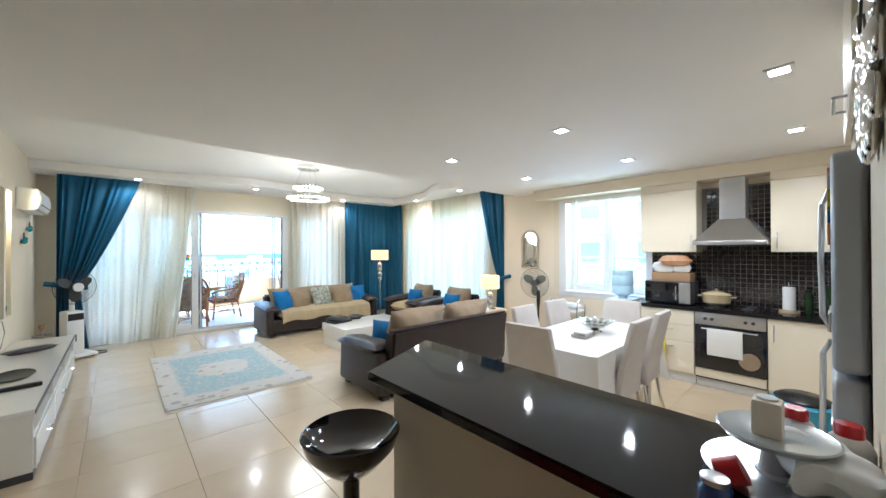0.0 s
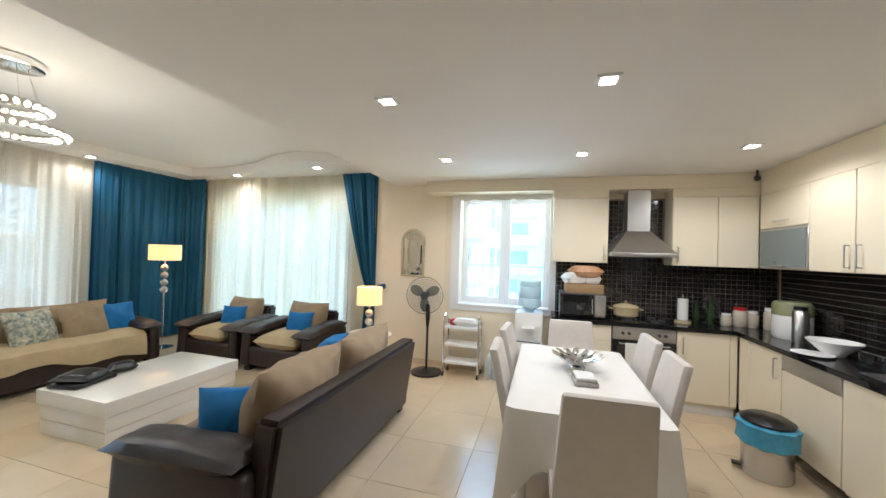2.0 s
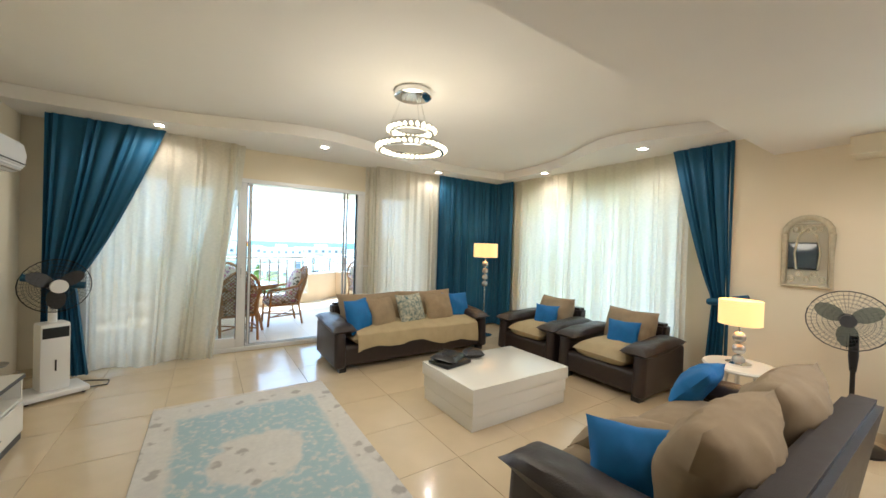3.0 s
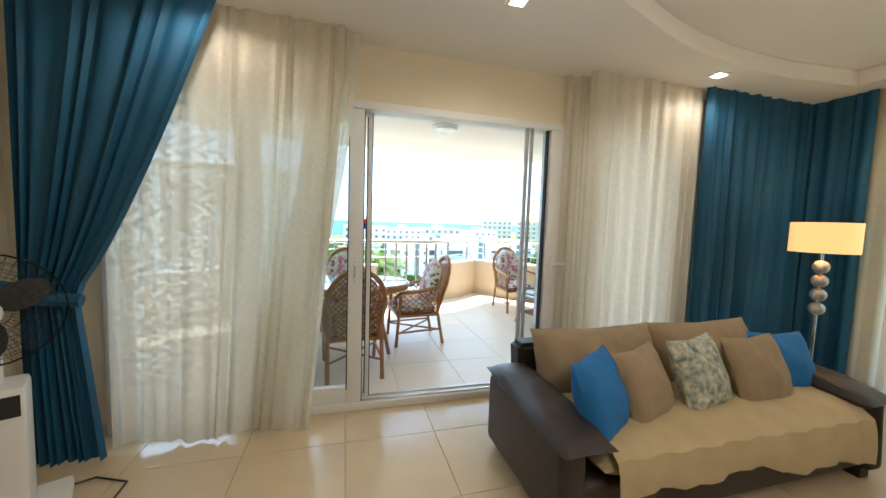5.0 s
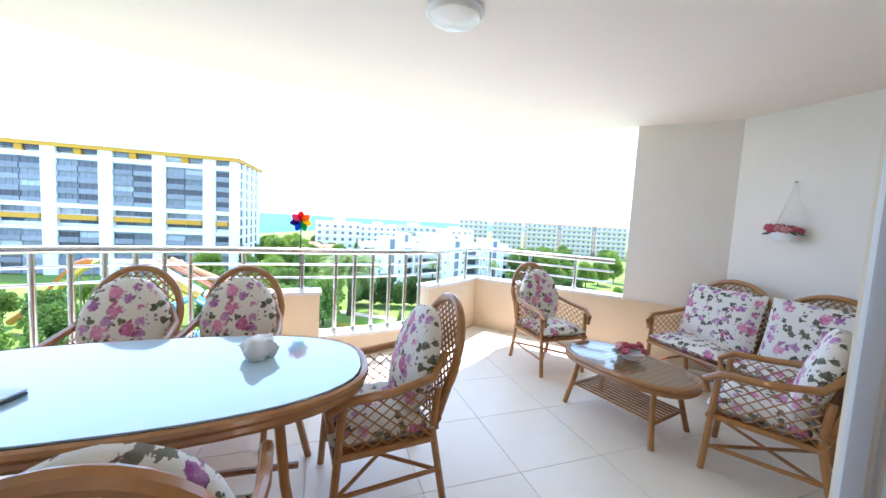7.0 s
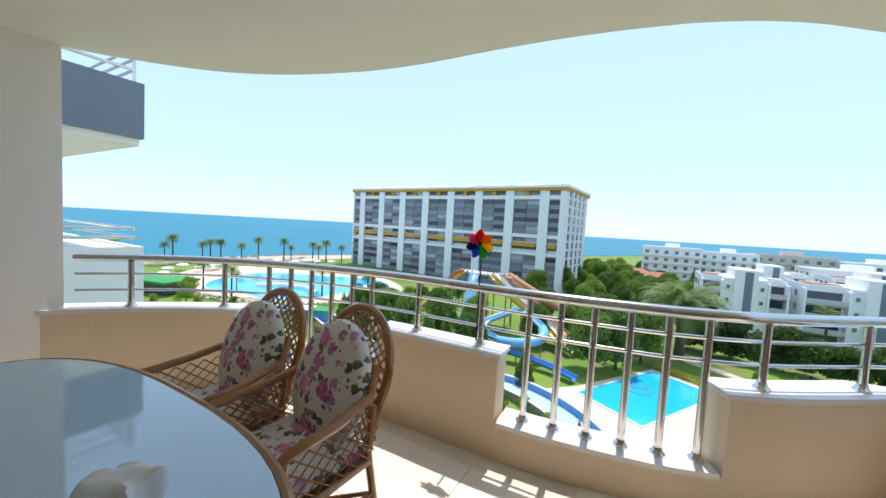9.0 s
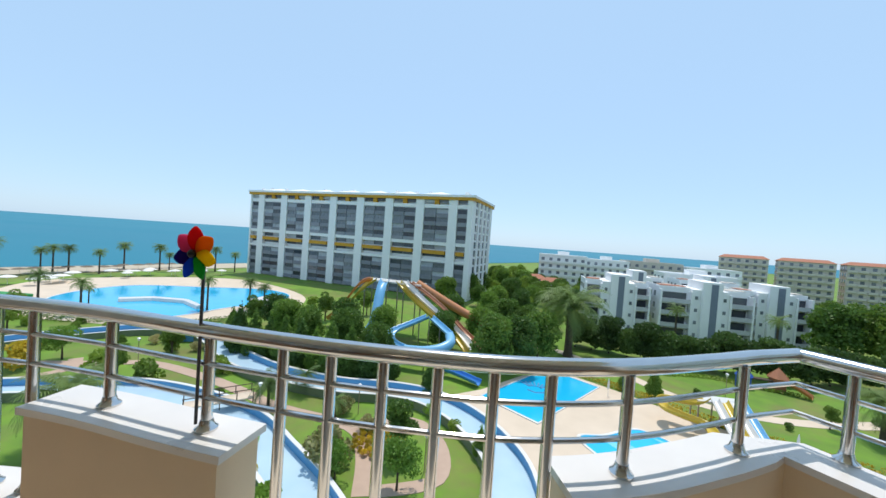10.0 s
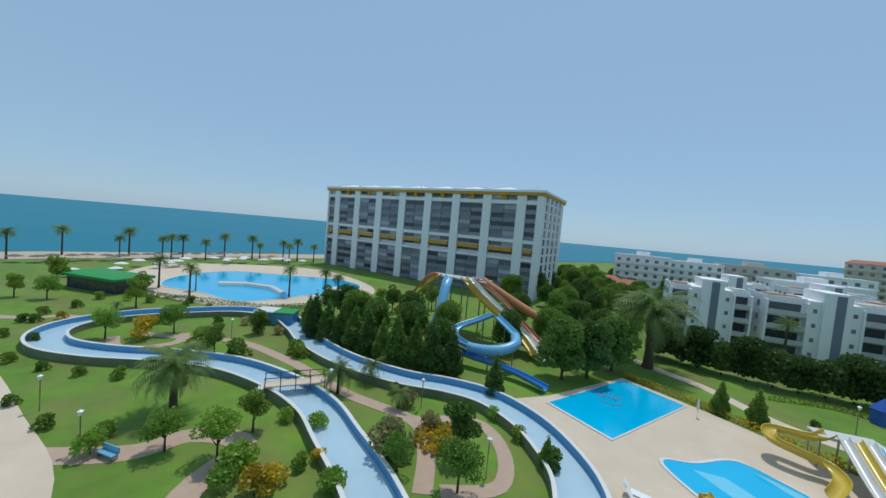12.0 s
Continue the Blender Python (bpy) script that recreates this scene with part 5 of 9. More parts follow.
for i in range(6):
    ob = thing("water_bottle", 5.40 + 0.09 * (i % 2), 2.58 + 0.09 * (i // 2), 0, label="clear plastic water bottle on the floor", category="bottle", group="water bottles")
    part("body", lathe(bmesh.new(), [(0.04, 0), (0.042, 0.02), (0.042, 0.2), (0.03, 0.24), (0.014, 0.27)], 12), M_pet, ob)
    part("cap", cyl(bmesh.new(), (0, 0, 0.268), (0, 0, 0.295), 0.016, n=10), M_pvc, ob)
t = thing("water_dispenser", 5.40, 2.28, 0, label="white water dispenser with a blue bottle on top", category="water dispenser")
part("body", B(-0.17, 0.17, -0.16, 0.16, 0.0, 0.55, 0.02), M_pvc, t)
part("upper_body", B(-0.14, 0.17, -0.16, 0.16, 0.552, 0.87, 0.02), M_pvc, t)
part("drip_tray", B(-0.25, -0.14, -0.07, 0.07, 0.70, 0.72, 0.005), M_pvc, t)
part("gap", B(-0.172, -0.168, -0.14, 0.14, 0.535, 0.545), M_dkgrey, t)
M_wbottle = mat("pale_blue_water_bottle", (0.55, 0.76, 0.9), (0.48, 0.7, 0.86), 6, 0.08, coat=0.4)
bt = part("bottle", lathe(bmesh.new(), [(0.05, 0.87), (0.06, 0.9), (0.13, 0.94), (0.135, 1.02), (0.127, 1.04), (0.135, 1.06), (0.135, 1.16), (0.127, 1.18), (0.135, 1.2), (0.125, 1.25), (0, 1.26)], 24), M_wbottle, t, "pale blue water bottle")

# blind and trim of the kitchen window
bm = bmesh.new()
g = []
for i in range(61):
    y = 2.04 + 1.22 * i / 60
    z = 2.275 - 0.022 * abs(math.sin(i / 60 * math.pi * 5))
    g.append((bm.verts.new((5.575, y, z)), bm.verts.new((5.575, y, 2.47)), bm.verts.new((5.572, y, z)), bm.verts.new((5.572, y, 2.47))))
for a, b in zip(g, g[1:]):
    bm.faces.new((a[0], b[0], b[1], a[1]))
    bm.faces.new((a[2], a[3], b[3], b[2]))
    bm.faces.new((a[0], a[2], b[2], b[0]))
tagged(part("roller_blind", bm, M_cloth, None, "white roller blind with scalloped hem, rolled up"), category="blind")
bm = bmesh.new()
for a in ((3.22, 3.34, 0.80, 2.42), (1.98, 2.06, 0.80, 2.42), (2.06, 3.22, 0.80, 0.86), (2.06, 3.22, 2.30, 2.42)):
    box(bm, XK - 0.02, XK - 0.001, a[0], a[1], a[2], a[3], 0.003)
setting("trim_window", bm, M_pvc, "white surround of the kitchen window", "trim")

# ---- kitchen clutter ----
t = thing("microwave", 5.37, 1.70, 0.872, -90, "silver microwave oven on the worktop", "microwave")
part("body", B(-0.24, 0.24, -0.17, 0.19, 0.01, 0.27, 0.008), M_dkgrey, t)
part("door", B(-0.235, 0.12, -0.185, -0.17, 0.02, 0.26, 0.006), M_screen, t)
part("panel", B(0.125, 0.238, -0.182, -0.17, 0.02, 0.26, 0.004), M_steel, t)
part("handle", cyl(bmesh.new(), (0.1, -0.205, 0.06), (0.1, -0.205, 0.22), 0.008), M_chrome, t)
ob = part("cardboard_box", B(-0.2, 0.2, -0.15, 0.15, 0, 0.1, 0.004), M_card, None, "shallow brown cardboard box on the microwave")
ob.matrix_world = pose(5.39, 1.68, 1.143, 0, 0, -88)
tagged(ob, category="box")
for x, y, z, w, mtl, lab in ((5.36, 1.78, 1.245, 0.2, M_paper, "white plastic bag of groceries"), (5.4, 1.6, 1.245, 0.16, M_paper, "white plastic bag of groceries"), (5.38, 1.66, 1.325, 0.26, M_bread, "bread in a clear bag on the box")):
    ob = part("food_bag", pillow(bmesh.new(), pose(0, 0, 0.06), w, w * 1.3, 0.14, 10, 10, 0.12), mtl, None, lab)
    ob.matrix_world = pose(x, y, z, 0, 0, 20)
    tagged(ob, category="bag")
t = thing("hob", 5.33, 1.10, 0.872, label="black glass hob set in the worktop", category="hob")
part("glass", B(-0.25, 0.25, -0.29, 0.29, 0.0, 0.008, 0.003), M_screen, t)
for x in (-0.12, 0.12):
    for y in (-0.14, 0.14):
        part("burner", lathe(bmesh.new(), [(0.05, 0.008), (0.05, 0.02), (0.03, 0.026), (0, 0.026)], 16, (x, y, 0)), M_dkgrey, t)
        for q in range(4):
            a = q * math.pi / 2
            bm = tube(bmesh.new(), [(x + 0.03 * math.cos(a), y + 0.03 * math.sin(a), 0.032), (x + 0.09 * math.cos(a), y + 0.09 * math.sin(a), 0.032), (x + 0.09 * math.cos(a), y + 0.09 * math.sin(a), 0.008)], 0.005, 5)
            part("pan_support", bm, M_black, t)
M_enamel = mat("cream_enamel_pot", (0.55, 0.45, 0.27), (0.5, 0.4, 0.24), 5, 0.25)
t = thing("cooking_pot", 5.31, 1.24, 0.91, label="cream enamel cooking pot with lid on the hob", category="pot")
part("body", lathe(bmesh.new(), [(0.1, 0), (0.125, 0.02), (0.13, 0.1), (0.133, 0.105)], 28), M_enamel, t)
l = part("lid", lathe(bmesh.new(), [(0.134, 0.106), (0.12, 0.12), (0.05, 0.14), (0.0, 0.145)], 28), M_enamel, t)
part("knob", lathe(bmesh.new(), [(0.012, 0.145), (0.02, 0.165), (0.0, 0.175)], 14), M_enamel, l)
for s in (-1, 1):
    part("handle", tube(bmesh.new(), [(0.03, s * 0.13, 0.08), (0.02, s * 0.17, 0.085), (-0.02, s * 0.17, 0.085), (-0.03, s * 0.13, 0.08)], 0.008, 6), M_enamel, t)


def jar(x, y, z, r, h, body, lid, label, category="jar", name="jar"):
    t = thing(name, x, y, z, label=label, category=category)
    part("body", lathe(bmesh.new(), [(r * 0.9, 0), (r, 0.01), (r, h * 0.75), (r * 0.8, h * 0.86), (r * 0.78, h * 0.88)], 18), body, t)
    part("lid", lathe(bmesh.new(), [(r * 0.84, h * 0.86), (r * 0.86, h * 0.99), (r * 0.8, h), (0, h)], 18), lid, t)
    return t


M_milk = mat("milky_jar_contents", (0.6, 0.55, 0.45), (0.5, 0.44, 0.35), 12, 0.2)
t = thing("paper_towel_holder", 5.4, 0.66, 0.872, label="white kitchen paper roll on a stand", category="paper towel")
part("roll", cyl(bmesh.new(), (0, 0, 0.03), (0, 0, 0.26), 0.05, n=20), M_paper, t)
part("stand", lathe(bmesh.new(), [(0.08, 0), (0.08, 0.02), (0.0, 0.03)], 20), M_enamel, t)
part("rod", cyl(bmesh.new(), (0, 0, 0.02), (0, 0, 0.31), 0.008), M_chrome, t)
for i in range(4):
    jar(5.44 - 0.04 * (i % 2), 0.52 - 0.065 * i, 0.872, 0.032, 0.24 + 0.03 * (i % 3), M_smoke if i % 2 else M_greenglass, M_black, "slim oil or sauce bottle on the worktop", "bottle", "bottle")
jar(5.42, 0.25, 0.872, 0.05, 0.13, M_milk, M_pvc, "small white storage jar on the worktop")
jar(5.42, 0.13, 0.872, 0.065, 0.2, M_milk, M_red, "storage jar with a red lid")
jar(5.42, 0.02, 0.872, 0.055, 0.17, M_milk, M_pvc, "white storage jar on the worktop")
jar(5.34, -0.1, 0.872, 0.06, 0.22, M_milk, M_pvc, "white storage jar in the corner")
t = thing("electric_cooker", 4.93, -0.05, 0.872, label="round white counter-top cooker with olive lid", category="cooker")
part("body", lathe(bmesh.new(), [(0.13, 0), (0.14, 0.02), (0.14, 0.2), (0.138, 0.21)], 28), M_pvc, t)
part("lid", lathe(bmesh.new(), [(0.142, 0.21), (0.142, 0.3), (0.12, 0.33), (0, 0.34)], 28), mat("olive_plastic", (0.24, 0.25, 0.13), rough=0.4), t)
t = thing("thermos", 4.73, 0.0, 0.872, label="tall brushed steel thermos flask", category="thermos")
part("body", lathe(bmesh.new(), [(0.055, 0), (0.058, 0.02), (0.055, 0.26), (0.04, 0.28)], 20), M_steel, t)
part("lid", lathe(bmesh.new(), [(0.045, 0.28), (0.045, 0.31), (0, 0.315)], 20), M_black, t)
ob = part("salad_bowl", lathe(bmesh.new(), [(0.06, 0), (0.07, 0.02), (0.15, 0.1), (0.155, 0.11), (0.145, 0.105), (0.06, 0.03), (0, 0.028)], 28), M_pvc, None, "white porcelain salad bowl on the worktop")
ob.matrix_world = pose(4.3, 0.04, 0.873)
tagged(ob, category="bowl")
ob = part("plate", lathe(bmesh.new(), [(0.06, 0), (0.12, 0.012), (0.12, 0.016), (0.06, 0.006), (0, 0.005)], 28), M_pvc, None, "white plate beside the sink")
ob.matrix_world = pose(4.26, 0.19, 0.873)
tagged(ob, category="plate")
for i in range(3):
    ob = part("drinking_glass", lathe(bmesh.new(), [(0.028, 0), (0.035, 0.11), (0.032, 0.11), (0.025, 0.008), (0, 0.008)], 16), M_smoke, None, "clear drinking glass beside the sink")
    ob.matrix_world = pose(3.98 - 0.085 * i, 0.07 - 0.04 * (i % 2), 0.873)
    tagged(ob, category="glass", group="drinking glasses")
t = thing("sink", 3.42, -0.02, 0.872, label="steel kitchen sink with drainer and tall tap", category="sink")
part("rim", B(-0.42, 0.42, -0.22, 0.22, 0.0, 0.006, 0.003), M_steel, t)
# flat dark plate on the rim; its colour gives the basin's shaded hollow
part("bowl", B(-0.36, 0.0, -0.17, 0.17, 0.006, 0.009), M_dkgrey, t)
for i in range(6):
    part("drainer_rib", B(0.08, 0.38, -0.15 + 0.06 * i, -0.14 + 0.06 * i, 0.006, 0.012, 0.002), M_steel, t)
part("tap", tube(bmesh.new(), [(-0.15, -0.19, 0.0), (-0.15, -0.19, 0.26), (-0.15, -0.17, 0.32), (-0.15, -0.08, 0.34), (-0.15, -0.02, 0.31), (-0.15, -0.0, 0.26)], 0.014, 10), M_chrome, t)
part("lever", tube(bmesh.new(), [(-0.15, -0.19, 0.12), (-0.08, -0.17, 0.15)], 0.009), M_chrome, t)
ob = part("dish_cloth", pillow(bmesh.new(), pose(0, 0, 0.008), 0.22, 0.12, 0.02), M_yellow, None, "yellow dish cloth on the worktop edge")
ob.matrix_world = pose(2.98, 0.22, 0.873, 0, 0, 8)
tagged(ob, category="cloth")
ob = part("soap_dispenser", lathe(bmesh.new(), [(0.03, 0), (0.032, 0.1), (0.012, 0.13), (0.012, 0.17), (0.03, 0.18)], 14), M_pvc, None, "white soap pump on the tiled wall side")
ob.matrix_world = pose(3.62, -0.26, 0.873)
tagged(ob, category="soap pump")
bm = bmesh.new()
g = []
for j in range(9):
    row = []
    for i in range(21):
        row.append(bm.verts.new((-0.17 + 0.34 * i / 20, 0.012 * math.sin(i * 0.9) * (j / 8) + 0.01, 0.72 - 0.34 * j / 8 - 0.02 * math.sin(i * 0.5) * (j / 8))))
    g.append(row)
for j in range(8):
    for i in range(20):
        bm.faces.new((g[j][i], g[j][i + 1], g[j + 1][i + 1], g[j + 1][i]))
M_ptow = mat("printed_tea_towel", (0.66, 0.62, 0.5), (0.42, 0.38, 0.25), 24, 0.9, big=0.1)
ob = part("tea_towel", bm, M_ptow, None, "printed cream tea towel hung on the sink unit")
ob.matrix_world = pose(3.2, 0.305, 0)
tagged(ob, category="towel")
ob = part("tea_towel", pillow(bmesh.new(), pose(0, 0, 0, 90, 0, 0), 0.1, 0.42, 0.03), M_beige, None, "beige hand towel hung on the sink unit")
ob.matrix_world = pose(3.0, 0.31, 0.56)
tagged(ob, category="towel")
t = thing("pedal_bin", 4.135, 0.52, 0, -20, "steel pedal bin with a blue bag over its rim", "bin")
part("body", lathe(bmesh.new(), [(0.14, 0), (0.15, 0.02), (0.15, 0.32)], 28), M_steel, t)
bm = lathe(bmesh.new(), [(0.152, 0.22), (0.175, 0.24), (0.172, 0.33), (0.18, 0.37), (0.155, 0.385)], 40)
for v in bm.verts:
    v.co += Vector((v.co.x, v.co.y, 0)) * (0.06 * math.sin(9 * math.atan2(v.co.y, v.co.x) + v.co.z * 30))
part("bag", bm, M_bluebag, t, "pale blue bin bag")
part("lid", lathe(bmesh.new(), [(0.158, 0.385), (0.162, 0.40), (0.12, 0.425), (0, 0.43)], 28), M_black, t)
part("pedal", B(-0.03, 0.03, 0.14, 0.2, 0.02, 0.035, 0.006), M_black, t)
t = thing("ceiling_camera", 5.25, 0.08, 2.40, label="small dark sensor under the ceiling corner", category="sensor")
part("body", ball(bmesh.new(), (0, 0, 0), 0.03), M_black, t)
part("bracket", cyl(bmesh.new(), (0, 0, 0), (0, 0, 0.08), 0.012), M_black, t)
ob = part("rubber_gloves", pillow(bmesh.new(), pose(0, 0, 0, 90, 0, 0), 0.12, 0.22, 0.04), M_yellow, None, "yellow cloth hung on the drawer handle")
ob.matrix_world = pose(5.075, 1.74, 0.36, 0, 0, -90)
tagged(ob, category="cloth")

# ---- things on the bar ----
BZ = 0.966
M_paleglass = mat("pale_grey_glass", (0.5, 0.54, 0.54), (0.45, 0.49, 0.5), 4, 0.1, coat=0.5)
M_wax = mat("cream_wax", (0.78, 0.7, 0.6), (0.72, 0.62, 0.5), 12, 0.4)
t = thing("serving_plate", 1.49, 0.43, BZ, label="round silver serving plate with a white bag on it", category="plate")
part("dish", lathe(bmesh.new(), [(0.08, 0), (0.17, 0.02), (0.175, 0.026), (0.16, 0.022), (0, 0.012)], 36), M_steel, t)
t = thing("cake_stand", 1.50, 0.465, BZ, label="grey glass cake stand with a candle", category="cake stand")
part("foot", lathe(bmesh.new(), [(0.07, 0), (0.03, 0.02), (0.02, 0.09)], 24), M_paleglass, t)
part("plate", lathe(bmesh.new(), [(0.02, 0.09), (0.1, 0.1), (0.112, 0.113), (0.108, 0.116), (0, 0.105)], 36), M_paleglass, t)
t = thing("candle_holder", 1.485, 0.475, BZ + 0.106, label="square frosted candle holder with cream candle", category="candle")
part("glass", B(-0.028, 0.028, -0.028, 0.028, 0, 0.085, 0.008), M_wax, t)
part("candle", cyl(bmesh.new(), (0, 0, 0.085), (0, 0, 0.09), 0.02, n=14), M_paper, t)
for x, y in ((1.63, 0.435), (1.60, 0.345)):
    t = thing("milk_bottle", x, y, BZ, label="squat white plastic bottle with red screw cap", category="bottle", group="bottles on the bar")
    part("body", lathe(bmesh.new(), [(0.036, 0), (0.042, 0.008), (0.042, 0.085), (0.034, 0.105), (0.022, 0.116)], 20), M_paper, t)
    part("lid", lathe(bmesh.new(), [(0.025, 0.112), (0.025, 0.136), (0.022, 0.14), (0, 0.14)], 18), M_red, t, "red ribbed cap")
jar(1.25, 0.535, BZ, 0.03, 0.08, M_blueglass, M_steel, "small dark blue tin on the bar")
M_brass = mat("brass_lid", (0.5, 0.33, 0.09), rough=0.3, metal=0.9)
jar(1.69, 0.50, BZ, 0.032, 0.07, mat("brown_jam", (0.08, 0.03, 0.015), rough=0.2), M_brass, "jam jar with a brass lid on the bar")
bm = pillow(bmesh.new(), pose(0, 0, 0.06), 0.30, 0.24, 0.12, 18, 18, 0.15)
for v in bm.verts:
    v.co += Vector((0.02 * math.sin(31 * v.co.y), 0.02 * math.sin(27 * v.co.x), 0.025 * noise.noise(v.co * 14)))
ob = part("plastic_bag", bm, M_paper, None, "crumpled white plastic bag on the serving plate")
ob.matrix_world = pose(1.50, 0.385, BZ + 0.02, 0, 0, 20) @ Matrix.Scale(0.72, 4)
tagged(ob, category="bag")
ob = part("red_cap", cyl(bmesh.new(), (0, 0, 0), (0, 0, 0.05), 0.03, n=16), M_red, None, "red bottle cap on the serving plate")
ob.matrix_world = pose(1.37, 0.55, BZ + 0.03, 60, 20, 0)
tagged(ob, category="cap")
ob = part("frying_pan", lathe(bmesh.new(), [(0.09, 0), (0.12, 0.035), (0.117, 0.037), (0.088, 0.006), (0, 0.006)], 28), M_black, None, "small black frying pan on the bar")
ob.matrix_world = pose(1.685, 0.415, BZ) @ Matrix.Scale(0.45, 4)
tagged(ob, category="pan")

# clock with mirrored petals
t = thing("wall_clock", 1.50, 0.302, 1.97, label="round wall clock ringed by silver mirrored petals", category="clock")
part("face", cyl(bmesh.new(), (0, 0.002, 0), (0, 0.02, 0), 0.1, n=36), M_mirror, t)
for ring, (rr, k, sz) in enumerate(((0.125, 16, 0.026), (0.165, 16, 0.028), (0.225, 14, 0.045))):
    for i in range(k):
        a = 2 * math.pi * (i + 0.5 * ring) / k
        m = Matrix.Translation((rr * math.cos(a), 0.014, rr * math.sin(a))) @ Euler((0, -a, 0)).to_matrix().to_4x4() @ Matrix.Diagonal((1.25, 0.35, 0.85, 1))
        part("petal", ball(bmesh.new(), (0, 0, 0), sz, u=12, v=8), M_chrome, t, m=m)
for a, ln in ((0.9, 0.07), (2.6, 0.09)):
    part("clock_hand", cyl(bmesh.new(), (0, 0.024, 0), (ln * math.cos(a), 0.024, ln * math.sin(a)), 0.003, n=6), M_black, t)

# chandelier and lamp light
for x, y, z, e, c in ((2.49, 5.76, LC - 0.85, 5.5, (1, 0.88, 0.68)), (4.93, 7.60, 1.44, 0.8, (1, 0.7, 0.35)), (4.83, 4.13, 1.0, 0.6, (1, 0.7, 0.35))):
    pl = new("lamp_light", bpy.data.lights.new("lamp_light", "POINT"))
    pl.data.energy, pl.data.color, pl.data.shadow_soft_size = e, c, 0.3 if e > 2 else 0.04
    pl.matrix_world = pose(x, y, z)


# ---- balcony ----
M_plaster = mat("cream_balcony_plaster", (0.87, 0.81, 0.73), (0.84, 0.78, 0.7), 3, 0.8, bump=0.08, bscale=150)
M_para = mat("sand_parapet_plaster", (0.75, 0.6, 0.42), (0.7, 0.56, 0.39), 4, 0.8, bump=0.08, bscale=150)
M_bceil = mat("warm_white_ceiling_paint", (0.88, 0.79, 0.71), (0.85, 0.76, 0.68), 2, 0.8, bump=0.03, bscale=200)
M_stone = mat("white_marble_coping", (0.74, 0.72, 0.69), (0.68, 0.66, 0.63), 5, 0.3)
M_cane = mat("honey_rattan_cane", (0.42, 0.19, 0.055), (0.3, 0.12, 0.03), 18, 0.35, coat=0.3)


def front_line(x):
    """Front line of the balcony in plan (inner face of the parapet), by straight pieces."""
    pts = [(-1.25, 10.35), (-0.95, 10.8), (-0.6, 11.15), (-0.2, 11.4), (0.4, 11.62), (0.95, 11.74), (1.87, 11.76), (2.5, 11.83), (3.1, 11.99), (3.5, 12.25), (3.95, 12.62)]
    for (x0, y0), (x1, y1) in zip(pts, pts[1:]):
        if x <= x1:
            k = (x - x0) / (x1 - x0)
            return y0 + (y1 - y0) * k
    return pts[-1][1]


def curve(x):
    """The same line with its bends rounded."""
    d = max(0.0, min(0.11, (x + 1.2) / 3, (3.95 - x) / 3))
    return sum(front_line(x + d * k) for k in (-3, -2, -1, 0, 1, 2, 3)) / 7


XA, XB = -1.2, 3.95
line = [(XA + (XB - XA) * i / 60, curve(XA + (XB - XA) * i / 60)) for i in range(61)]
side = [(3.95, 12.62), (5.20, 11.27), (5.82, 10.60)]


def off(pts, d):
    """Outline moved outwards by d."""
    out = []
    for i, p in enumerate(pts):
        a, b = Vector(pts[max(0, i - 1)]), Vector(pts[min(len(pts) - 1, i + 1)])
        t = (b - a).normalized()
        out.append((p[0] - t.y * d, p[1] + t.x * d))
    return out


allpts = line + side[1:]
outer = off(allpts, 0.24)
bm = bmesh.new()
prism(bm, [(-1.45, 8.62)] + [(-1.45, 10.3)] + outer + [(6.1, 10.4), (6.1, 8.62)], -0.3, -0.008)
bfloor = setting("floor_balcony", bm, M_bgrout, "pale ceramic tile balcony floor", "floor")
bm = bmesh.new()
prism(bm, [(-1.45, 8.62), (-1.45, 10.5)] + off(allpts, 0.1) + [(6.1, 10.6), (6.1, 8.62)], 2.64, 2.9)
setting("ceiling_balcony", bm, M_bceil, "white plaster balcony ceiling with a wavy edge", "ceiling")


def strip(bm, pts, d0, d1, z0, z1):
    a, b = off(pts, d0), off(pts, d1)
    prism(bm, a + b[::-1], z0, z1)
    return bm


def seg(x0, x1):
    return [(x0, curve(x0))] + [p for p in line if x0 < p[0] < x1] + [(x1, curve(x1))]


LOW, HIGH = 0.22, 0.66
par = thing("parapet", label="curved cream balcony parapet with stepped openings and marble coping", category="parapet", kind="structure")
for x0, x1, h in ((XA, -0.28, HIGH), (-0.28, 0.92, LOW), (0.92, 1.87, HIGH), (1.87, 3.08, LOW)):
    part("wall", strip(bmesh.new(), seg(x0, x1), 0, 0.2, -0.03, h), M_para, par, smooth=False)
    part("coping", strip(bmesh.new(), seg(x0 - (0.02 if h == HIGH else -0.02), x1 + (0.02 if h == HIGH else -0.02)), -0.015, 0.22, h, h + 0.03), M_stone, par, smooth=False)
last = seg(3.08, 3.95) + side[1:2]
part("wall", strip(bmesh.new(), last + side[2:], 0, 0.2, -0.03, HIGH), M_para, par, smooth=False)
part("coping", strip(bmesh.new(), [(3.06, curve(3.06))] + last[1:], -0.015, 0.22, HIGH, HIGH + 0.03), M_stone, par, smooth=False)

bm = bmesh.new()
prism(bm, [(5.22, 11.28), (5.36, 11.41), (6.1, 10.62), (6.1, 8.62), (5.85, 8.62), (5.85, 10.58)], 0, 2.64)
setting("wall_balcony_east", bm, M_plaster, "white plaster balcony side wall", "wall")
bm = bmesh.new()
box(bm, -1.45, -1.2, 8.62, 10.55, 0, 2.64)
setting("wall_balcony_west", bm, M_plaster, "white plaster balcony end wall", "wall")

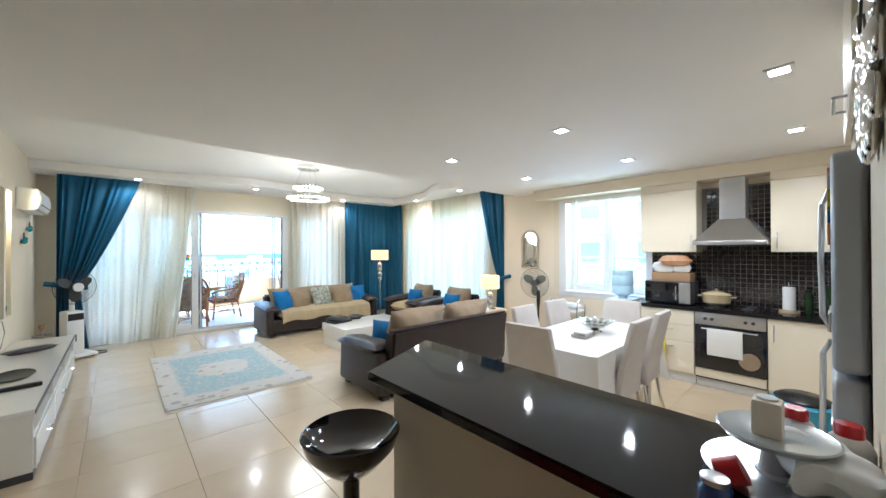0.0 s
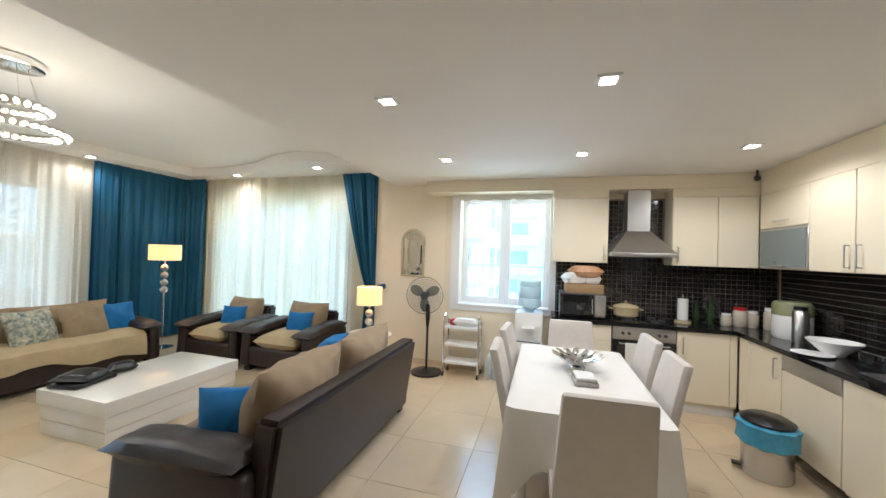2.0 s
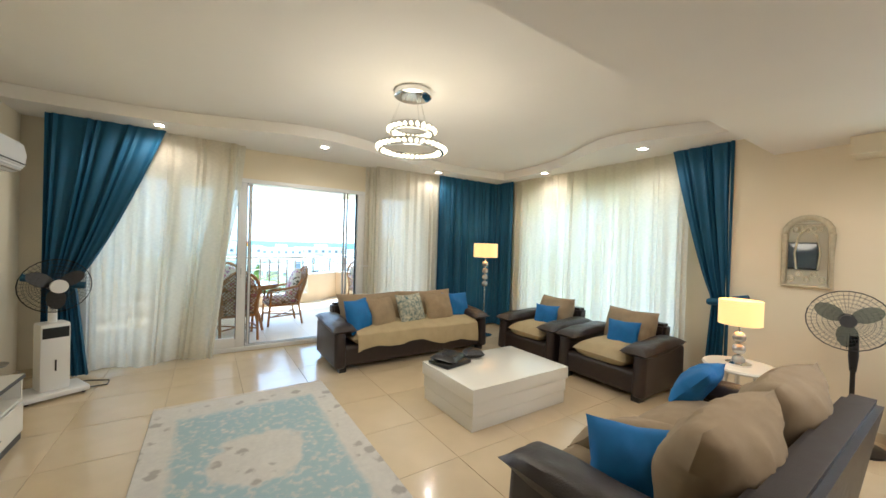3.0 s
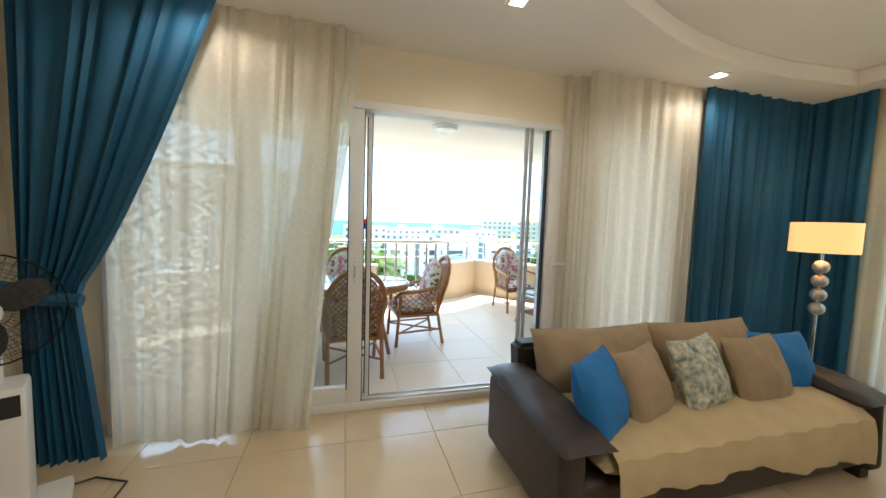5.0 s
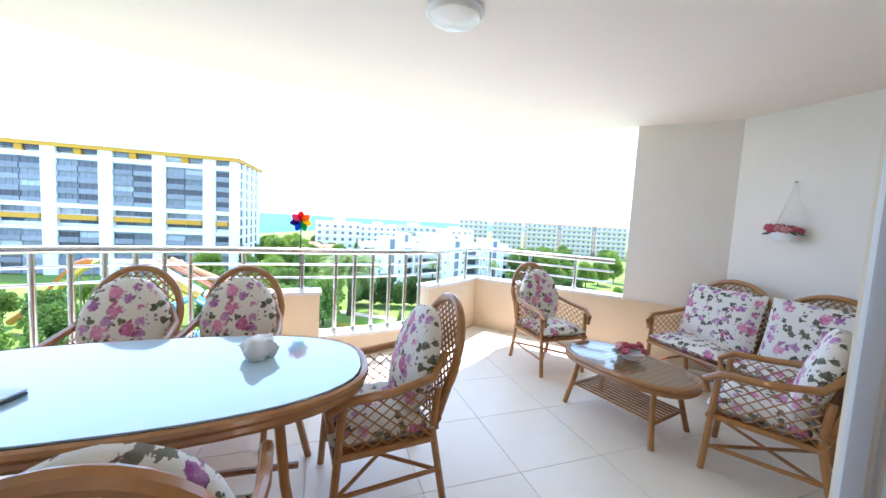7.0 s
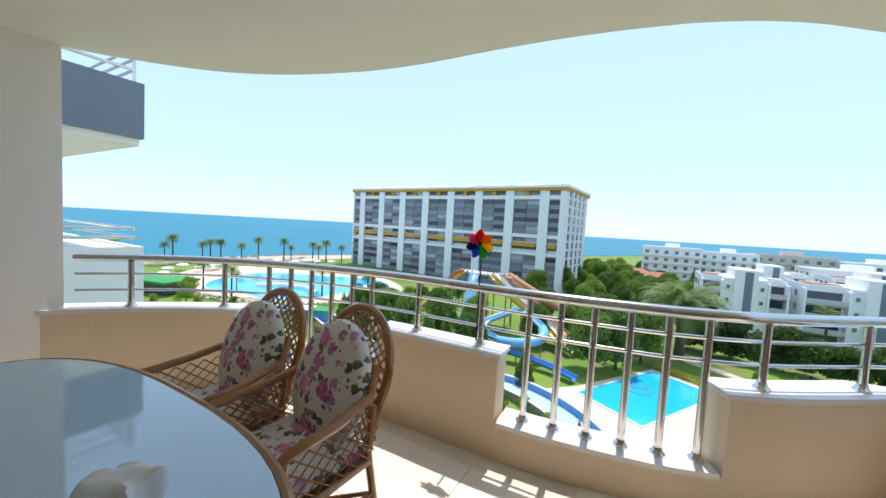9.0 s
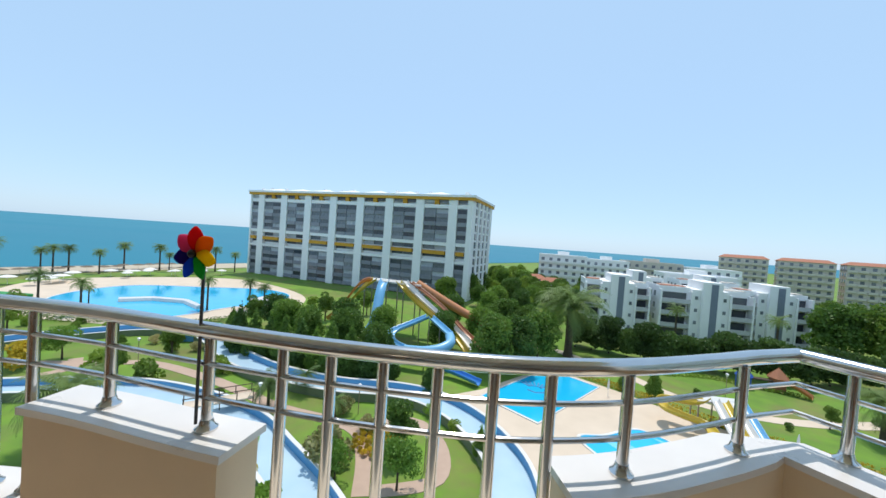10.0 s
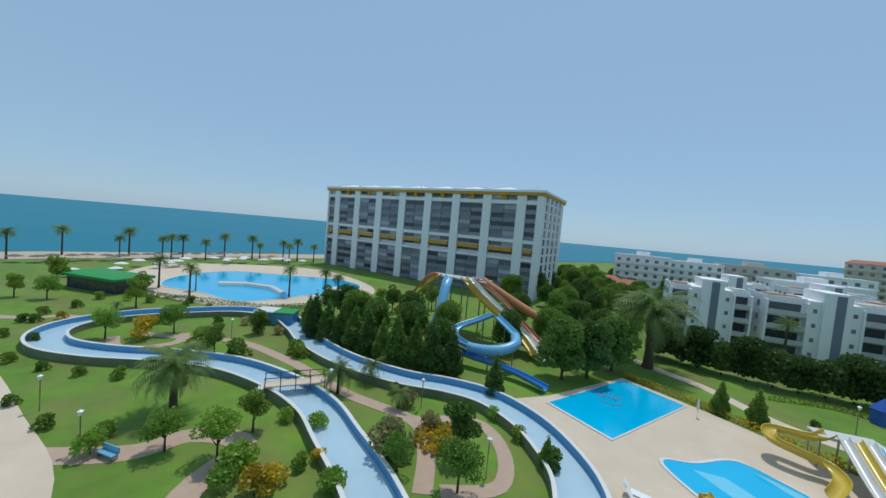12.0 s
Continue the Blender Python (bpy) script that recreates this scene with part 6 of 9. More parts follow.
# railing
rl = thing("balcony_railing", label="polished steel balcony railing with round posts", category="railing")
rp = off(line, 0.10)
cor = (4.06, 12.80)
hand = [(x, y, 1.08) for x, y in rp[1:-1]] + [(*cor, 1.08)]
part("handrail", tube(bmesh.new(), hand, 0.032, 12), M_rail, rl)
hand2 = [(*cor, 1.08), (5.24, 11.46, 1.08)]
part("handrail", tube(bmesh.new(), hand2, 0.032, 12), M_rail, rl)
for z in (0.95, 0.82):
    part("bar", tube(bmesh.new(), [(x, y, z) for x, y in rp[1:-1]] + [(*cor, z)], 0.011, 8), M_rail, rl)
    part("bar", tube(bmesh.new(), [(*cor, z), (5.24, 11.46, z)], 0.011, 8), M_rail, rl)


def rail_post(x, y, z0):
    p = part("post", cyl(bmesh.new(), (x, y, z0), (x, y, 1.055), 0.021, n=12), M_rail, rl)
    part("collar", lathe(bmesh.new(), [(0.042, 0), (0.042, 0.008), (0.028, 0.02), (0.023, 0.04)], 14, (x, y, z0)), M_rail, p)


def rail_y(x):
    return curve(x) + 0.11


for x in (-0.95, -0.45, 1.19, 1.70, 3.24, 3.75):
    rail_post(x, rail_y(x), HIGH + 0.03)
for i in range(6):
    x = -0.12 + 0.18 * i
    rail_post(x, rail_y(x), LOW + 0.03)
for i in range(6):
    x = 2.02 + 0.19 * i
    rail_post(x, rail_y(x), LOW + 0.03)
for k in (0.1, 0.42, 0.75):
    rail_post(cor[0] + (5.24 - cor[0]) * k, cor[1] + (11.46 - cor[1]) * k, HIGH + 0.03)

# floral cushion cloth
def floral():
    m = mat("floral_cushion_cloth", (0.74, 0.7, 0.63), (0.7, 0.66, 0.58), 6, 0.85, bump=0.25, bscale=300)
    n, l = m.node_tree.nodes, m.node_tree.links
    p = n["Principled BSDF"]
    sock = p.inputs["Base Color"].links[0].from_socket
    tc = n.new("ShaderNodeTexCoord")
    no = n.new("ShaderNodeTexNoise")
    no.inputs["Scale"].default_value, no.inputs["Detail"].default_value = 42, 4
    l.new(tc.outputs["Object"], no.inputs["Vector"])
    wob = n.new("ShaderNodeMix")
    wob.data_type = "VECTOR"
    wob.inputs[0].default_value = 0.06
    l.new(tc.outputs["Object"], wob.inputs[4])
    l.new(no.outputs["Color"], wob.inputs[5])
    for sc, r0, r1, cols in ((19, 0.44, 0.38, ((0.06, 0.06, 0.035), (0.2, 0.18, 0.12))), (11.5, 0.36, 0.31, ((0.26, 0.07, 0.24), (0.66, 0.42, 0.58))), (8.2, 0.36, 0.3, ((0.36, 0.04, 0.16), (0.82, 0.42, 0.55)))):
        vo = n.new("ShaderNodeTexVoronoi")
        vo.inputs["Scale"].default_value = sc
        l.new(wob.outputs[1], vo.inputs["Vector"])
        mr = n.new("ShaderNodeMapRange")
        mr.inputs["From Min"].default_value, mr.inputs["From Max"].default_value = r0, r1
        rag = n.new("ShaderNodeMath")                 # ragged petal and leaf edges
        rag.operation, rag.inputs[1].default_value = "MULTIPLY_ADD", 0.55
        sh = n.new("ShaderNodeMath")
        sh.inputs[1].default_value = -0.275
        l.new(vo.outputs["Distance"], sh.inputs[0])
        l.new(no.outputs["Fac"], rag.inputs[0])
        l.new(sh.outputs[0], rag.inputs[2])
        l.new(rag.outputs[0], mr.inputs["Value"])
        sep = n.new("ShaderNodeSeparateColor")
        l.new(vo.outputs["Color"], sep.inputs[0])
        cut = n.new("ShaderNodeMath")
        cut.operation, cut.inputs[1].default_value = "GREATER_THAN", 0.3
        l.new(sep.outputs[0], cut.inputs[0])
        fac = n.new("ShaderNodeMath")
        fac.operation = "MULTIPLY"
        l.new(mr.outputs[0], fac.inputs[0])
        l.new(cut.outputs[0], fac.inputs[1])
        cm = n.new("ShaderNodeMix")
        cm.data_type = "RGBA"
        petal = n.new("ShaderNodeMath")
        petal.operation, petal.inputs[1].default_value = "MULTIPLY_ADD", 1.5
        l.new(no.outputs["Fac"], petal.inputs[0])
        pet = n.new("ShaderNodeMath")
        pet.operation, pet.inputs[1].default_value = "MULTIPLY_ADD", 0.5
        l.new(sep.outputs[1], pet.inputs[0])
        pet.inputs[2].default_value = -0.55
        l.new(pet.outputs[0], petal.inputs[2])
        l.new(petal.outputs[0], cm.inputs[0])
        cm.inputs[6].default_value, cm.inputs[7].default_value = (*cols[0], 1), (*cols[1], 1)
        mx = n.new("ShaderNodeMix")
        mx.data_type = "RGBA"
        l.new(fac.outputs[0], mx.inputs[0])
        l.new(sock, mx.inputs[6])
        l.new(cm.outputs[2], mx.inputs[7])
        sock = mx.outputs[2]
    l.new(sock, p.inputs["Base Color"])
    return m


M_floral = floral()


def lattice(bm, corner, u, v, nu, nv, r=0.004):
    """Crossed canes over the parallelogram corner + u + v."""
    c, u, v = Vector(corner), Vector(u), Vector(v)
    k = nu + nv
    for s in (1, -1):
        for i in range(1, k):
            t0, t1 = max(0, i - nv) / nu, min(i, nu) / nu
            p0 = (t1, (i - t1 * nu) / nv)
            p1 = (t0, (i - t0 * nu) / nv)
            if s < 0:
                p0, p1 = (1 - p0[0], p0[1]), (1 - p1[0], p1[1])
            tube(bm, [c + u * p0[0] + v * p0[1], c + u * p1[0] + v * p1[1]], r, 4)
    return bm


def cane_seat(w, label, group, name="rattan_chair", backs=1, category="chair"):
    """Cane armchair or settee; front along -Y."""
    t = thing(name, label=label, category=category, group=group)
    h = w / 2
    for s in (-1, 1):
        part("leg", tube(bmesh.new(), [(s * (h - 0.02), -0.27, 0), (s * (h - 0.01), -0.25, 0.3), (s * h, -0.23, 0.6)], 0.019, 8), M_cane, t)
        part("leg", tube(bmesh.new(), [(s * (h - 0.03), 0.30, 0), (s * (h - 0.03), 0.22, 0.4), (s * (h - 0.03), 0.24, 0.62)], 0.019, 8), M_cane, t)
        a = part("armrest", tube(bmesh.new(), [(s * (h - 0.01), -0.28, 0.50), (s * h, -0.29, 0.58), (s * (h + 0.01), -0.22, 0.63), (s * (h + 0.01), 0.0, 0.645), (s * (h - 0.01), 0.2, 0.68), (s * (h - 0.07), 0.29, 0.78)], 0.022, 8), M_cane, t)
        bm = lattice(bmesh.new(), (s * (h - 0.01), -0.23, 0.38), (0, 0.44, 0.0), (0, 0.0, 0.24), 6, 4)
        part("side_lattice", bm, M_cane, a)
        part("stretcher", tube(bmesh.new(), [(s * (h - 0.02), -0.26, 0.16), (s * (h - 0.03), 0.27, 0.18)], 0.012), M_cane, t)
    part("seat_frame", tube(bmesh.new(), [(-h, -0.26, 0.36), (h, -0.26, 0.36), (h - 0.02, 0.22, 0.36), (-h + 0.02, 0.22, 0.36)], 0.018, 8, True), M_cane, t)
    bm = bmesh.new()
    tube(bm, [(-h + 0.02, -0.26, 0.15), (h - 0.03, 0.27, 0.17)], 0.011)
    tube(bm, [(h - 0.02, -0.26, 0.15), (-h + 0.03, 0.27, 0.17)], 0.011)
    part("stretcher", bm, M_cane, t)
    part("seat_base", B(-h + 0.02, h - 0.02, -0.25, 0.21, 0.35, 0.368), M_cane, t)
    for b in range(backs):
        cx = (b - (backs - 1) / 2) * w / backs
        hw = w / backs / 2 * (0.92 if backs == 1 else 0.98)
        pts = []
        for i in range(25):
            a = math.pi * (-0.12 + 1.24 * i / 24)
            z = 0.72 + 0.30 * math.sin(a)
            pts.append((cx + hw * math.cos(a), 0.24 + (z - 0.4) * 0.26, z))
        pts = [(cx + hw * 0.86, 0.22, 0.36)] + pts + [(cx - hw * 0.86, 0.22, 0.36)]
        bk = part("back_hoop", tube(bmesh.new(), pts, 0.024, 8), M_cane, t)
        bm = bmesh.new()
        k = 14
        for s in (1, -1):
            for i in range(-k, k + 1):
                seg_pts = []
                for q in range(13):
                    x = hw * (-1 + q / 6)
                    z = 0.70 + s * x * 1.0 + i * 0.05
                    a = min(1, abs(x / hw))
                    if 0.38 < z < 0.72 + 0.30 * math.sqrt(1 - a * a):
                        seg_pts.append((cx + x, 0.245 + (z - 0.4) * 0.26, z))
                if len(seg_pts) > 1:
                    tube(bm, seg_pts, 0.006, 4)
        part("back_lattice", bm, M_cane, bk)
        m = pose(cx, 0.185, 0.68, 90 - 15, 0, 0)
        bm = pillow(bmesh.new(), m, hw * 1.95, 0.58, 0.15, 12, 12, 0.03)
        if backs == 1:
            bm.free()
            bm = ball(bmesh.new(), (0, 0, 0), 1.0, u=24, v=16)
            for v in bm.verts:
                k = abs(v.co.z)
                v.co = Vector((v.co.x * hw * 0.97, v.co.y * 0.31, math.copysign(k ** 0.6, v.co.z) * 0.075))
            bmesh.ops.transform(bm, matrix=m, verts=bm.verts)
        part("back_cushion", bm, M_floral, t, "floral back cushion")
    for b in range(backs):
        cx = (b - (backs - 1) / 2) * w / backs
        part("seat_cushion", pillow(bmesh.new(), pose(cx, -0.03, 0.42), w / backs * 0.97, 0.50, 0.13, 12, 12, 0.03), M_floral, t, "floral seat cushion")
    return t


ch = cane_seat(0.54, "honey rattan armchair with floral cushions", "rattan chairs")
spots = [(2.17, 9.97, -90 + 4), (0.70, 10.68, 0), (1.32, 10.70, -4), (1.42, 9.2, 184), (0.7, 9.18, 178), (4.15, 11.2, 2), (4.48, 9.42, 205)]
ch.matrix_world = pose(spots[0][0], spots[0][1], 0, 0, 0, spots[0][2])
for x, y, a in spots[1:]:
    copy_thing(ch, pose(x, y, 0, 0, 0, a))
st = cane_seat(1.42, "two-seat rattan settee with floral cushions against the wall", "rattan chairs", "rattan_settee", 2, "settee")
st.matrix_world = pose(5.28, 10.02, 0, 0, 0, -90)

# dining table with oval glass top
M_tglass = mat("pale_tinted_table_glass", (0.45, 0.6, 0.68), (0.4, 0.55, 0.62), 3, 0.05, coat=1.0, rvar=0.01)


def oval(a, b, n=48, p=2.6):
    out = []
    for i in range(n):
        t = 2 * math.pi * i / n
        c, s = math.cos(t), math.sin(t)
        out.append((a * math.copysign(abs(c) ** (2 / p), c), b * math.copysign(abs(s) ** (2 / p), s)))
    return out


def cane_table(name, x, y, rz, a, b, h, label, shelf):
    t = thing(name, x, y, 0, rz, label, "table")
    part("glass_top", prism(bmesh.new(), oval(a - 0.02, b - 0.02), h - 0.008, h), M_glass if shelf else M_tglass, t, "clear glass top" if shelf else "pale glass top")
    bm = bmesh.new()
    for z, o in ((h - 0.022, 0), (h - 0.055, -0.012)):
        tube(bm, [(px * (1 + o), py * (1 + o), z) for px, py in oval(a, b)], 0.02, 8, True)
    part("rim", bm, M_cane, t)
    bm = bmesh.new()
    for i in range(int(a * 80)):
        xx = -a + 0.03 + i * 0.025
        if xx < a - 0.03:
            yy = b * (1 - abs(xx / a) ** 2.6) ** (1 / 2.6)
            box(bm, xx - 0.0115, xx + 0.0115, -yy, yy, h - 0.03 + 0.002 * (i % 2), h - 0.022 + 0.002 * (i % 2))
    tagged(part("woven_top", bm, M_cane, t), kind="stuff")
    for sx in (-1, 1):
        for sy in (-1, 1):
            part("leg", tube(bmesh.new(), [(sx * a * 0.62, sy * b * 0.55, h - 0.03), (sx * a * 0.66, sy * b * 0.66, h * 0.5), (sx * a * 0.74, sy * b * 0.82, 0)], 0.02, 8), M_cane, t)
    if shelf:
        for i in range(9):
            yy = -b * 0.6 + b * 1.2 * i / 8
            part("shelf_slat", tube(bmesh.new(), [(-a * 0.66, yy, h * 0.36), (a * 0.66, yy, h * 0.36)], 0.009, 5), M_cane, t)
        for sx in (-1, 1):
            part("shelf_rail", tube(bmesh.new(), [(sx * a * 0.68, -b * 0.68, h * 0.35), (sx * a * 0.68, b * 0.68, h * 0.35)], 0.014, 6), M_cane, t)
    else:
        for sx in (-1, 1):
            for k in range(3):
                part("apron_ring", tube(bmesh.new(), [(sx * (a * 0.45 + 0.05 * math.cos(q * 0.52)), 0.12 * math.sin(q * 0.52) + 0.0, h - 0.12 - 0.05 * k) for q in range(12)], 0.012, 6, True), M_cane, t)
            part("stretcher", tube(bmesh.new(), [(sx * a * 0.7, 0, h * 0.3), (0, 0, h * 0.34)], 0.016, 6), M_cane, t)


cane_table("rattan_dining_table", 1.08, 9.90, 0, 0.99, 0.48, 0.74, "oval rattan dining table with pale glass top", False)
cane_table("rattan_coffee_table", 4.14, 10.17, 102, 0.48, 0.3, 0.45, "oval rattan coffee table with glass top and slatted shelf", True)
t = thing("balcony_lamp", 2.53, 10.10, 2.64, label="round white balcony ceiling lamp", category="ceiling lamp")
part("rim", lathe(bmesh.new(), [(0.0, -0.001), (0.16, -0.001), (0.165, -0.02), (0.155, -0.03), (0, -0.03)], 32), M_pvc, t)
part("diffuser", lathe(bmesh.new(), [(0.15, -0.03), (0.14, -0.05), (0.1, -0.065), (0, -0.075)], 32), M_white, t)

# toy windmill on the rail
t = thing("toy_windmill", 1.68, 11.80, 1.0, label="toy windmill with rainbow petals on the rail", category="toy windmill")
part("stick", cyl(bmesh.new(), (0, 0.04, -0.28), (0, 0.04, 0.37), 0.006, n=8), M_dkgrey, t)
for i, c in enumerate(((0.7, 0.02, 0.02), (0.75, 0.2, 0.01), (0.8, 0.55, 0.01), (0.03, 0.4, 0.06), (0.02, 0.12, 0.6), (0.04, 0.02, 0.2), (0.75, 0.08, 0.22))):
    a = 2 * math.pi * i / 7
    bm = ball(bmesh.new(), (0, 0, 0), 0.046, 0.7, 0.25, 1.0, 12, 10)
    for v in bm.verts:
        v.co.x *= 1 - max(0.0, v.co.z / 0.046) ** 2 * 0.5
        v.co.y += 0.9 * v.co.x * (0.4 + 5 * v.co.z) * 0.4
    ob = part("petal", bm, sheer("petal_%d" % i, c, 0.03, 0.01), t)
    ob.matrix_basis = pose(0, 0, 0.375, 0, 0, 0) @ Euler((0, a, 0)).to_matrix().to_4x4() @ Matrix.Translation((0, 0, 0.056))
part("hub", ball(bmesh.new(), (0, -0.01, 0.375), 0.016), M_black, t)

# ---- small things on the balcony ----
M_rose = mat("pink_cloth_rose", (0.5, 0.1, 0.13), (0.35, 0.05, 0.08), 25, 0.8)
M_roseg = mat("green_cloth_leaf", (0.06, 0.12, 0.05), rough=0.8)


def posy(x, y, z, r, n, label, name="flower_bowl", basket=True):
    rng = random.Random(n)
    t = thing(name, x, y, z, label=label, category="flowers")
    if basket:
        part("bowl", lathe(bmesh.new(), [(r * 0.5, 0), (r * 0.9, 0.05), (r * 0.92, 0.055), (0, 0.03)], 18), M_pvc, t)
    for i in range(n):
        a, q = rng.uniform(0, 6.28), r * math.sqrt(rng.uniform(0, 1))
        bm = bmesh.new()
        for k in range(3):
            lathe(bm, [(0.006, 0), (0.03 - 0.007 * k, 0.012 + 0.004 * k), (0.034 - 0.009 * k, 0.03), (0.02 - 0.005 * k, 0.035 + 0.003 * k)], 7, (0, 0, 0.002 * k))
        part("flower", bm, M_rose if i % 4 else M_floralpink, t, m=pose(q * math.cos(a), q * math.sin(a), 0.05 + 0.03 * rng.uniform(0, 1), rng.uniform(-40, 40), rng.uniform(-40, 40), 0))
    for i in range(n):
        a = rng.uniform(0, 6.28)
        part("leaf", ball(bmesh.new(), (0, 0, 0), 0.03, 1.2, 0.6, 0.15, 8, 5), M_roseg, t, m=pose(r * math.cos(a), r * math.sin(a), 0.05, rng.uniform(-30, 30), 20, math.degrees(a)))
    return t


M_floralpink = mat("pale_pink_cloth_rose", (0.6, 0.28, 0.28), (0.5, 0.2, 0.2), 25, 0.8)
posy(4.2, 10.2, 0.451, 0.11, 12, "bowl of pink cloth roses on the coffee table")
t = posy(5.76, 10.1, 1.45, 0.10, 14, "hanging basket of pink roses on the wall", "hanging_basket")
t.scale = (0.75, 1.25, 1.25)
part("cord", tube(bmesh.new(), [(0.08, -0.09, 0.08), (0.1, 0, 0.42), (0.08, 0.09, 0.08)], 0.004, 5), M_pvc, t)
part("hook", cyl(bmesh.new(), (0.06, 0, 0.42), (0.14, 0, 0.42), 0.006, n=6), M_pvc, t)
t = thing("laptop", 0.62, 9.72, 0.741, -18, "thin black folder-like laptop lying on the table", "laptop")
part("base", B(-0.2, 0.2, -0.14, 0.14, 0, 0.012, 0.004), M_black, t)
part("screen_lid", B(-0.2, 0.2, -0.14, 0.14, 0.014, 0.024, 0.004), M_fridge, t)
t = thing("glass_dish", 1.58, 10.0, 0.741, 30, "small glass dish holding a crumpled white napkin", "dish")
part("dish", lathe(bmesh.new(), [(0.05, 0), (0.07, 0.03), (0.068, 0.031), (0.045, 0.006), (0, 0.005)], 20), M_smoke, t)
bm = pillow(bmesh.new(), pose(0, 0, 0.05), 0.16, 0.13, 0.1, 12, 12, 0.2)
for v in bm.verts:
    v.co += Vector((0.012 * math.sin(50 * v.co.y), 0.012 * math.sin(47 * v.co.x), 0.03 * noise.noise(v.co * 25)))
part("napkin", bm, M_paper, t)


# ---- outdoors: land, sea, paving ----
G = -18.5
rnd = random.Random(7)
M_grass = mat("lawn_grass", (0.17, 0.31, 0.026), (0.085, 0.17, 0.016), 0.45, 0.9, bump=0.5, bscale=9, big=0.5)


def worn_lawn(m):
    """Dry, trodden patches in the grass."""
    n, l = m.node_tree.nodes, m.node_tree.links
    p = n["Principled BSDF"]
    old = p.inputs["Base Color"].links[0].from_socket
    tc, no, mr, mx = n.new("ShaderNodeTexCoord"), n.new("ShaderNodeTexNoise"), n.new("ShaderNodeMapRange"), n.new("ShaderNodeMix")
    no.inputs["Scale"].default_value, no.inputs["Detail"].default_value, no.inputs["Roughness"].default_value = 0.11, 9, 0.65
    l.new(tc.outputs["Object"], no.inputs["Vector"])
    mr.inputs["From Min"].default_value, mr.inputs["From Max"].default_value = 0.46, 0.62
    mr.inputs["To Max"].default_value = 0.6
    l.new(no.outputs["Fac"], mr.inputs["Value"])
    mx.data_type = "RGBA"
    l.new(mr.outputs[0], mx.inputs[0])
    l.new(old, mx.inputs[6])
    mx.inputs[7].default_value = (0.2, 0.155, 0.06, 1)
    l.new(mx.outputs[2], p.inputs["Base Color"])


worn_lawn(M_grass)
M_sea = mat("sea_water", (0.015, 0.2, 0.27), (0.012, 0.16, 0.24), 0.004, 0.55, bump=0.15, bscale=0.5, big=0.6)
M_sea.node_tree.nodes["Principled BSDF"].inputs["Specular IOR Level"].default_value = 0.2
M_deck = mat("beige_stone_paving", (0.68, 0.56, 0.43), (0.58, 0.47, 0.35), 0.35, 0.8)
M_path = mat("pink_paving", (0.5, 0.36, 0.27), (0.44, 0.31, 0.23), 1.2, 0.85)
M_sand = mat("beach_sand", (0.5, 0.43, 0.32), (0.44, 0.37, 0.27), 0.5, 0.9)
M_pool = mat("pool_water", (0.015, 0.48, 0.78), (0.012, 0.42, 0.72), 0.25, 0.08, bump=0.05, bscale=3)
M_pool2 = mat("shallow_pool_floor", (0.2, 0.62, 0.8), (0.17, 0.57, 0.76), 0.3, 0.1)
M_rwall = mat("blue_channel_paint", (0.1, 0.32, 0.55), (0.08, 0.27, 0.48), 0.6, 0.5)
M_rfloor = mat("pale_channel_floor", (0.46, 0.6, 0.68), (0.38, 0.54, 0.64), 0.4, 0.35)
M_rout = mat("mossy_channel_plaster", (0.2, 0.23, 0.14), (0.14, 0.17, 0.09), 0.8, 0.9)
M_roof = mat("green_canvas_roof", (0.03, 0.3, 0.07), (0.025, 0.25, 0.06), 0.5, 0.7)
M_trunk = mat("tree_bark", (0.1, 0.075, 0.05), (0.06, 0.045, 0.03), 5, 0.9, bump=0.5, bscale=20)


def leaf_mat(name, c1, c2):
    m = mat(name, c1, c2, 0.9, 0.6, big=0.6, rand=0.5)
    n, l = m.node_tree.nodes, m.node_tree.links
    p = n["Principled BSDF"]
    mx, tr = n.new("ShaderNodeMixShader"), n.new("ShaderNodeBsdfTranslucent")
    mx.inputs[0].default_value = 0.42                 # thin leaves let light through
    l.new(p.inputs["Base Color"].links[0].from_socket, tr.inputs[0])
    l.new(p.outputs[0], mx.inputs[1])
    l.new(tr.outputs[0], mx.inputs[2])
    l.new(mx.outputs[0], n["Material Output"].inputs[0])
    return m


M_leaf = leaf_mat("broad_leaf", (0.26, 0.37, 0.05), (0.1, 0.19, 0.03))
M_cyp = leaf_mat("dense_cypress_leaf", (0.2, 0.33, 0.05), (0.08, 0.16, 0.03))
M_dark = leaf_mat("dark_hedge_leaf", (0.1, 0.18, 0.036), (0.05, 0.1, 0.022))
M_lime = leaf_mat("fresh_green_leaf", (0.321, 0.505, 0.069), (0.161, 0.298, 0.046))
M_yell = leaf_mat("yellow_shrub_leaf", (0.8, 0.597, 0.046), (0.459, 0.344, 0.034))
M_dry = leaf_mat("pale_shrub_leaf", (0.574, 0.505, 0.23), (0.298, 0.298, 0.115))
M_palm = leaf_mat("palm_leaf", (0.207, 0.298, 0.081), (0.103, 0.173, 0.046))

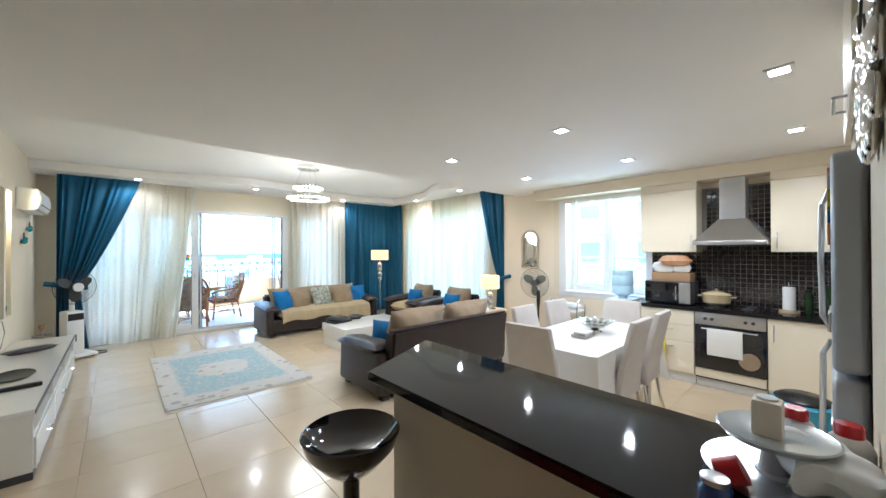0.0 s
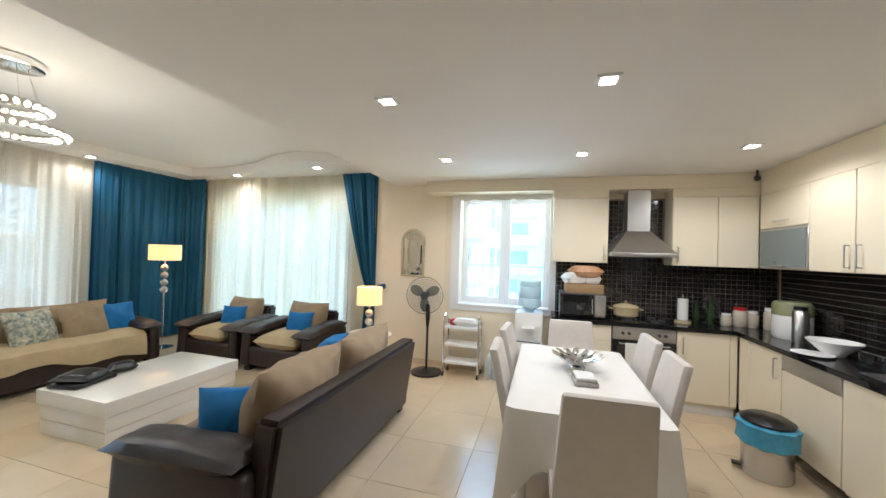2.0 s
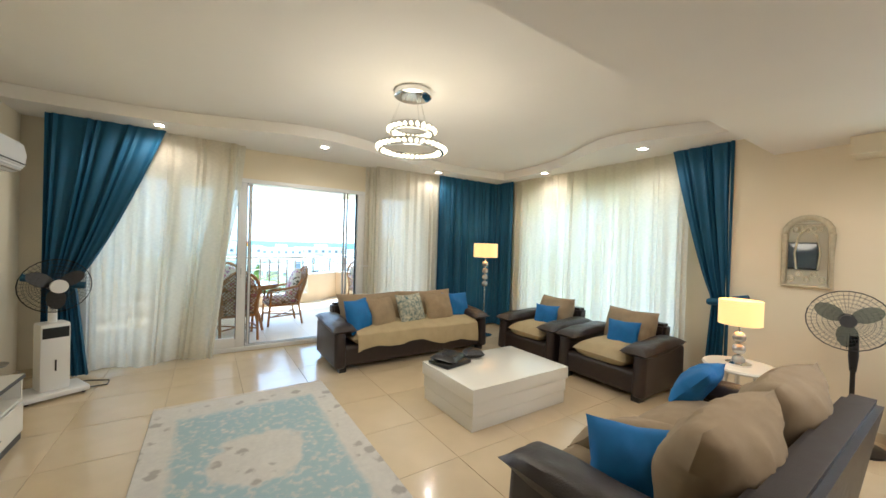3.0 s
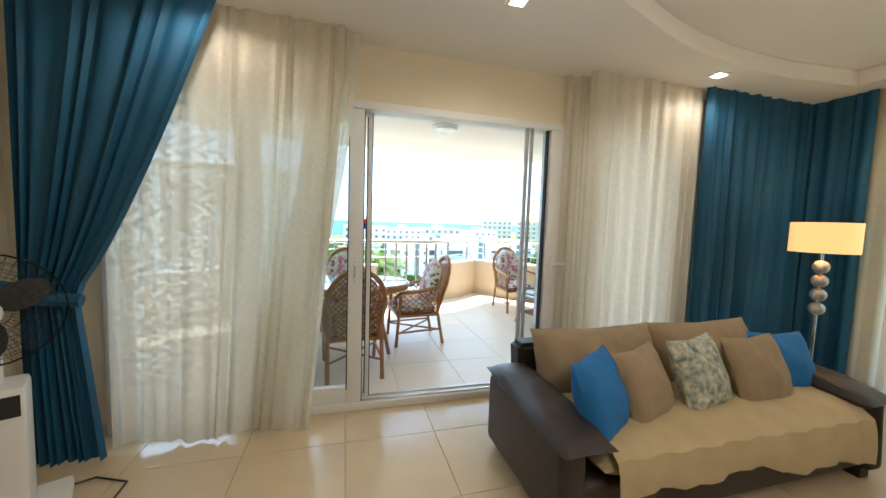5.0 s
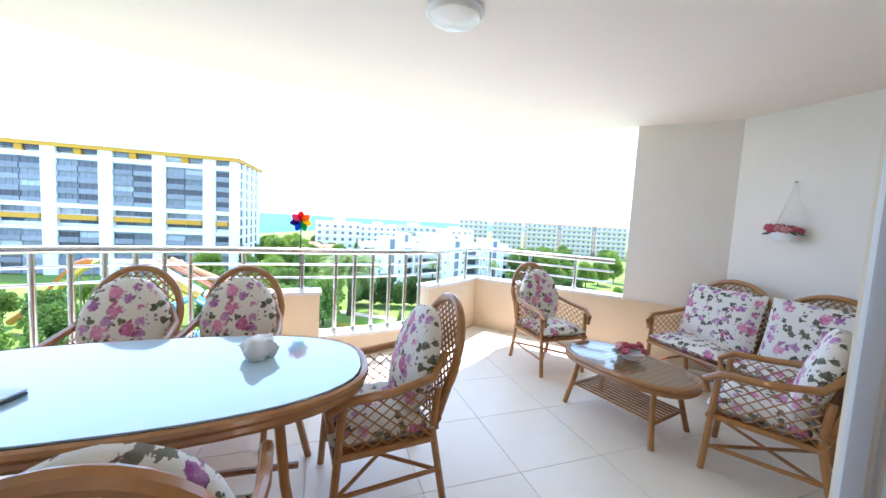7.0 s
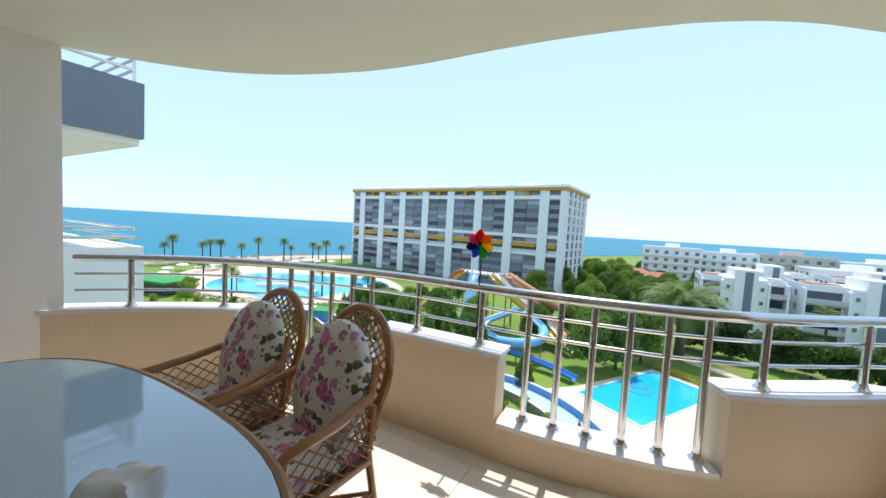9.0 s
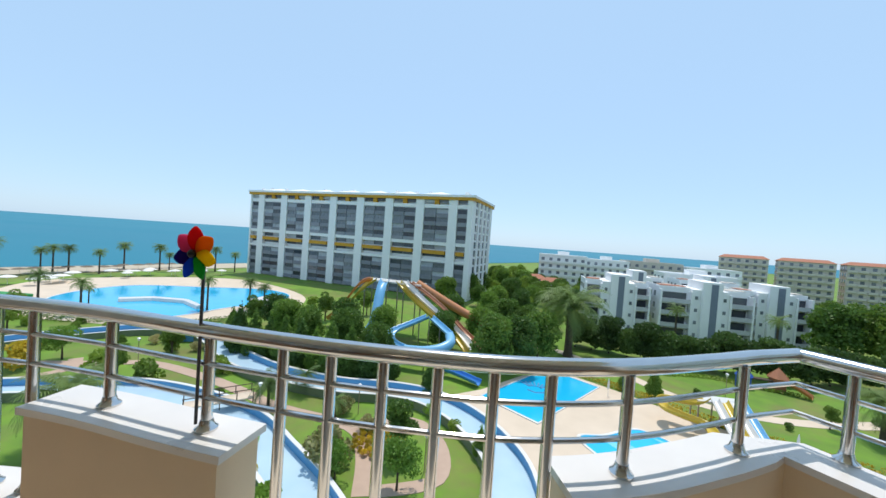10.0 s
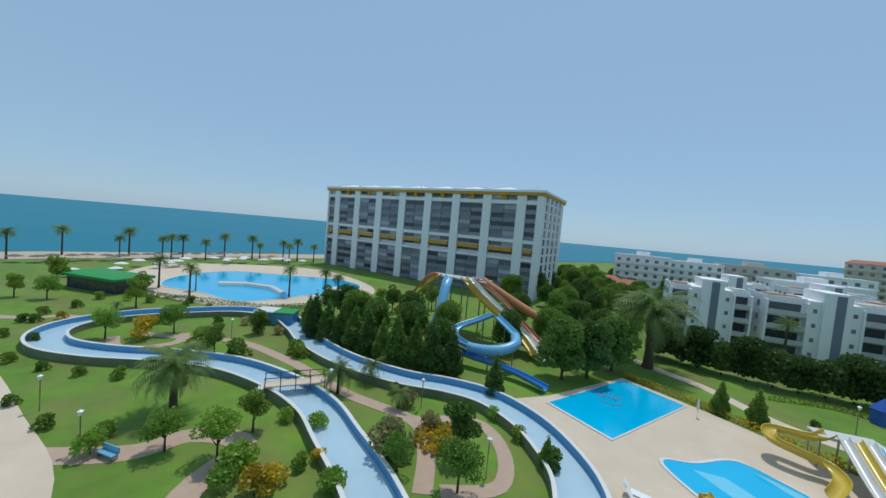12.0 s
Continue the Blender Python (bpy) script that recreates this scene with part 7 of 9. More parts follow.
bm = bmesh.new()
box(bm, -4000, 4000, -500, 4500, G - 1, G)
setting("ground", bm, M_grass, "green lawn and land down to the sea", "ground")
bm = bmesh.new()
prism(bm, [(-168, -500), (-178, 60), (-160, 125), (-135, 200), (-60, 330), (60, 620), (900, 1100), (4000, 1500), (4000, 4480), (-3980, 4480), (-3980, -490)], G, G + 0.3)
setting("water_sea", bm, M_sea, "turquoise sea reaching the horizon", "sea")
bm = bmesh.new()
prism(bm, [(-150, -300), (-157, 60), (-140, 120), (-120, 190), (-60, 320), (-80, 320), (-141, 200), (-167, 125), (-185, 60), (-175, -300)], G, G + 0.2)
setting("beach", bm, M_sand, "narrow sandy beach", "beach")


def flat(name, pts, h, material, label, category="pavement", z=0.0):
    return setting(name, prism(bmesh.new(), pts, G + z, G + h), material, label, category)


def smooth_loop(pts, n=6, closed=True):
    """Rounded outline through points."""
    out = []
    k = len(pts)
    for i in range(k if closed else k - 1):
        p = [Vector(pts[(i + j - 1) % k] if closed else pts[min(k - 1, max(0, i + j - 1))]) for j in range(4)]
        for q in range(n):
            t = q / n
            v = 0.5 * ((2 * p[1]) + (p[2] - p[0]) * t + (2 * p[0] - 5 * p[1] + 4 * p[2] - p[3]) * t * t + (3 * p[1] - p[0] - 3 * p[2] + p[3]) * t ** 3)
            out.append((v.x, v.y))
    if not closed:
        out.append(tuple(pts[-1]))
    return out


flat("pavement_pool", [(-7.5, 54.8), (-3.8, 58.6), (4.8, 72.3), (13.4, 67.4), (21, 62.3), (30.5, 56.6), (41.2, 53), (44.5, 60.5), (51, 68), (64, 71), (66, 40), (30, 20), (5, 30), (4.0, 40.0), (0.2, 47.5)], 0.06, M_deck, "beige paved deck round the pools")
flat("pavement_beach_pool", smooth_loop([(-106, 52), (-134, 74), (-130, 95), (-104, 116), (-68, 104), (-57, 84), (-68, 61), (-80, 55)]), 0.05, M_deck, "beige paved deck of the large pool")


def pool(name, pts, label, material=None, h=0.12):
    t = thing(name, 0, 0, G, label=label, category="pool", kind="structure")
    part("water", prism(bmesh.new(), pts, 0.02, h), material or M_pool, t, smooth=False)
    k = len(pts)
    bm = bmesh.new()
    cx, cy = sum(p[0] for p in pts) / k, sum(p[1] for p in pts) / k
    out = [(cx + (x - cx) * 1.0 + 0.35 * (x - cx) / math.hypot(x - cx, y - cy), cy + (y - cy) + 0.35 * (y - cy) / math.hypot(x - cx, y - cy)) for x, y in pts]
    for i in range(k):
        j = (i + 1) % k
        prism(bm, [pts[i], pts[j], out[j], out[i]], 0.02, h + 0.05)
    part("rim", bm, M_stone, t, smooth=False)
    return t


pool("pool_large", smooth_loop([(-99, 60), (-110, 70), (-112, 86), (-95, 97), (-81, 104), (-69, 100), (-64, 87), (-68.5, 79), (-69.5, 68), (-74, 62), (-86, 62)]), "large bright blue free-form swimming pool")
flat("pool_island", smooth_loop([(-72, 98), (-66, 93), (-66, 87), (-72, 88)]), 0.3, M_stone, "white paved island in the large pool", z=0.1)
bm = bmesh.new()
tube(bm, [(-92, 70, G + 0.2), (-88, 75, G + 0.2), (-80, 77, G + 0.2), (-72, 74, G + 0.2)], 0.9, 8)
setting("pool_ledge", bm, M_stone, "white curved ledge in the large pool", "pool ledge")
sq = pool("pool_square", [(-3.4, 56.5), (4.9, 71.2), (12.0, 66.7), (3.75, 52.25)], "square bright blue pool with a crown figure on the floor")
bm = bmesh.new()
for i in range(7):
    a = -0.9 + 0.3 * i
    tube(bm, [(3.2 + 1.0 * math.sin(a), 62 + 0.8 * math.cos(a), 0.125), (3.0 + 2.2 * math.sin(a), 62.3 + 2.0 * math.cos(a), 0.125)], 0.12, 5)
tube(bm, [(2.2, 61.2, 0.125), (3.2, 60.6, 0.125), (4.4, 61.0, 0.125), (4.6, 62.0, 0.125)], 0.12, 5)
part("crown_figure", bm, M_rwall, sq, "dark blue crown drawn on the pool floor")
lp = pool("pool_slide", smooth_loop([(8.1, 50.9), (11, 52.5), (14.7, 55.3), (18, 53.4), (22, 50.2), (26, 48.2), (34, 46.3), (36, 41), (25, 37), (16, 41), (10.6, 46.8)]), "shallow slide pool in two blues")
for a in (((10.5, 51.2), (13, 51.5), (24, 40.5), (21, 39.5)), ((15.6, 54.2), (17, 53.6), (33, 43.5), (30.5, 41.2), (19, 50.5))):
    part("pale_band", prism(bmesh.new(), a, 0.12, 0.128), M_pool2, lp, smooth=False)
pool("pool_round", smooth_loop([(48, 58.5), (56, 61), (60, 56), (54, 51), (47, 53)]), "round bright blue pool", h=0.14)

# paths
def path_strip(name, pts, w, material, label, h=0.04):
    pts = smooth_loop(pts, 5, False)
    setting(name, strip(bmesh.new(), pts, -w / 2, w / 2, G, G + h), material, label, "path")


path_strip("path_lawn", [(6, 84), (11, 80), (16, 76.5), (22, 69), (29, 66), (38, 67), (53, 73), (76, 82), (110, 92)], 2.0, M_deck, "pale winding garden path")
path_strip("path_island", [(-62, 40), (-54, 44), (-48, 47), (-38, 46.5), (-32, 45.5), (-24, 43.8), (-15, 43.4), (-11.5, 40), (-9, 35)], 1.6, M_path, "pink paved path on the island")
path_strip("path_bed", [(-15, 43.5), (-9.5, 47), (-5.5, 44), (-4.2, 39), (-8, 36)], 1.4, M_path, "pink paved path round the flower bed", 0.055)
path_strip("path_ring", [(-63, 37), (-57, 35.5), (-54.5, 41), (-58, 44)], 1.5, M_path, "pink paved path round a shrub bed", 0.05)
path_strip("path_near", [(-36, 22), (-31, 26), (-29.5, 30), (-25, 31.5), (-23, 26), (-18, 20)], 2.2, M_path, "pink paved path under trees", 0.03)
path_strip("path_promenade", [(-90, 24), (-60, 23.5), (-44, 22), (-32, 20.5), (-20, 15)], 3.0, M_deck, "broad pale promenade", 0.045)
path_strip("path_west", [(-110, 24), (-86, 30), (-79, 37), (-70, 41)], 1.8, M_path, "pink paved path over the lawn", 0.06)
path_strip("road", [(-14, 140), (-5, 118), (2, 95), (0, 80)], 5, M_deck, "pale driveway between trees", 0.05)

# lazy river
rc = smooth_loop([(-6, 28), (-12.3, 32.6), (-18.5, 36), (-24, 38.8), (-31, 40.2), (-40, 39.8), (-48, 36.6), (-55, 32.6), (-62, 30.4), (-68, 31.8), (-71.5, 36.3), (-71.5, 43), (-68, 50), (-63, 56.6), (-55, 59.2), (-46, 56), (-39, 52.4), (-30, 50), (-21, 49.9), (-15, 51.4), (-9.8, 51.6), (-4.8, 49.3), (-1, 45.6), (1.6, 41), (2.4, 34), (0, 28)], 6, False)
t = thing("lazy_river", 0, 0, G, label="winding blue-walled water channel with pale floor", category="water channel", kind="structure")
part("channel_floor", strip(bmesh.new(), rc, -1.9, 1.9, 0.0, 0.22), M_rfloor, t, smooth=False)
for s in (-1, 1):
    part("channel_wall", strip(bmesh.new(), rc, s * 1.85, s * 2.05, 0, 1.0) if s > 0 else strip(bmesh.new(), rc, -2.05, -1.85, 0, 1.0), M_rwall, t, smooth=False)
    part("outer_face", strip(bmesh.new(), rc, 2.052, 2.14, 0, 0.96) if s > 0 else strip(bmesh.new(), rc, -2.14, -2.052, 0, 0.96), M_rout, t, smooth=False)
    part("coping", strip(bmesh.new(), rc, 1.83, 2.2, 1.0, 1.07) if s > 0 else strip(bmesh.new(), rc, -2.2, -1.83, 1.0, 1.07), M_stone, t, smooth=False)
t = thing("footbridge", -28.9, 40.4, G, -40, "small wooden footbridge with steps over the channel", "footbridge")
part("deck", B(-0.8, 0.8, -3.2, 3.2, 1.25, 1.4), M_deck, t)
for s in (-1, 1):
    part("handrail", tube(bmesh.new(), [(s * 0.78, -3.2, 2.3), (s * 0.78, 3.2, 2.3)], 0.05), M_trunk, t)
    for i in range(5):
        part("post", cyl(bmesh.new(), (s * 0.78, -3.1 + 1.55 * i, 0.6), (s * 0.78, -3.1 + 1.55 * i, 2.3), 0.05, n=6), M_trunk, t)
for i in range(5):
    part("step", B(-0.8, 0.8, -3.5 - 0.3 * i, -3.2 - 0.3 * i, 1.1 - 0.25 * i, 1.2 - 0.25 * i), M_stone, t)


# ---- buildings ----
M_hwhite = mat("white_facade_paint", (0.86, 0.86, 0.85), (0.8, 0.8, 0.79), 0.4, 0.8)
# balcony greys and glass are lightened to put distance haze into their colour
M_hgrey = mat("grey_balcony_front", (0.3, 0.31, 0.35), (0.2, 0.21, 0.24), 0.6, 0.6, rand=0.4)
M_hglass = mat("dark_window_glass", (0.1, 0.11, 0.13), (0.05, 0.055, 0.07), 0.7, 0.12, rand=0.6)
# paler glass: curtains on the long block, haze painted in on the rest
M_bglass = mat("curtained_hazy_window_glass", (0.24, 0.26, 0.29), (0.14, 0.155, 0.18), 0.7, 0.15, rand=0.6)
# palest glass, with haze mixed into its base colour
M_pglass = mat("haze_paled_window", (0.5, 0.53, 0.57), (0.4, 0.43, 0.47), 0.7, 0.3, rand=0.5)
M_orange = mat("ochre_facade_band", (0.62, 0.32, 0.03), (0.56, 0.28, 0.025), 0.5, 0.8)
M_rooftile = mat("red_clay_roof", (0.4, 0.16, 0.09), (0.33, 0.13, 0.07), 1.5, 0.85)
M_fbeige = mat("cream_facade_paint", (0.62, 0.57, 0.5), (0.56, 0.51, 0.44), 0.4, 0.8)


def piece(name, me, parent, x, y, z, rz=0):
    o = new(name, me)
    o.parent = parent
    o.matrix_basis = pose(x, y, z, 0, 0, rz)
    return o


hotel = thing("apartment_building", -69.9, 130.4, G, -4.86, label="long white apartment block with grey glazed balconies and ochre bands", category="building")
part("wall", B(-50, 50, 1.5, 28, 0, 35.5), M_hwhite, hotel, smooth=False)
part("roof", B(-50.6, 50.6, -0.4, 28.6, 35.0, 36.0), M_orange, hotel, smooth=False)
part("roof_slab", B(-50.8, 50.8, -0.6, 28.8, 36.0, 36.8), M_hwhite, hotel, smooth=False)
U = 12.4
cols = [-50 + 6.2 + U * i for i in range(8)]
wcol = mesh_of("column", B(-1.6, 1.6, 0, 1.5, 0, 35.5), M_hwhite, False)
for x in cols:
    piece("column", wcol, hotel, x, 0, 0)
for x0, x1 in ((-50, -49.2), (48.2, 50)):
    part("column", B(x0, x1, 0, 1.5, 0, 35.5), M_hwhite, hotel, smooth=False)
hotel.matrix_world = hotel.matrix_world @ Matrix.Diagonal((0.989, 1, 0.96, 1))
bays = [(-49.2, cols[0] - 1.6)] + [(a + 1.6, b - 1.6) for a, b in zip(cols, cols[1:])] + [(cols[-1] + 1.6, 48.2)]
glass_me, front_me = {}, {}
for x0, x1 in bays:
    n = 2 if x1 - x0 > 6 else 1
    for z0, z1 in ((32.0, 33.3), (18.7, 20.0), (12.6, 13.5)):
        part("band", B(x0 - 0.01, x1 + 0.01, 0.25, 1.5, z0, z1), M_hwhite, hotel, smooth=False)
    part("ochre_band", B(x0 + 0.4, x1 - 0.4, -0.3, 0.9, 15.5, 16.8), M_orange, hotel, smooth=False)
    w = round((x1 - x0) / n - 0.25, 2)
    if w not in glass_me:
        bm = bmesh.new()
        box(bm, -w / 2, w / 2, 0.5, 0.6, 1.0, 2.8)
        for q in range(4):
            box(bm, -w / 2 + w * q / 3 - 0.06, -w / 2 + w * q / 3 + 0.06, 0.42, 0.5, 1.0, 2.8)
        glass_me[w] = [mesh_of("window", bm.copy(), m, False) for m in (M_hglass, M_hglass, M_bglass, M_bglass, M_pglass)]
        bm.free()
        front_me[w] = mesh_of("balcony_front", box(box(bmesh.new(), -w / 2, w / 2, 0.2, 0.5, -0.2, 1.05), -w / 2, w / 2, 0.32, 0.5, 2.55, 2.8), M_hgrey, False)
    for i in range(n):
        xc = x0 + (x1 - x0) / n * (i + 0.5)
        for z in (0.6, 3.6, 6.6, 9.6, 13.5, 16.2, 20.1, 23.1, 26.1, 29.1, 32.9):
            piece("window", glass_me[w][rnd.randrange(5)], hotel, xc, 0.2 if z not in (13.5, 16.2) else 0.8, z)
            if z not in (13.5, 16.2, 32.9):
                piece("balcony_front", front_me[w], hotel, xc, 0, z)
sw = mesh_of("window", B(-0.02, 0.25, -0.7, 0.7, 0, 2.2), M_hglass, False)
for yy in (5, 10.5, 16, 21.5):
    part("side_rib", B(49.98, 50.5, yy + 1.6, yy + 3.2, 0, 35.2), M_hwhite, hotel, smooth=False)
    for z in range(12):
        piece("window", sw, hotel, 50, yy, 0.8 + 2.95 * z)
hip_bm = bmesh.new()
base = [hip_bm.verts.new(v) for v in ((-5.6, -0.5, 36.8), (5.6, -0.5, 36.8), (5.6, 21.5, 36.8), (-5.6, 21.5, 36.8))]
ridge = [hip_bm.verts.new(v) for v in ((0, 4, 38.2), (0, 17, 38.2))]
for f in ((0, 1, 4), (1, 2, 5, 4), (2, 3, 5), (3, 0, 4, 5)):
    hip_bm.faces.new([(base + ridge)[k] for k in f])
hip = mesh_of("roof_hip", hip_bm, M_hwhite, False)
for x0, x1 in bays:
    xc = (x0 + x1) / 2
    if abs(xc) < 44:
        piece("roof_hip", hip, hotel, xc, 0, 0)
        part("ochre_pier", B(xc - 0.8, xc + 0.8, 0.2, 1.5, 33.3, 35.0), M_orange, hotel, smooth=False)
tank = mesh_of("roof_tank", box(box(bmesh.new(), -1, 1, -0.6, 0.6, 0, 0.9), -0.9, 0.4, -1.4, -0.7, 0, 1.5), M_hwhite, False)
for i in range(15):
    piece("roof_tank", tank, hotel, -47 + 6.7 * i, rnd.uniform(3, 15), 36.8, rnd.uniform(-20, 20))


def block(x, y, w, d, storeys, label, wallm, roofm=None, rz=0, stripe=False, balc=True, name="apartment_building", bays=3, h=3.0, glaze=None):
    """Small flats: front along -Y."""
    t = thing(name, x, y, G, rz, label, "building", "blocks of flats")
    H = storeys * h
    part("wall", B(-w / 2, w / 2, 0, d, 0, H), wallm, t, smooth=False)
    if roofm is M_rooftile:
        bm = bmesh.new()
        lo = [bm.verts.new(v) for v in ((-w / 2 - 0.5, -0.5, H), (w / 2 + 0.5, -0.5, H), (w / 2 + 0.5, d + 0.5, H), (-w / 2 - 0.5, d + 0.5, H))]
        hi = [bm.verts.new(v) for v in ((-w / 2 + 2, d / 2 - 0.2, H + 1.6), (w / 2 - 2, d / 2 - 0.2, H + 1.6), (w / 2 - 2, d / 2 + 0.2, H + 1.6), (-w / 2 + 2, d / 2 + 0.2, H + 1.6))]
        bm.faces.new(hi)
        for i in range(4):
            bm.faces.new((lo[i], lo[(i + 1) % 4], hi[(i + 1) % 4], hi[i]))
        part("roof", bm, M_rooftile, t, smooth=False)
    else:
        bm = bmesh.new()
        for a in ((-w / 2, w / 2, -0.1, 0.15), (-w / 2, w / 2, d - 0.15, d + 0.1), (-w / 2 - 0.1, -w / 2 + 0.15, 0.15, d - 0.15), (w / 2 - 0.15, w / 2 + 0.1, 0.15, d - 0.15)):
            box(bm, *a, H, H + 0.7)
        part("roof", bm, wallm, t, smooth=False)
        part("stair_tower", B(-w * 0.1, w * 0.14, d * 0.3, d * 0.7, H, H + 2.4), wallm, t, smooth=False)
    if stripe:
        part("window", B(-w * 0.13, -w * 0.02, -0.12, 0.1, 1.5, H + 1.0), glaze or M_bglass, t, "tall dark stair window", smooth=False)
    bw = w / bays
    wm = mesh_of("window", B(-bw * 0.2, bw * 0.2, -0.05, 0.1, 0.9, 2.3), glaze or M_bglass, False)
    small = mesh_of("window", B(-0.35, 0.35, -0.05, 0.1, 1.2, 1.9), glaze or M_bglass, False)
    bal = mesh_of("balcony", box(box(bmesh.new(), -bw * 0.42, bw * 0.42, -1.3, 0, -0.15, 0.0), -bw * 0.42, bw * 0.42, -1.3, -1.15, 0, 0.9), wallm, False)
    for i in range(bays):
        xx = -w / 2 + bw * (i + 0.5)
        for s in range(storeys):
            if stripe and 0 < i < bays - 1:
                piece("window", small, t, xx + (bw * 0.25 if i % 2 else -bw * 0.3), 0, s * h)
            else:
                piece("window", wm, t, xx, 0, s * h)
                if balc and s:
                    piece("balcony", bal, t, xx, 0, s * h)
    bs = d / 3
    wm2 = mesh_of("window", B(-0.05, 0.1, -0.9, 0.9, 0.8, 2.4), glaze or M_bglass, False)
    for i in range(3):
        for s in range(storeys):
            piece("window", wm2, t, -w / 2, bs * (i + 0.5), s * h)
            piece("window", wm2, t, w / 2 - 0.05, bs * (i + 0.5), s * h)
    return t


def villa(x, y, wl, wr, label, h=2.95, storeys=4):
    """White villa block: two wings with deep balconies and a taller stair tower between them; front along -Y."""
    t = thing("villa_block", x, y, G, 0, label, "building", "villas behind the hedge")
    H = storeys * h
    for x0, x1, d0, name in ((-wl, -3.4, 1.6, "wing"), (4.2, wr, 2.2, "wing")):
        g = part(name, B(x0, x1, d0, 13, 0, H), M_hwhite, t, smooth=False)
        part("parapet", box(box(bmesh.new(), x0, x1, d0, d0 + 0.2, H, H + 0.8), x0, x0 + 0.2, d0 + 0.2, 13, H, H + 0.8), M_hwhite, g, smooth=False)
        part("pier", B(x0, x0 + 0.35, -0.2, d0, 0, H), M_hwhite, g, smooth=False)
        part("pier", B(x1 - 0.35, x1, -0.2, d0, 0, H), M_hwhite, g, smooth=False)
        glazing = mesh_of("window", B(-(x1 - x0) * 0.38, (x1 - x0) * 0.38, -0.06, 0.02, 0.1, 2.2), M_hglass, False)
        front = mesh_of("balcony", box(box(bmesh.new(), x0 + 0.36, x1 - 0.36, -0.1, d0, -0.16, 0.0), x0 + 0.36, x1 - 0.36, -0.1, 0.02, 0.0, 0.85), M_hgrey2, False)
        for k in range(storeys):
            piece("window", glazing, g, (x0 + x1) / 2, d0, k * h + 0.2)
            piece("balcony", front, g, 0, 0, k * h + 0.16)
        part("awning", B(x0 + 0.5, x1 - 0.5, d0 + 1, d0 + 4, H + 0.82, H + 0.98), M_rooftile if x0 < 0 else M_fbeige, g, smooth=False)
    tw = part("stair_tower", B(-3.4, 4.2, 0.3, 12, 0, H + 0.6), M_hwhite, t, smooth=False)
    part("stair_head", B(-1.6, 2.4, -0.6, 9, 0, H + 2.6), M_hwhite, tw, smooth=False)
    part("stair_window", B(0.1, 1.5, -0.68, -0.55, 0.6, H + 2.2), M_slate, tw, "tall slate-blue stair window strip", smooth=False)
    sm = mesh_of("window", B(-0.3, 0.3, 0.22, 0.35, 0, 0.8), M_bglass, False)
    for k in range(storeys):
        for xx in (-2.5, 3.3):
            piece("window", sm, tw, xx, 0, k * h + 1.2)
    sd = mesh_of("window", B(-0.06, 0.05, -0.7, 0.7, 0.9, 2.2), M_bglass, False)
    for k in range(storeys):
        for yy in (4.5, 8, 11):
            piece("window", sd, t, -wl, yy, k * h)
            piece("window", sd, t, wr, yy, k * h)
    tk = mesh_of("roof_tank", box(box(bmesh.new(), -0.8, 0.8, -0.5, 0.5, 0, 0.9), -0.9, 0.9, -1.5, -0.6, 0.1, 0.8), M_fbeige, False)
    for xx, yy in ((-wl + 2, 8), (-wl + 4, 10), (wr - 2, 9), (wr - 4.5, 10.5)):
        piece("roof_tank", tk, t, xx, yy, H)
    return t


M_slate = mat("grey_blue_render", (0.2, 0.23, 0.29), (0.17, 0.2, 0.25), 1, 0.8)
M_hgrey2 = mat("pale_grey_balcony_front", (0.55, 0.55, 0.56), (0.45, 0.45, 0.47), 0.8, 0.7)
villa(21.3, 108.5, 7.4, 7.6, "white four-storey villa block with a slate stair window")
villa(41.2, 108.5, 10.2, 9.0, "wide white four-storey villa block with a slate stair window")
villa(58.5, 117, 7.5, 7.5, "white four-storey villa block behind trees")
villa(33, 140, 8, 8, "white villa block in the second row")
villa(54, 142, 8, 9, "white villa block in the second row")
block(12, 192, 22, 14, 5, "white stepped flats beyond the villas", M_hwhite, bays=6, h=3.2)
block(33, 200, 20, 14, 5, "white stepped flats beyond the villas", M_hwhite, bays=6, h=3.0)
block(56, 210, 26, 14, 5, "cream flats beyond the villas", M_fbeige, bays=7, h=3.1)
block(80, 205, 22, 14, 5, "white flats beyond the villas", M_hwhite, bays=6, h=2.9)
block(60, 165, 24, 14, 4, "white flats beyond the villas", M_hwhite, bays=6, h=3.2)
for i in range(5):
    block(103 + 21.5 * i, 232 - 9 * i, 20, 15, 7, "long cream flats with reddish roof far off", M_fbeige, M_rooftile, rz=-24, bays=6, h=3.1)
block(215, 190, 18, 16, 8, "pale tower block far off", M_hwhite, rz=-40, bays=5, h=3.1)
block(240, 175, 22, 16, 8, "pale tower block far off", M_hwhite, rz=-45, bays=5, h=3.0)
block(205, 150, 7, 10, 6, "white tower block far off", M_hwhite, rz=-40, bays=2, h=3.0, balc=False)
block(-2, 172, 12, 9, 2, "low house with red roof among trees", M_fbeige, M_rooftile, bays=3)
block(8, 160, 10, 9, 2, "low house with red roof among trees", M_fbeige, M_rooftile, bays=3)

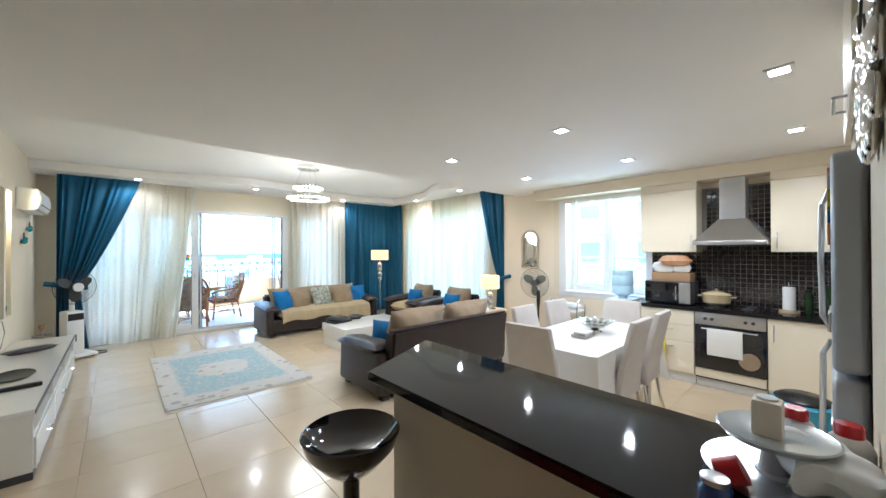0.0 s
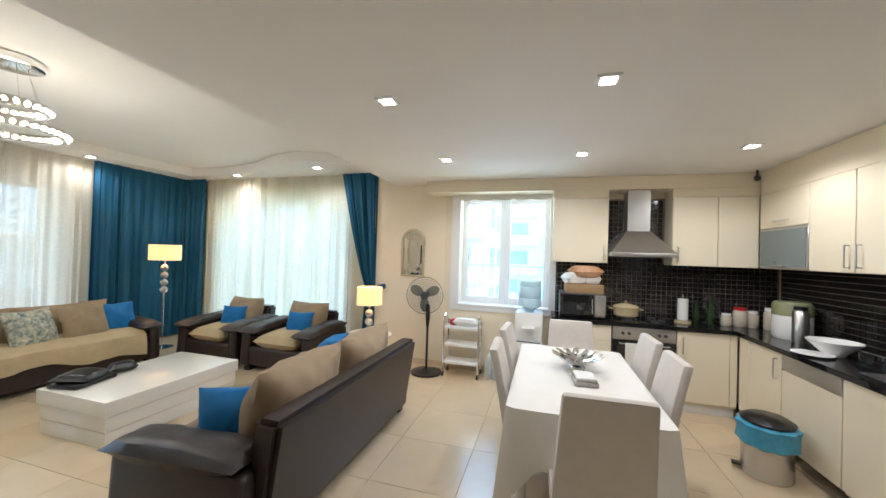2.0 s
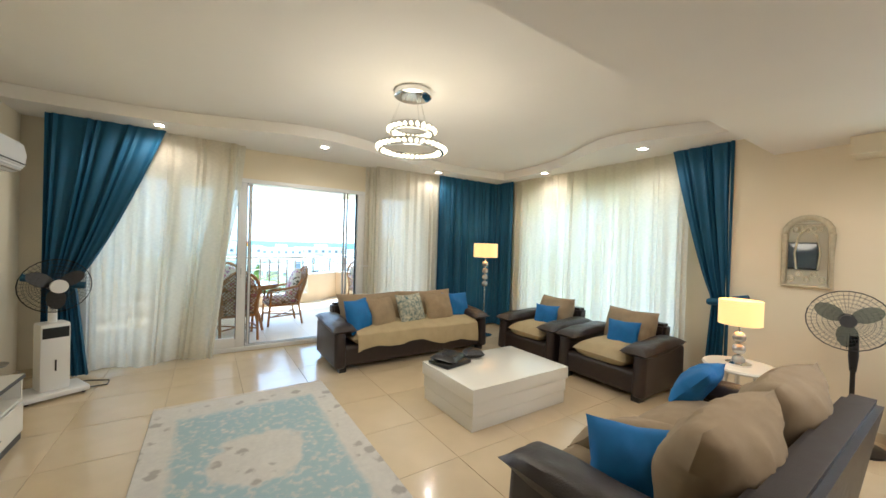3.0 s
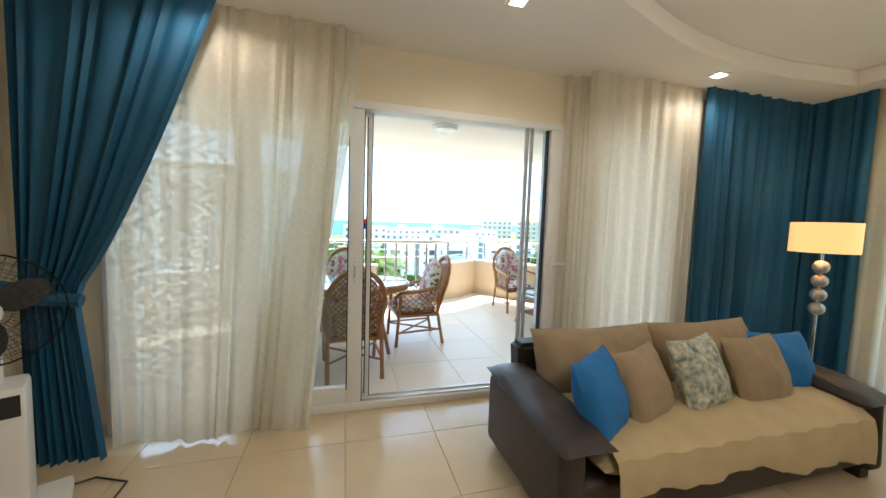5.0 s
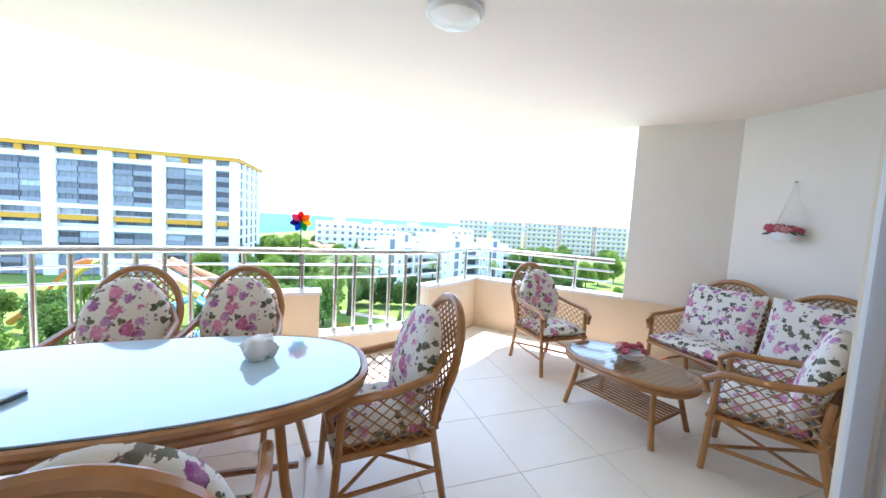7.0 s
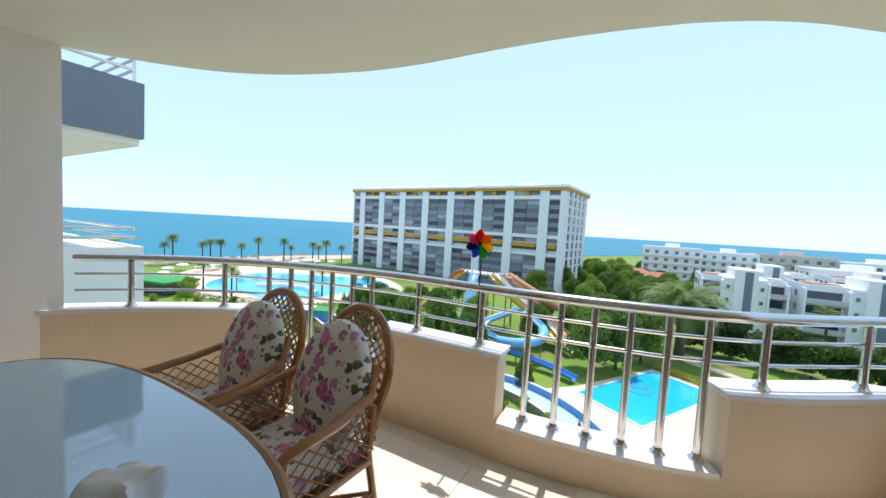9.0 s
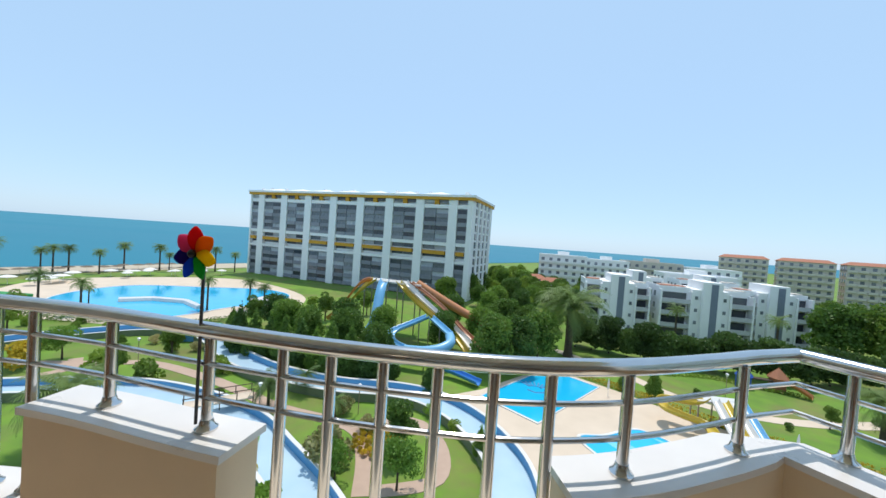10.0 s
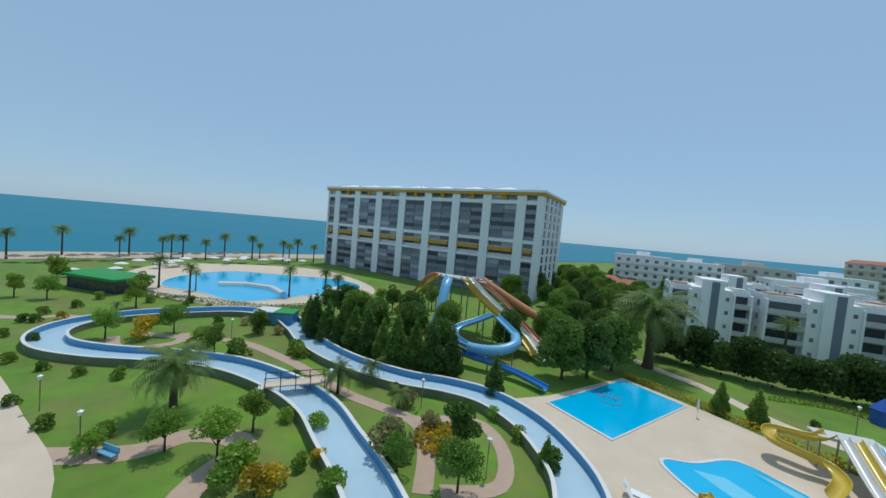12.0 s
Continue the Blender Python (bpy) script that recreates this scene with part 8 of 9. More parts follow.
# neighbouring balconies and the building beside the kitchen window
t = thing("neighbour_balcony", -4.65, 9, 0, label="neighbouring curved balconies, grey above and white below", category="balcony")
part("upper_front", B(-5, 0, 0, 3.3, 2.62, 3.5), M_slate, t, smooth=False)
part("upper_slab", B(-5, -0.05, 0, 3.25, 2.5, 2.62), M_plaster, t, smooth=False)
part("lower_front", B(-5, 0, 0, 3.3, -0.6, 0.85), M_hwhite, t, smooth=False)
for z in (1.0, 1.15):
    part("rail", cyl(bmesh.new(), (-5, 3.2, z), (0, 3.2, z), 0.025, n=8), M_rail, t)
    part("rail", cyl(bmesh.new(), (-0.1, 0, z), (-0.1, 3.2, z), 0.025, n=8), M_rail, t)
for y in (0.2, 1.2, 2.2, 3.2):
    part("post", cyl(bmesh.new(), (-0.1, y, 3.5), (-0.1, y, 4.05), 0.025, n=8), M_rail, t)
for z in (3.7, 3.87, 4.05):
    part("rail", cyl(bmesh.new(), (-5, 3.2, z), (-0.1, 3.2, z), 0.025, n=8), M_rail, t)
    part("rail", cyl(bmesh.new(), (-0.1, 0, z), (-0.1, 3.2, z), 0.025, n=8), M_rail, t)
part("wall", B(-5.2, -5, -4, 3, -18, 9), M_hwhite, t, smooth=False)
block(26, 12.5, 13, 12, 10, "tall pale block beside the kitchen window", M_hwhite, rz=-90, bays=3, h=3.05, glaze=M_pglass)
block(40, -4.0, 22, 12, 10, "pale block of flats across the street", M_hwhite, rz=-90, bays=5, h=3.05, glaze=M_pglass)
bm = bmesh.new()
box(bm, -1.6, 6.2, -2.8, 8.6, -18.5, -0.31)
box(bm, -3.2, 6.2, -2.8, 8.75, 3.05, 6)
setting("own_building", bm, M_hwhite, "white storeys of this building above and below", "building")


# ---- planting ----
def leaves(bm, centres, count, size, rng, flat_y=1.0):
    """Many small leaf cards spread in soft clumps; centres: (x, y, z, rx, rz)."""
    wsum = sum(c[3] ** 2 for c in centres)
    for c in centres:
        for _ in range(max(6, int(count * c[3] ** 2 / wsum))):
            u, ph = rng.uniform(-1, 1), rng.uniform(0, 2 * math.pi)
            s = math.sqrt(1 - u * u)
            r = rng.uniform(0.72, 1.06)
            p = Vector((c[0] + c[3] * r * s * math.cos(ph), c[1] + c[3] * r * s * math.sin(ph), c[2] + c[4] * r * u))
            q = Euler((rng.uniform(0, 6.3), rng.uniform(0, 6.3), rng.uniform(0, 6.3))).to_matrix()
            k = size * rng.uniform(0.6, 1.3)
            vs = [bm.verts.new(p + q @ Vector(v) * k) for v in ((-0.5, -0.15, 0), (0.1, -0.5, 0.1), (0.55, 0.1, 0), (-0.1, 0.5, -0.1))]
            bm.faces.new(vs)
    return bm


def tree(name, label, category, height, width, material, seed, trunk_h=0.35, clumps=14, count=1500, size=0.5, cone=False, group="garden trees"):
    rng = random.Random(seed)
    t = thing(name, label=label, category=category, group=group)
    ht = height * trunk_h
    bm = bmesh.new()
    cyl(bm, (0, 0, -0.1), (0, 0, max(0.3, ht)), 0.03 * height, 0.018 * height, 7)
    cs = []
    for i in range(clumps):
        if cone:
            k = (i + 0.5) / clumps
            rr = width / 2 * (1 - k ** 1.3) * (0.75 + 0.25 * min(1, 4 * k)) + 0.05 * width
            a = i * 2.4
            o = rr * 0.35
            cs.append((o * math.cos(a), o * math.sin(a), ht + (height - ht) * k * 0.9, rr * 0.75, (height - ht) / clumps * 2.0))
        else:
            a, k = rng.uniform(0, 6.28), rng.uniform(0, 1)
            o = width * 0.33 * math.sqrt(rng.uniform(0.05, 1)) * (1 - 0.45 * k)
            rr = width * rng.uniform(0.15, 0.25)
            c = (o * math.cos(a), o * math.sin(a), ht + (height - ht) * (0.22 + 0.6 * k), rr, rr * 0.8)
            cs.append(c)
            if ht > 0.5 and i < 6:
                cyl(bm, (0, 0, ht * 0.8), (c[0] * 0.8, c[1] * 0.8, c[2]), 0.012 * height, 0.004 * height, 5)
    part("trunk", bm, M_trunk, t)
    part("crown", leaves(bmesh.new(), cs, count, size, rng), material, t, smooth=False)
    return t


def palm(name, label, height, spread, seed, n=26, trunk_r=0.22, group="palms"):
    rng = random.Random(seed)
    t = thing(name, label=label, category="palm tree", group=group)
    bm = bmesh.new()
    lathe(bm, [(trunk_r * 1.35, -0.1), (trunk_r, height * 0.15), (trunk_r * 0.85, height * 0.7), (trunk_r * 1.2, height * 0.96), (trunk_r * 0.4, height)], 9)
    part("trunk", bm, M_trunk, t)
    bm = bmesh.new()
    for i in range(n):
        a = i * 2.399 + rng.uniform(-0.2, 0.2)
        el = rng.uniform(-0.25, 1.2)
        d = Vector((math.cos(a), math.sin(a), 0))
        side = Vector((-d.y, d.x, 0))
        p = Vector((0, 0, height))
        L = spread * rng.uniform(0.85, 1.1)
        prev = None
        for k in range(9):
            e = el - 1.5 * (k / 8) ** 1.4
            p2 = p + (d * math.cos(e) + Vector((0, 0, math.sin(e)))) * L / 9
            wd = L * 0.17 * math.sin(math.pi * (0.12 + 0.88 * (k + 0.5) / 9)) + 0.03
            for s in (-1, 1):
                for h in (0, 0.5):
                    b0 = p.lerp(p2, h)
                    b1 = p.lerp(p2, h + 0.3)
                    tip = b1 + side * s * wd + (p2 - p) * 0.7 - Vector((0, 0, wd * 0.45))
                    bm.faces.new((bm.verts.new(b0), bm.verts.new(b1), bm.verts.new(tip)))
            p = p2
    part("crown", bm, M_palm, t, smooth=False)
    return t


def plant(src, x, y, s=1.0):
    """First place fills the original, later ones are copies."""
    m = pose(x, y, G, 0, 0, rnd.uniform(0, 360)) @ Matrix.Scale(s, 4)
    if not src.get("used"):
        src["used"] = 1
        src.matrix_world = m
    else:
        o = copy_thing(src, Matrix.Identity(4))
        o.matrix_world = m


cyp = [tree("conifer", "dense dark green cone-shaped conifer", "tree", 7.2, 3.5, M_cyp, 11 + i, 0.04, 14, 7000, 0.26, True) for i in range(2)]
for i, (x, y) in enumerate([(-45, 57.5), (-42.3, 56), (-39, 55.6), (-36, 55.2), (-33, 55), (-30, 54.8), (-27.3, 54.6), (-24.6, 54.2), (-21.6, 54.4), (-18.8, 54.6), (-16.4, 55.6), (-48, 60)]):
    plant(cyp[i % 2], x, y, rnd.uniform(0.85, 1.12))
plant(cyp[0], 15.8, 67.5, 0.62)
plant(cyp[1], 19.2, 66.6, 0.66)
plant(cyp[0], -9.8, 54.4, 0.75)
plant(cyp[1], -1.4, 43.4, 0.45)
big = [tree("tree", "broad dark green garden tree", "tree", 9.5, 8.0, M_cyp, 31 + i, 0.12, 34, 9000, 0.33) for i in range(2)]
for x, y, s in ((-3.2, 65.5, 1.0), (0.0, 68.5, 0.95), (3.2, 74.5, 0.95), (-34, 62, 0.8), (-27, 62, 0.85), (-40, 64, 0.8), (-21, 61, 0.7), (-13, 72, 0.8), (-46, 68, 0.8), (-33, 72, 0.8), (-25, 72, 0.75), (-8, 80, 0.8), (-4, 88, 0.9), (-16, 90, 0.8), (-10, 104, 0.8), (6, 100, 0.8), (-2, 110, 0.9)):
    plant(big[rnd.randrange(2)], x, y, s)
light = [tree("tree", "light green feathery garden tree", "tree", 5.0, 5.2, M_lime, 51 + i, 0.4, 16, 3200, 0.22) for i in range(2)]
for x, y, s in ((-59, 43, 0.9), (-62.8, 36, 0.85), (-29, 27.5, 0.7), (-95, 39, 0.9), (-24.5, 29, 0.8), (-6.8, 36.6, 0.8), (-12, 36, 0.6)):
    plant(light[rnd.randrange(2)], x, y, s)
mid = [tree("tree", "dark green spreading garden tree", "tree", 6.0, 4.5, M_leaf, 71 + i, 0.3, 16, 3600, 0.24) for i in range(2)]
for x, y, s in ((-8.6, 40.6, 0.92), (-25.9, 33.1, 0.7), (-45.5, 41.2, 0.8), (-79, 46.4, 1.0), (-49.8, 51, 0.75), (-90, 52, 0.9), (-108, 44, 1.2), (-51, 68, 1.1), (-43, 80, 1.1), (-38, 90, 1.0), (-100, 36, 0.8), (38.5, 66, 0.5)):
    plant(mid[rnd.randrange(2)], x, y, s)
tall = [tree("tree", "tall dark broadleaf tree behind the lawn", "tree", 13, 11, M_leaf, 91 + i, 0.15, 36, 9000, 0.48) for i in range(2)]
for x, y, s in ((62, 103, 1.0), (70, 101, 1.05), (78, 106, 0.9), (88, 104, 0.7), (97, 108, 0.7), (108, 112, 0.7), (120, 110, 0.6), (84, 122, 0.9), (100, 130, 0.8), (118, 128, 0.8), (-20, 150, 0.7), (-12, 158, 0.8), (-3, 150, 0.7), (4, 145, 0.6), (10, 150, 0.7), (-8, 138, 0.6), (0, 128, 0.55), (140, 150, 0.8), (160, 150, 0.9), (72, 150, 0.6), (95, 160, 0.7), (130, 170, 0.8), (20, 170, 0.7), (45, 180, 0.7), (132, 104, 0.7), (146, 108, 0.75), (160, 112, 0.7), (150, 125, 0.8), (170, 128, 0.8), (185, 120, 0.8), (135, 140, 0.8), (112, 145, 0.8), (180, 145, 0.9), (200, 135, 0.9), (90, 140, 0.8), (-25, 165, 0.7), (-15, 172, 0.8), (15, 140, 0.6), (8, 128, 0.6), (28, 152, 0.6), (-30, 185, 0.8)):
    plant(tall[rnd.randrange(2)], x, y, s)
hedge = [tree("hedge_bush", "dense dark green boundary hedge bush", "hedge", 7.2, 6.4, M_dark, 111 + i, 0.03, 22, 6000, 0.34, group="boundary hedge") for i in range(2)]
for i in range(22):
    x = 10.5 + 3.1 * i
    plant(hedge[i % 2], x, 84.5 + 0.006 * (x - 36) ** 2 + 0.5 * math.sin(i), rnd.uniform(0.85, 1.1))
bush = [tree("bush", "rounded green garden shrub", "shrub", 1.3, 1.8, m, 131 + i, 0.03, 9, 800, 0.15, group="garden shrubs") for i, m in enumerate((M_leaf, M_lime, M_dry, M_yell))]
for x, y, s, k in ((-18, 33.4, 0.9, 3), (-18.6, 32, 1.0, 0), (-14.7, 31.6, 1.3, 1), (-25, 36, 1.0, 1), (-47, 23.4, 0.9, 0), (-40, 23.8, 1.0, 0), (-50.5, 29.3, 0.9, 0), (-46.7, 31.4, 1.1, 0), (-55, 27.6, 0.9, 0), (-43, 33.5, 0.9, 0), (-40, 34.6, 0.8, 0), (-59.4, 39.3, 2.6, 3), (-50.4, 51.4, 1.3, 0), (-47.5, 53, 1.2, 2), (-38.6, 49, 1.6, 0), (-42.8, 42.6, 2.2, 0), (-14.8, 38.4, 2.0, 2), (-12.8, 43.2, 1.4, 2), (-1, 43.6, 1.5, 0), (-22, 29, 1.8, 1), (-13.6, 37.2, 2.5, 2), (-17, 45.8, 1.5, 2), (-20, 47.3, 1.0, 0), (-4.6, 46.5, 1.1, 0), (-52, 44, 1.3, 2), (-66, 44, 1.2, 0), (-56, 53, 1.2, 2), (-60, 50.5, 1.1, 0), (-69, 54, 1.2, 0), (-73, 52, 1.2, 0), (-77, 55, 1.3, 0), (-82, 50, 1.4, 0), (-86, 48, 1.2, 1), (-90, 45, 1.3, 0), (-78, 33, 1.1, 0), (-82, 35, 1.2, 0), (-85, 40, 1.2, 0), (-68, 26.5, 1.0, 0), (-72, 28.5, 1.0, 0), (-35, 26, 1.0, 0), (42, 68, 0.8, 0), (26, 71, 0.7, 0), (33, 63.5, 0.7, 0), (46, 70, 0.9, 0), (57, 79, 1.1, 0), (64, 76, 1.4, 0), (70, 88, 1.6, 1), (80, 90, 1.8, 1), (90, 92, 2.0, 1), (75, 72, 1.6, 0), (-55, 92, 2, 0), (-48, 96, 2, 0), (-50, 108, 2, 0), (-8, 48.8, 1.0, 1), (-28, 47.2, 0.9, 0), (-32, 43.2, 0.8, 0)):
    plant(bush[k], x, y, s)
for x, y, s, k in ((-33, 24.3, 1.5, 1), (-21.6, 36.7, 1.2, 1), (-14.8, 31.5, 1.2, 1), (-19, 28.3, 1.6, 3), (-21.4, 27.4, 1.4, 1), (-18.6, 29.4, 1.4, 3), (-14.4, 38.5, 1.5, 2), (-22.1, 29.6, 1.0, 0), (-49.9, 42.3, 2.4, 0), (-54.3, 54.5, 1.8, 0), (-37.1, 48.3, 1.6, 0), (-67.2, 30.1, 1.0, 0), (-60.2, 26.3, 1.0, 0), (-79.1, 32, 1.1, 0), (-77.7, 35.9, 1.0, 3)):
    plant(bush[k], x, y, s)
for i in range(46):                     # low yellow flowers fill the ringed bed
    a, q = 2.399 * i, 2.5 * math.sqrt((i + 0.5) / 46)
    plant(bush[3], -11.2 + q * math.cos(a), 42.0 + 1.1 * q * math.sin(a), rnd.uniform(0.35, 0.55))
for x, y, s in ((-8.7, 111, 0.9), (-6, 129, 1.0), (0.7, 121, 0.9), (-12.6, 156, 1.1), (-4.6, 158, 1.1), (-6.6, 87, 0.75), (0.7, 89, 0.8), (14, 132, 0.8), (31, 138, 0.9), (58, 136, 1.0), (76, 134, 1.0)):
    plant(big[rnd.randrange(2)], x, y, s)
# clipped hedges along the deck
def hedge_row(pts, w, h, material, label):
    pts = smooth_loop(pts, 4, False)
    rng = random.Random(len(label))
    bm = bmesh.new()
    for a, b in zip(pts, pts[1:]):
        va, vb = Vector(a), Vector(b)
        k = max(1, int((vb - va).length / 0.55))
        for i in range(k):
            c = va.lerp(vb, i / k)
            leaves(bm, [(c.x, c.y, G + h * 0.5, w * 0.55, h * 0.55)], 46, 0.2, rng)
    tagged(part("clipped_hedge", bm, material, None, label, smooth=False), category="hedge", group="clipped hedges")


hedge_row([(5.5, 73), (13.6, 68.3), (21, 63.2), (30.5, 57.6), (41, 54)], 1.1, 0.9, M_yell, "low yellow-green clipped hedge along the pool deck")
hedge_row([(41, 54), (44, 60), (51, 68.6), (64, 72)], 1.4, 1.0, M_yell, "low yellow-green clipped hedge round the pool")
hedge_row([(24, 78), (31, 80), (38, 78), (44, 77)], 0.8, 0.6, M_leaf, "thin clipped hedge across the lawn")
hedge_row([(-112, 52), (-86, 53), (-72, 58.5), (-62, 63), (-57, 75)], 1.6, 1.2, M_leaf, "clipped hedge along the large pool")

dp = palm("palm", "large date palm with a broad crown", 4.6, 4.0, 5, 84, 0.36)
plant(dp, 8.6, 80.6, 2.0)
plant(dp, 42.3, 64.2, 0.95)
plant(dp, -34.9, 31.0, 1.0)
sp = palm("palm", "small feathery palm on the lawn", 2.2, 2.1, 9, 46, 0.14)
for x, y, s in ((-25.1, 43.2, 1.25), (-24.0, 47.9, 1.05), (-17.5, 44.5, 0.8)):
    plant(sp, x, y, s)
vp = palm("palm", "slim palm beside the villas", 6.5, 2.4, 6, 40, 0.2)
for i in range(30):                     # dark grove between the long block and the villas
    plant(tall[i % 2], -24 + 36 * ((i * 0.618) % 1), 112 + 4.0 * i, rnd.uniform(0.5, 0.75))
for i in range(16):
    plant(tall[i % 2], 12 + 60 * ((i * 0.618) % 1), 126 + 5.5 * i, rnd.uniform(0.45, 0.6))
for x, y, s in ((33, 103, 1.2), (52, 103, 1.2), (-88, 62, 0.7), (-70, 40, 0.5), (-48, 72, 0.8), (24, 128, 1.0)):
    plant(vp, x, y, s)
bp = palm("palm", "tall slim beach palm", 8.2, 3.0, 8, 60, 0.26, "beach palms")
for x, y, s in ((-158, 48, 1.0), (-166, 62, 1.1), (-157, 74, 0.85), (-160, 78, 1.15), (-152, 85, 0.9), (-152, 88, 1.0), (-150, 91, 1.0), (-142, 95, 0.9), (-151, 108, 1.1), (-141, 114, 1.1), (-136, 114, 0.8), (-130, 121, 1.0), (-125, 120, 0.9), (-128, 127, 1.1), (-122, 131, 0.9), (-96, 58, 0.85), (-84, 58.5, 0.8), (-70, 74, 0.85), (-64, 80, 0.8), (-58, 78, 0.75)):
    plant(bp, x, y, s)

# beach umbrellas
def umbrella(x, y, r, h, material, label):
    t = thing("beach_umbrella", x, y, G, 0, label, "umbrella", "beach umbrellas")
    part("pole", cyl(bmesh.new(), (0, 0, 0), (0, 0, h), 0.04, n=6), M_pvc, t)
    part("canopy", lathe(bmesh.new(), [(r, h - 0.5), (r * 0.6, h - 0.22), (0.03, h), (r * 0.55, h - 0.27), (r, h - 0.52)], 12), material, t)
    return t


u0 = umbrella(-120, 60, 1.7, 2.4, M_cloth, "white open umbrella by the beach pool")
for i in range(26):
    a = rnd.uniform(0, 1)
    x, y = -118 - 14 * math.sin(a * 3.0) + rnd.uniform(-4, 4), 50 + 70 * a
    plant(u0, x, y, rnd.uniform(0.9, 1.15))
u1 = umbrella(-140, 60, 1.9, 2.4, mat("thatch", (0.2, 0.16, 0.11), (0.14, 0.11, 0.08), 3, 0.9), "brown thatched beach umbrella")
for i in range(22):
    plant(u1, -151 + 0.25 * i + rnd.uniform(-2, 2), 48 + 3.9 * i, 1.0)


def lounger_and_parasol():
    t = thing("sun_lounger", label="white plastic sun lounger on the pool deck", category="sun lounger", group="sun loungers")
    part("frame", box(bmesh.new(), -0.32, 0.32, -0.9, 0.4, 0.28, 0.36, 0.02), M_pvc, t)
    bm = B(-0.32, 0.32, 0.0, 0.7, -0.03, 0.04, 0.02)
    part("backrest", bm, M_pvc, t, m=pose(0, 0.38, 0.33, 50, 0, 0))
    for sx in (-1, 1):
        for yy in (-0.8, 0.3):
            part("leg", cyl(bmesh.new(), (sx * 0.28, yy, 0.0), (sx * 0.28, yy, 0.3), 0.03, n=6), M_pvc, t)
    return t


lg = lounger_and_parasol()
for i, (x, y, a) in enumerate(((5.6, 44.0, 80), (5.8, 43.0, 85), (6.0, 42.0, 80), (6.1, 41.0, 82), (28.6, 56.0, 30), (29.5, 55.4, 34), (30.4, 54.6, 28), (36.0, 52.6, 30), (37.0, 52.2, 25), (38, 51.6, 30), (47, 64.5, -40), (48.5, 66, -30), (52, 67.5, -20), (44.5, 58, -70))):
    m = pose(x, y, G + 0.06, 0, 0, a) @ Matrix.Scale(1.15, 4)
    if i == 0:
        lg.matrix_world = m
    else:
        o = copy_thing(lg, Matrix.Identity(4))
        o.matrix_world = m
fp = thing("closed_parasol", label="closed white parasol on the pool deck", category="parasol", group="parasols")
part("pole", cyl(bmesh.new(), (0, 0, 0), (0, 0, 2.4), 0.03, n=6), M_pvc, fp)
part("canopy", lathe(bmesh.new(), [(0.05, 0.9), (0.16, 1.1), (0.12, 1.9), (0.03, 2.4)], 8), M_cloth, fp)
fp.matrix_world = pose(12.9, 64.2, G + 0.06)
for x, y in ((29.8, 56.3), (37.4, 53), (47.2, 65.6), (51, 68), (9.8, 41.0), (45.5, 58.5)):
    copy_thing(fp, pose(x, y, G + 0.06))

# ---- water slides ----
def slide_mat(name, c):
    return mat(name, c, tuple(v * 0.85 for v in c), 0.8, 0.3)


M_sy, M_sb, M_sw, M_so, M_sr = slide_mat("yellow_fibreglass", (0.62, 0.45, 0.05)), slide_mat("light_blue_fibreglass", (0.2, 0.48, 0.72)), slide_mat("white_fibreglass", (0.7, 0.68, 0.64)), slide_mat("rust_fibreglass", (0.42, 0.17, 0.08)), slide_mat("orange_fibreglass", (0.55, 0.22, 0.08))


def chute(parent, pts, r, material, label="", closed=False):
    """Half-pipe along points."""
    pts = smooth3(pts)
    bm = bmesh.new()
    if closed:
        tube(bm, pts, r, 12)
    else:
        rows = []
        for i, p in enumerate(pts):
            d = (pts[min(i + 1, len(pts) - 1)] - pts[max(i - 1, 0)]).normalized()
            s = d.cross(Vector((0, 0, 1))).normalized()
            row = []
            for rr in (r, r * 0.9):
                rng = range(9) if rr == r else range(8, -1, -1)
                for q in rng:
                    a = math.pi * (1 + q / 8)
                    row.append(bm.verts.new(p + s * math.cos(a) * rr + Vector((0, 0, (math.sin(a) + 0.6) * rr))))
            rows.append(row)
        for a, b in zip(rows, rows[1:]):
            k = len(a)
            for q in range(k):
                bm.faces.new((a[q], a[(q + 1) % k], b[(q + 1) % k], b[q]))
    part("chute", bm, material, parent, label)


def smooth3(pts, n=5):
    pts = [Vector(p) for p in pts]
    out = []
    for i in range(len(pts) - 1):
        p = [pts[max(0, i - 1)], pts[i], pts[i + 1], pts[min(len(pts) - 1, i + 2)]]
        for q in range(n):
            t = q / n
            out.append(0.5 * ((2 * p[1]) + (p[2] - p[0]) * t + (2 * p[0] - 5 * p[1] + 4 * p[2] - p[3]) * t * t + (3 * p[1] - p[0] - 3 * p[2] + p[3]) * t ** 3))
    return out + [pts[-1]]


t = thing("water_slide_tower", -28.5, 80, G, label="tall water slide tower with coloured chutes", category="water slide")
part("platform", B(-5, 8, -1.5, 2.5, 10.2, 10.5), M_sw, t)
for x in (-4.5, -1, 3, 7):
    for y in (-1.2, 2.2):
        part("post", cyl(bmesh.new(), (x, y, 0), (x, y, 10.2), 0.14, n=7), M_iron, t)
chute(t, [(-3, -1.5, 10.6), (-5, -3, 9.4), (-8.5, -4, 4), (-11.5, -3, 1.5)], 0.8, M_sr, "rust and yellow chute")
chute(t, [(-2.2, -1.5, 10.6), (-4, -4, 8.4), (-7.5, -5, 3.5), (-9.5, -5, 1.4)], 0.8, M_sy)
chute(t, [(0.2, -1.5, 10.6), (0.6, -4, 9.0), (1.6, -8, 3.6), (2.2, -12, 2.0)], 0.95, M_sb, "light blue chute")
chute(t, [(3.2, -1.5, 10.6), (6, -3, 8.8), (10, -5, 6.6), (16, -7, 3.6), (20, -10, 1.2)], 0.75, M_sy, "yellow chute")
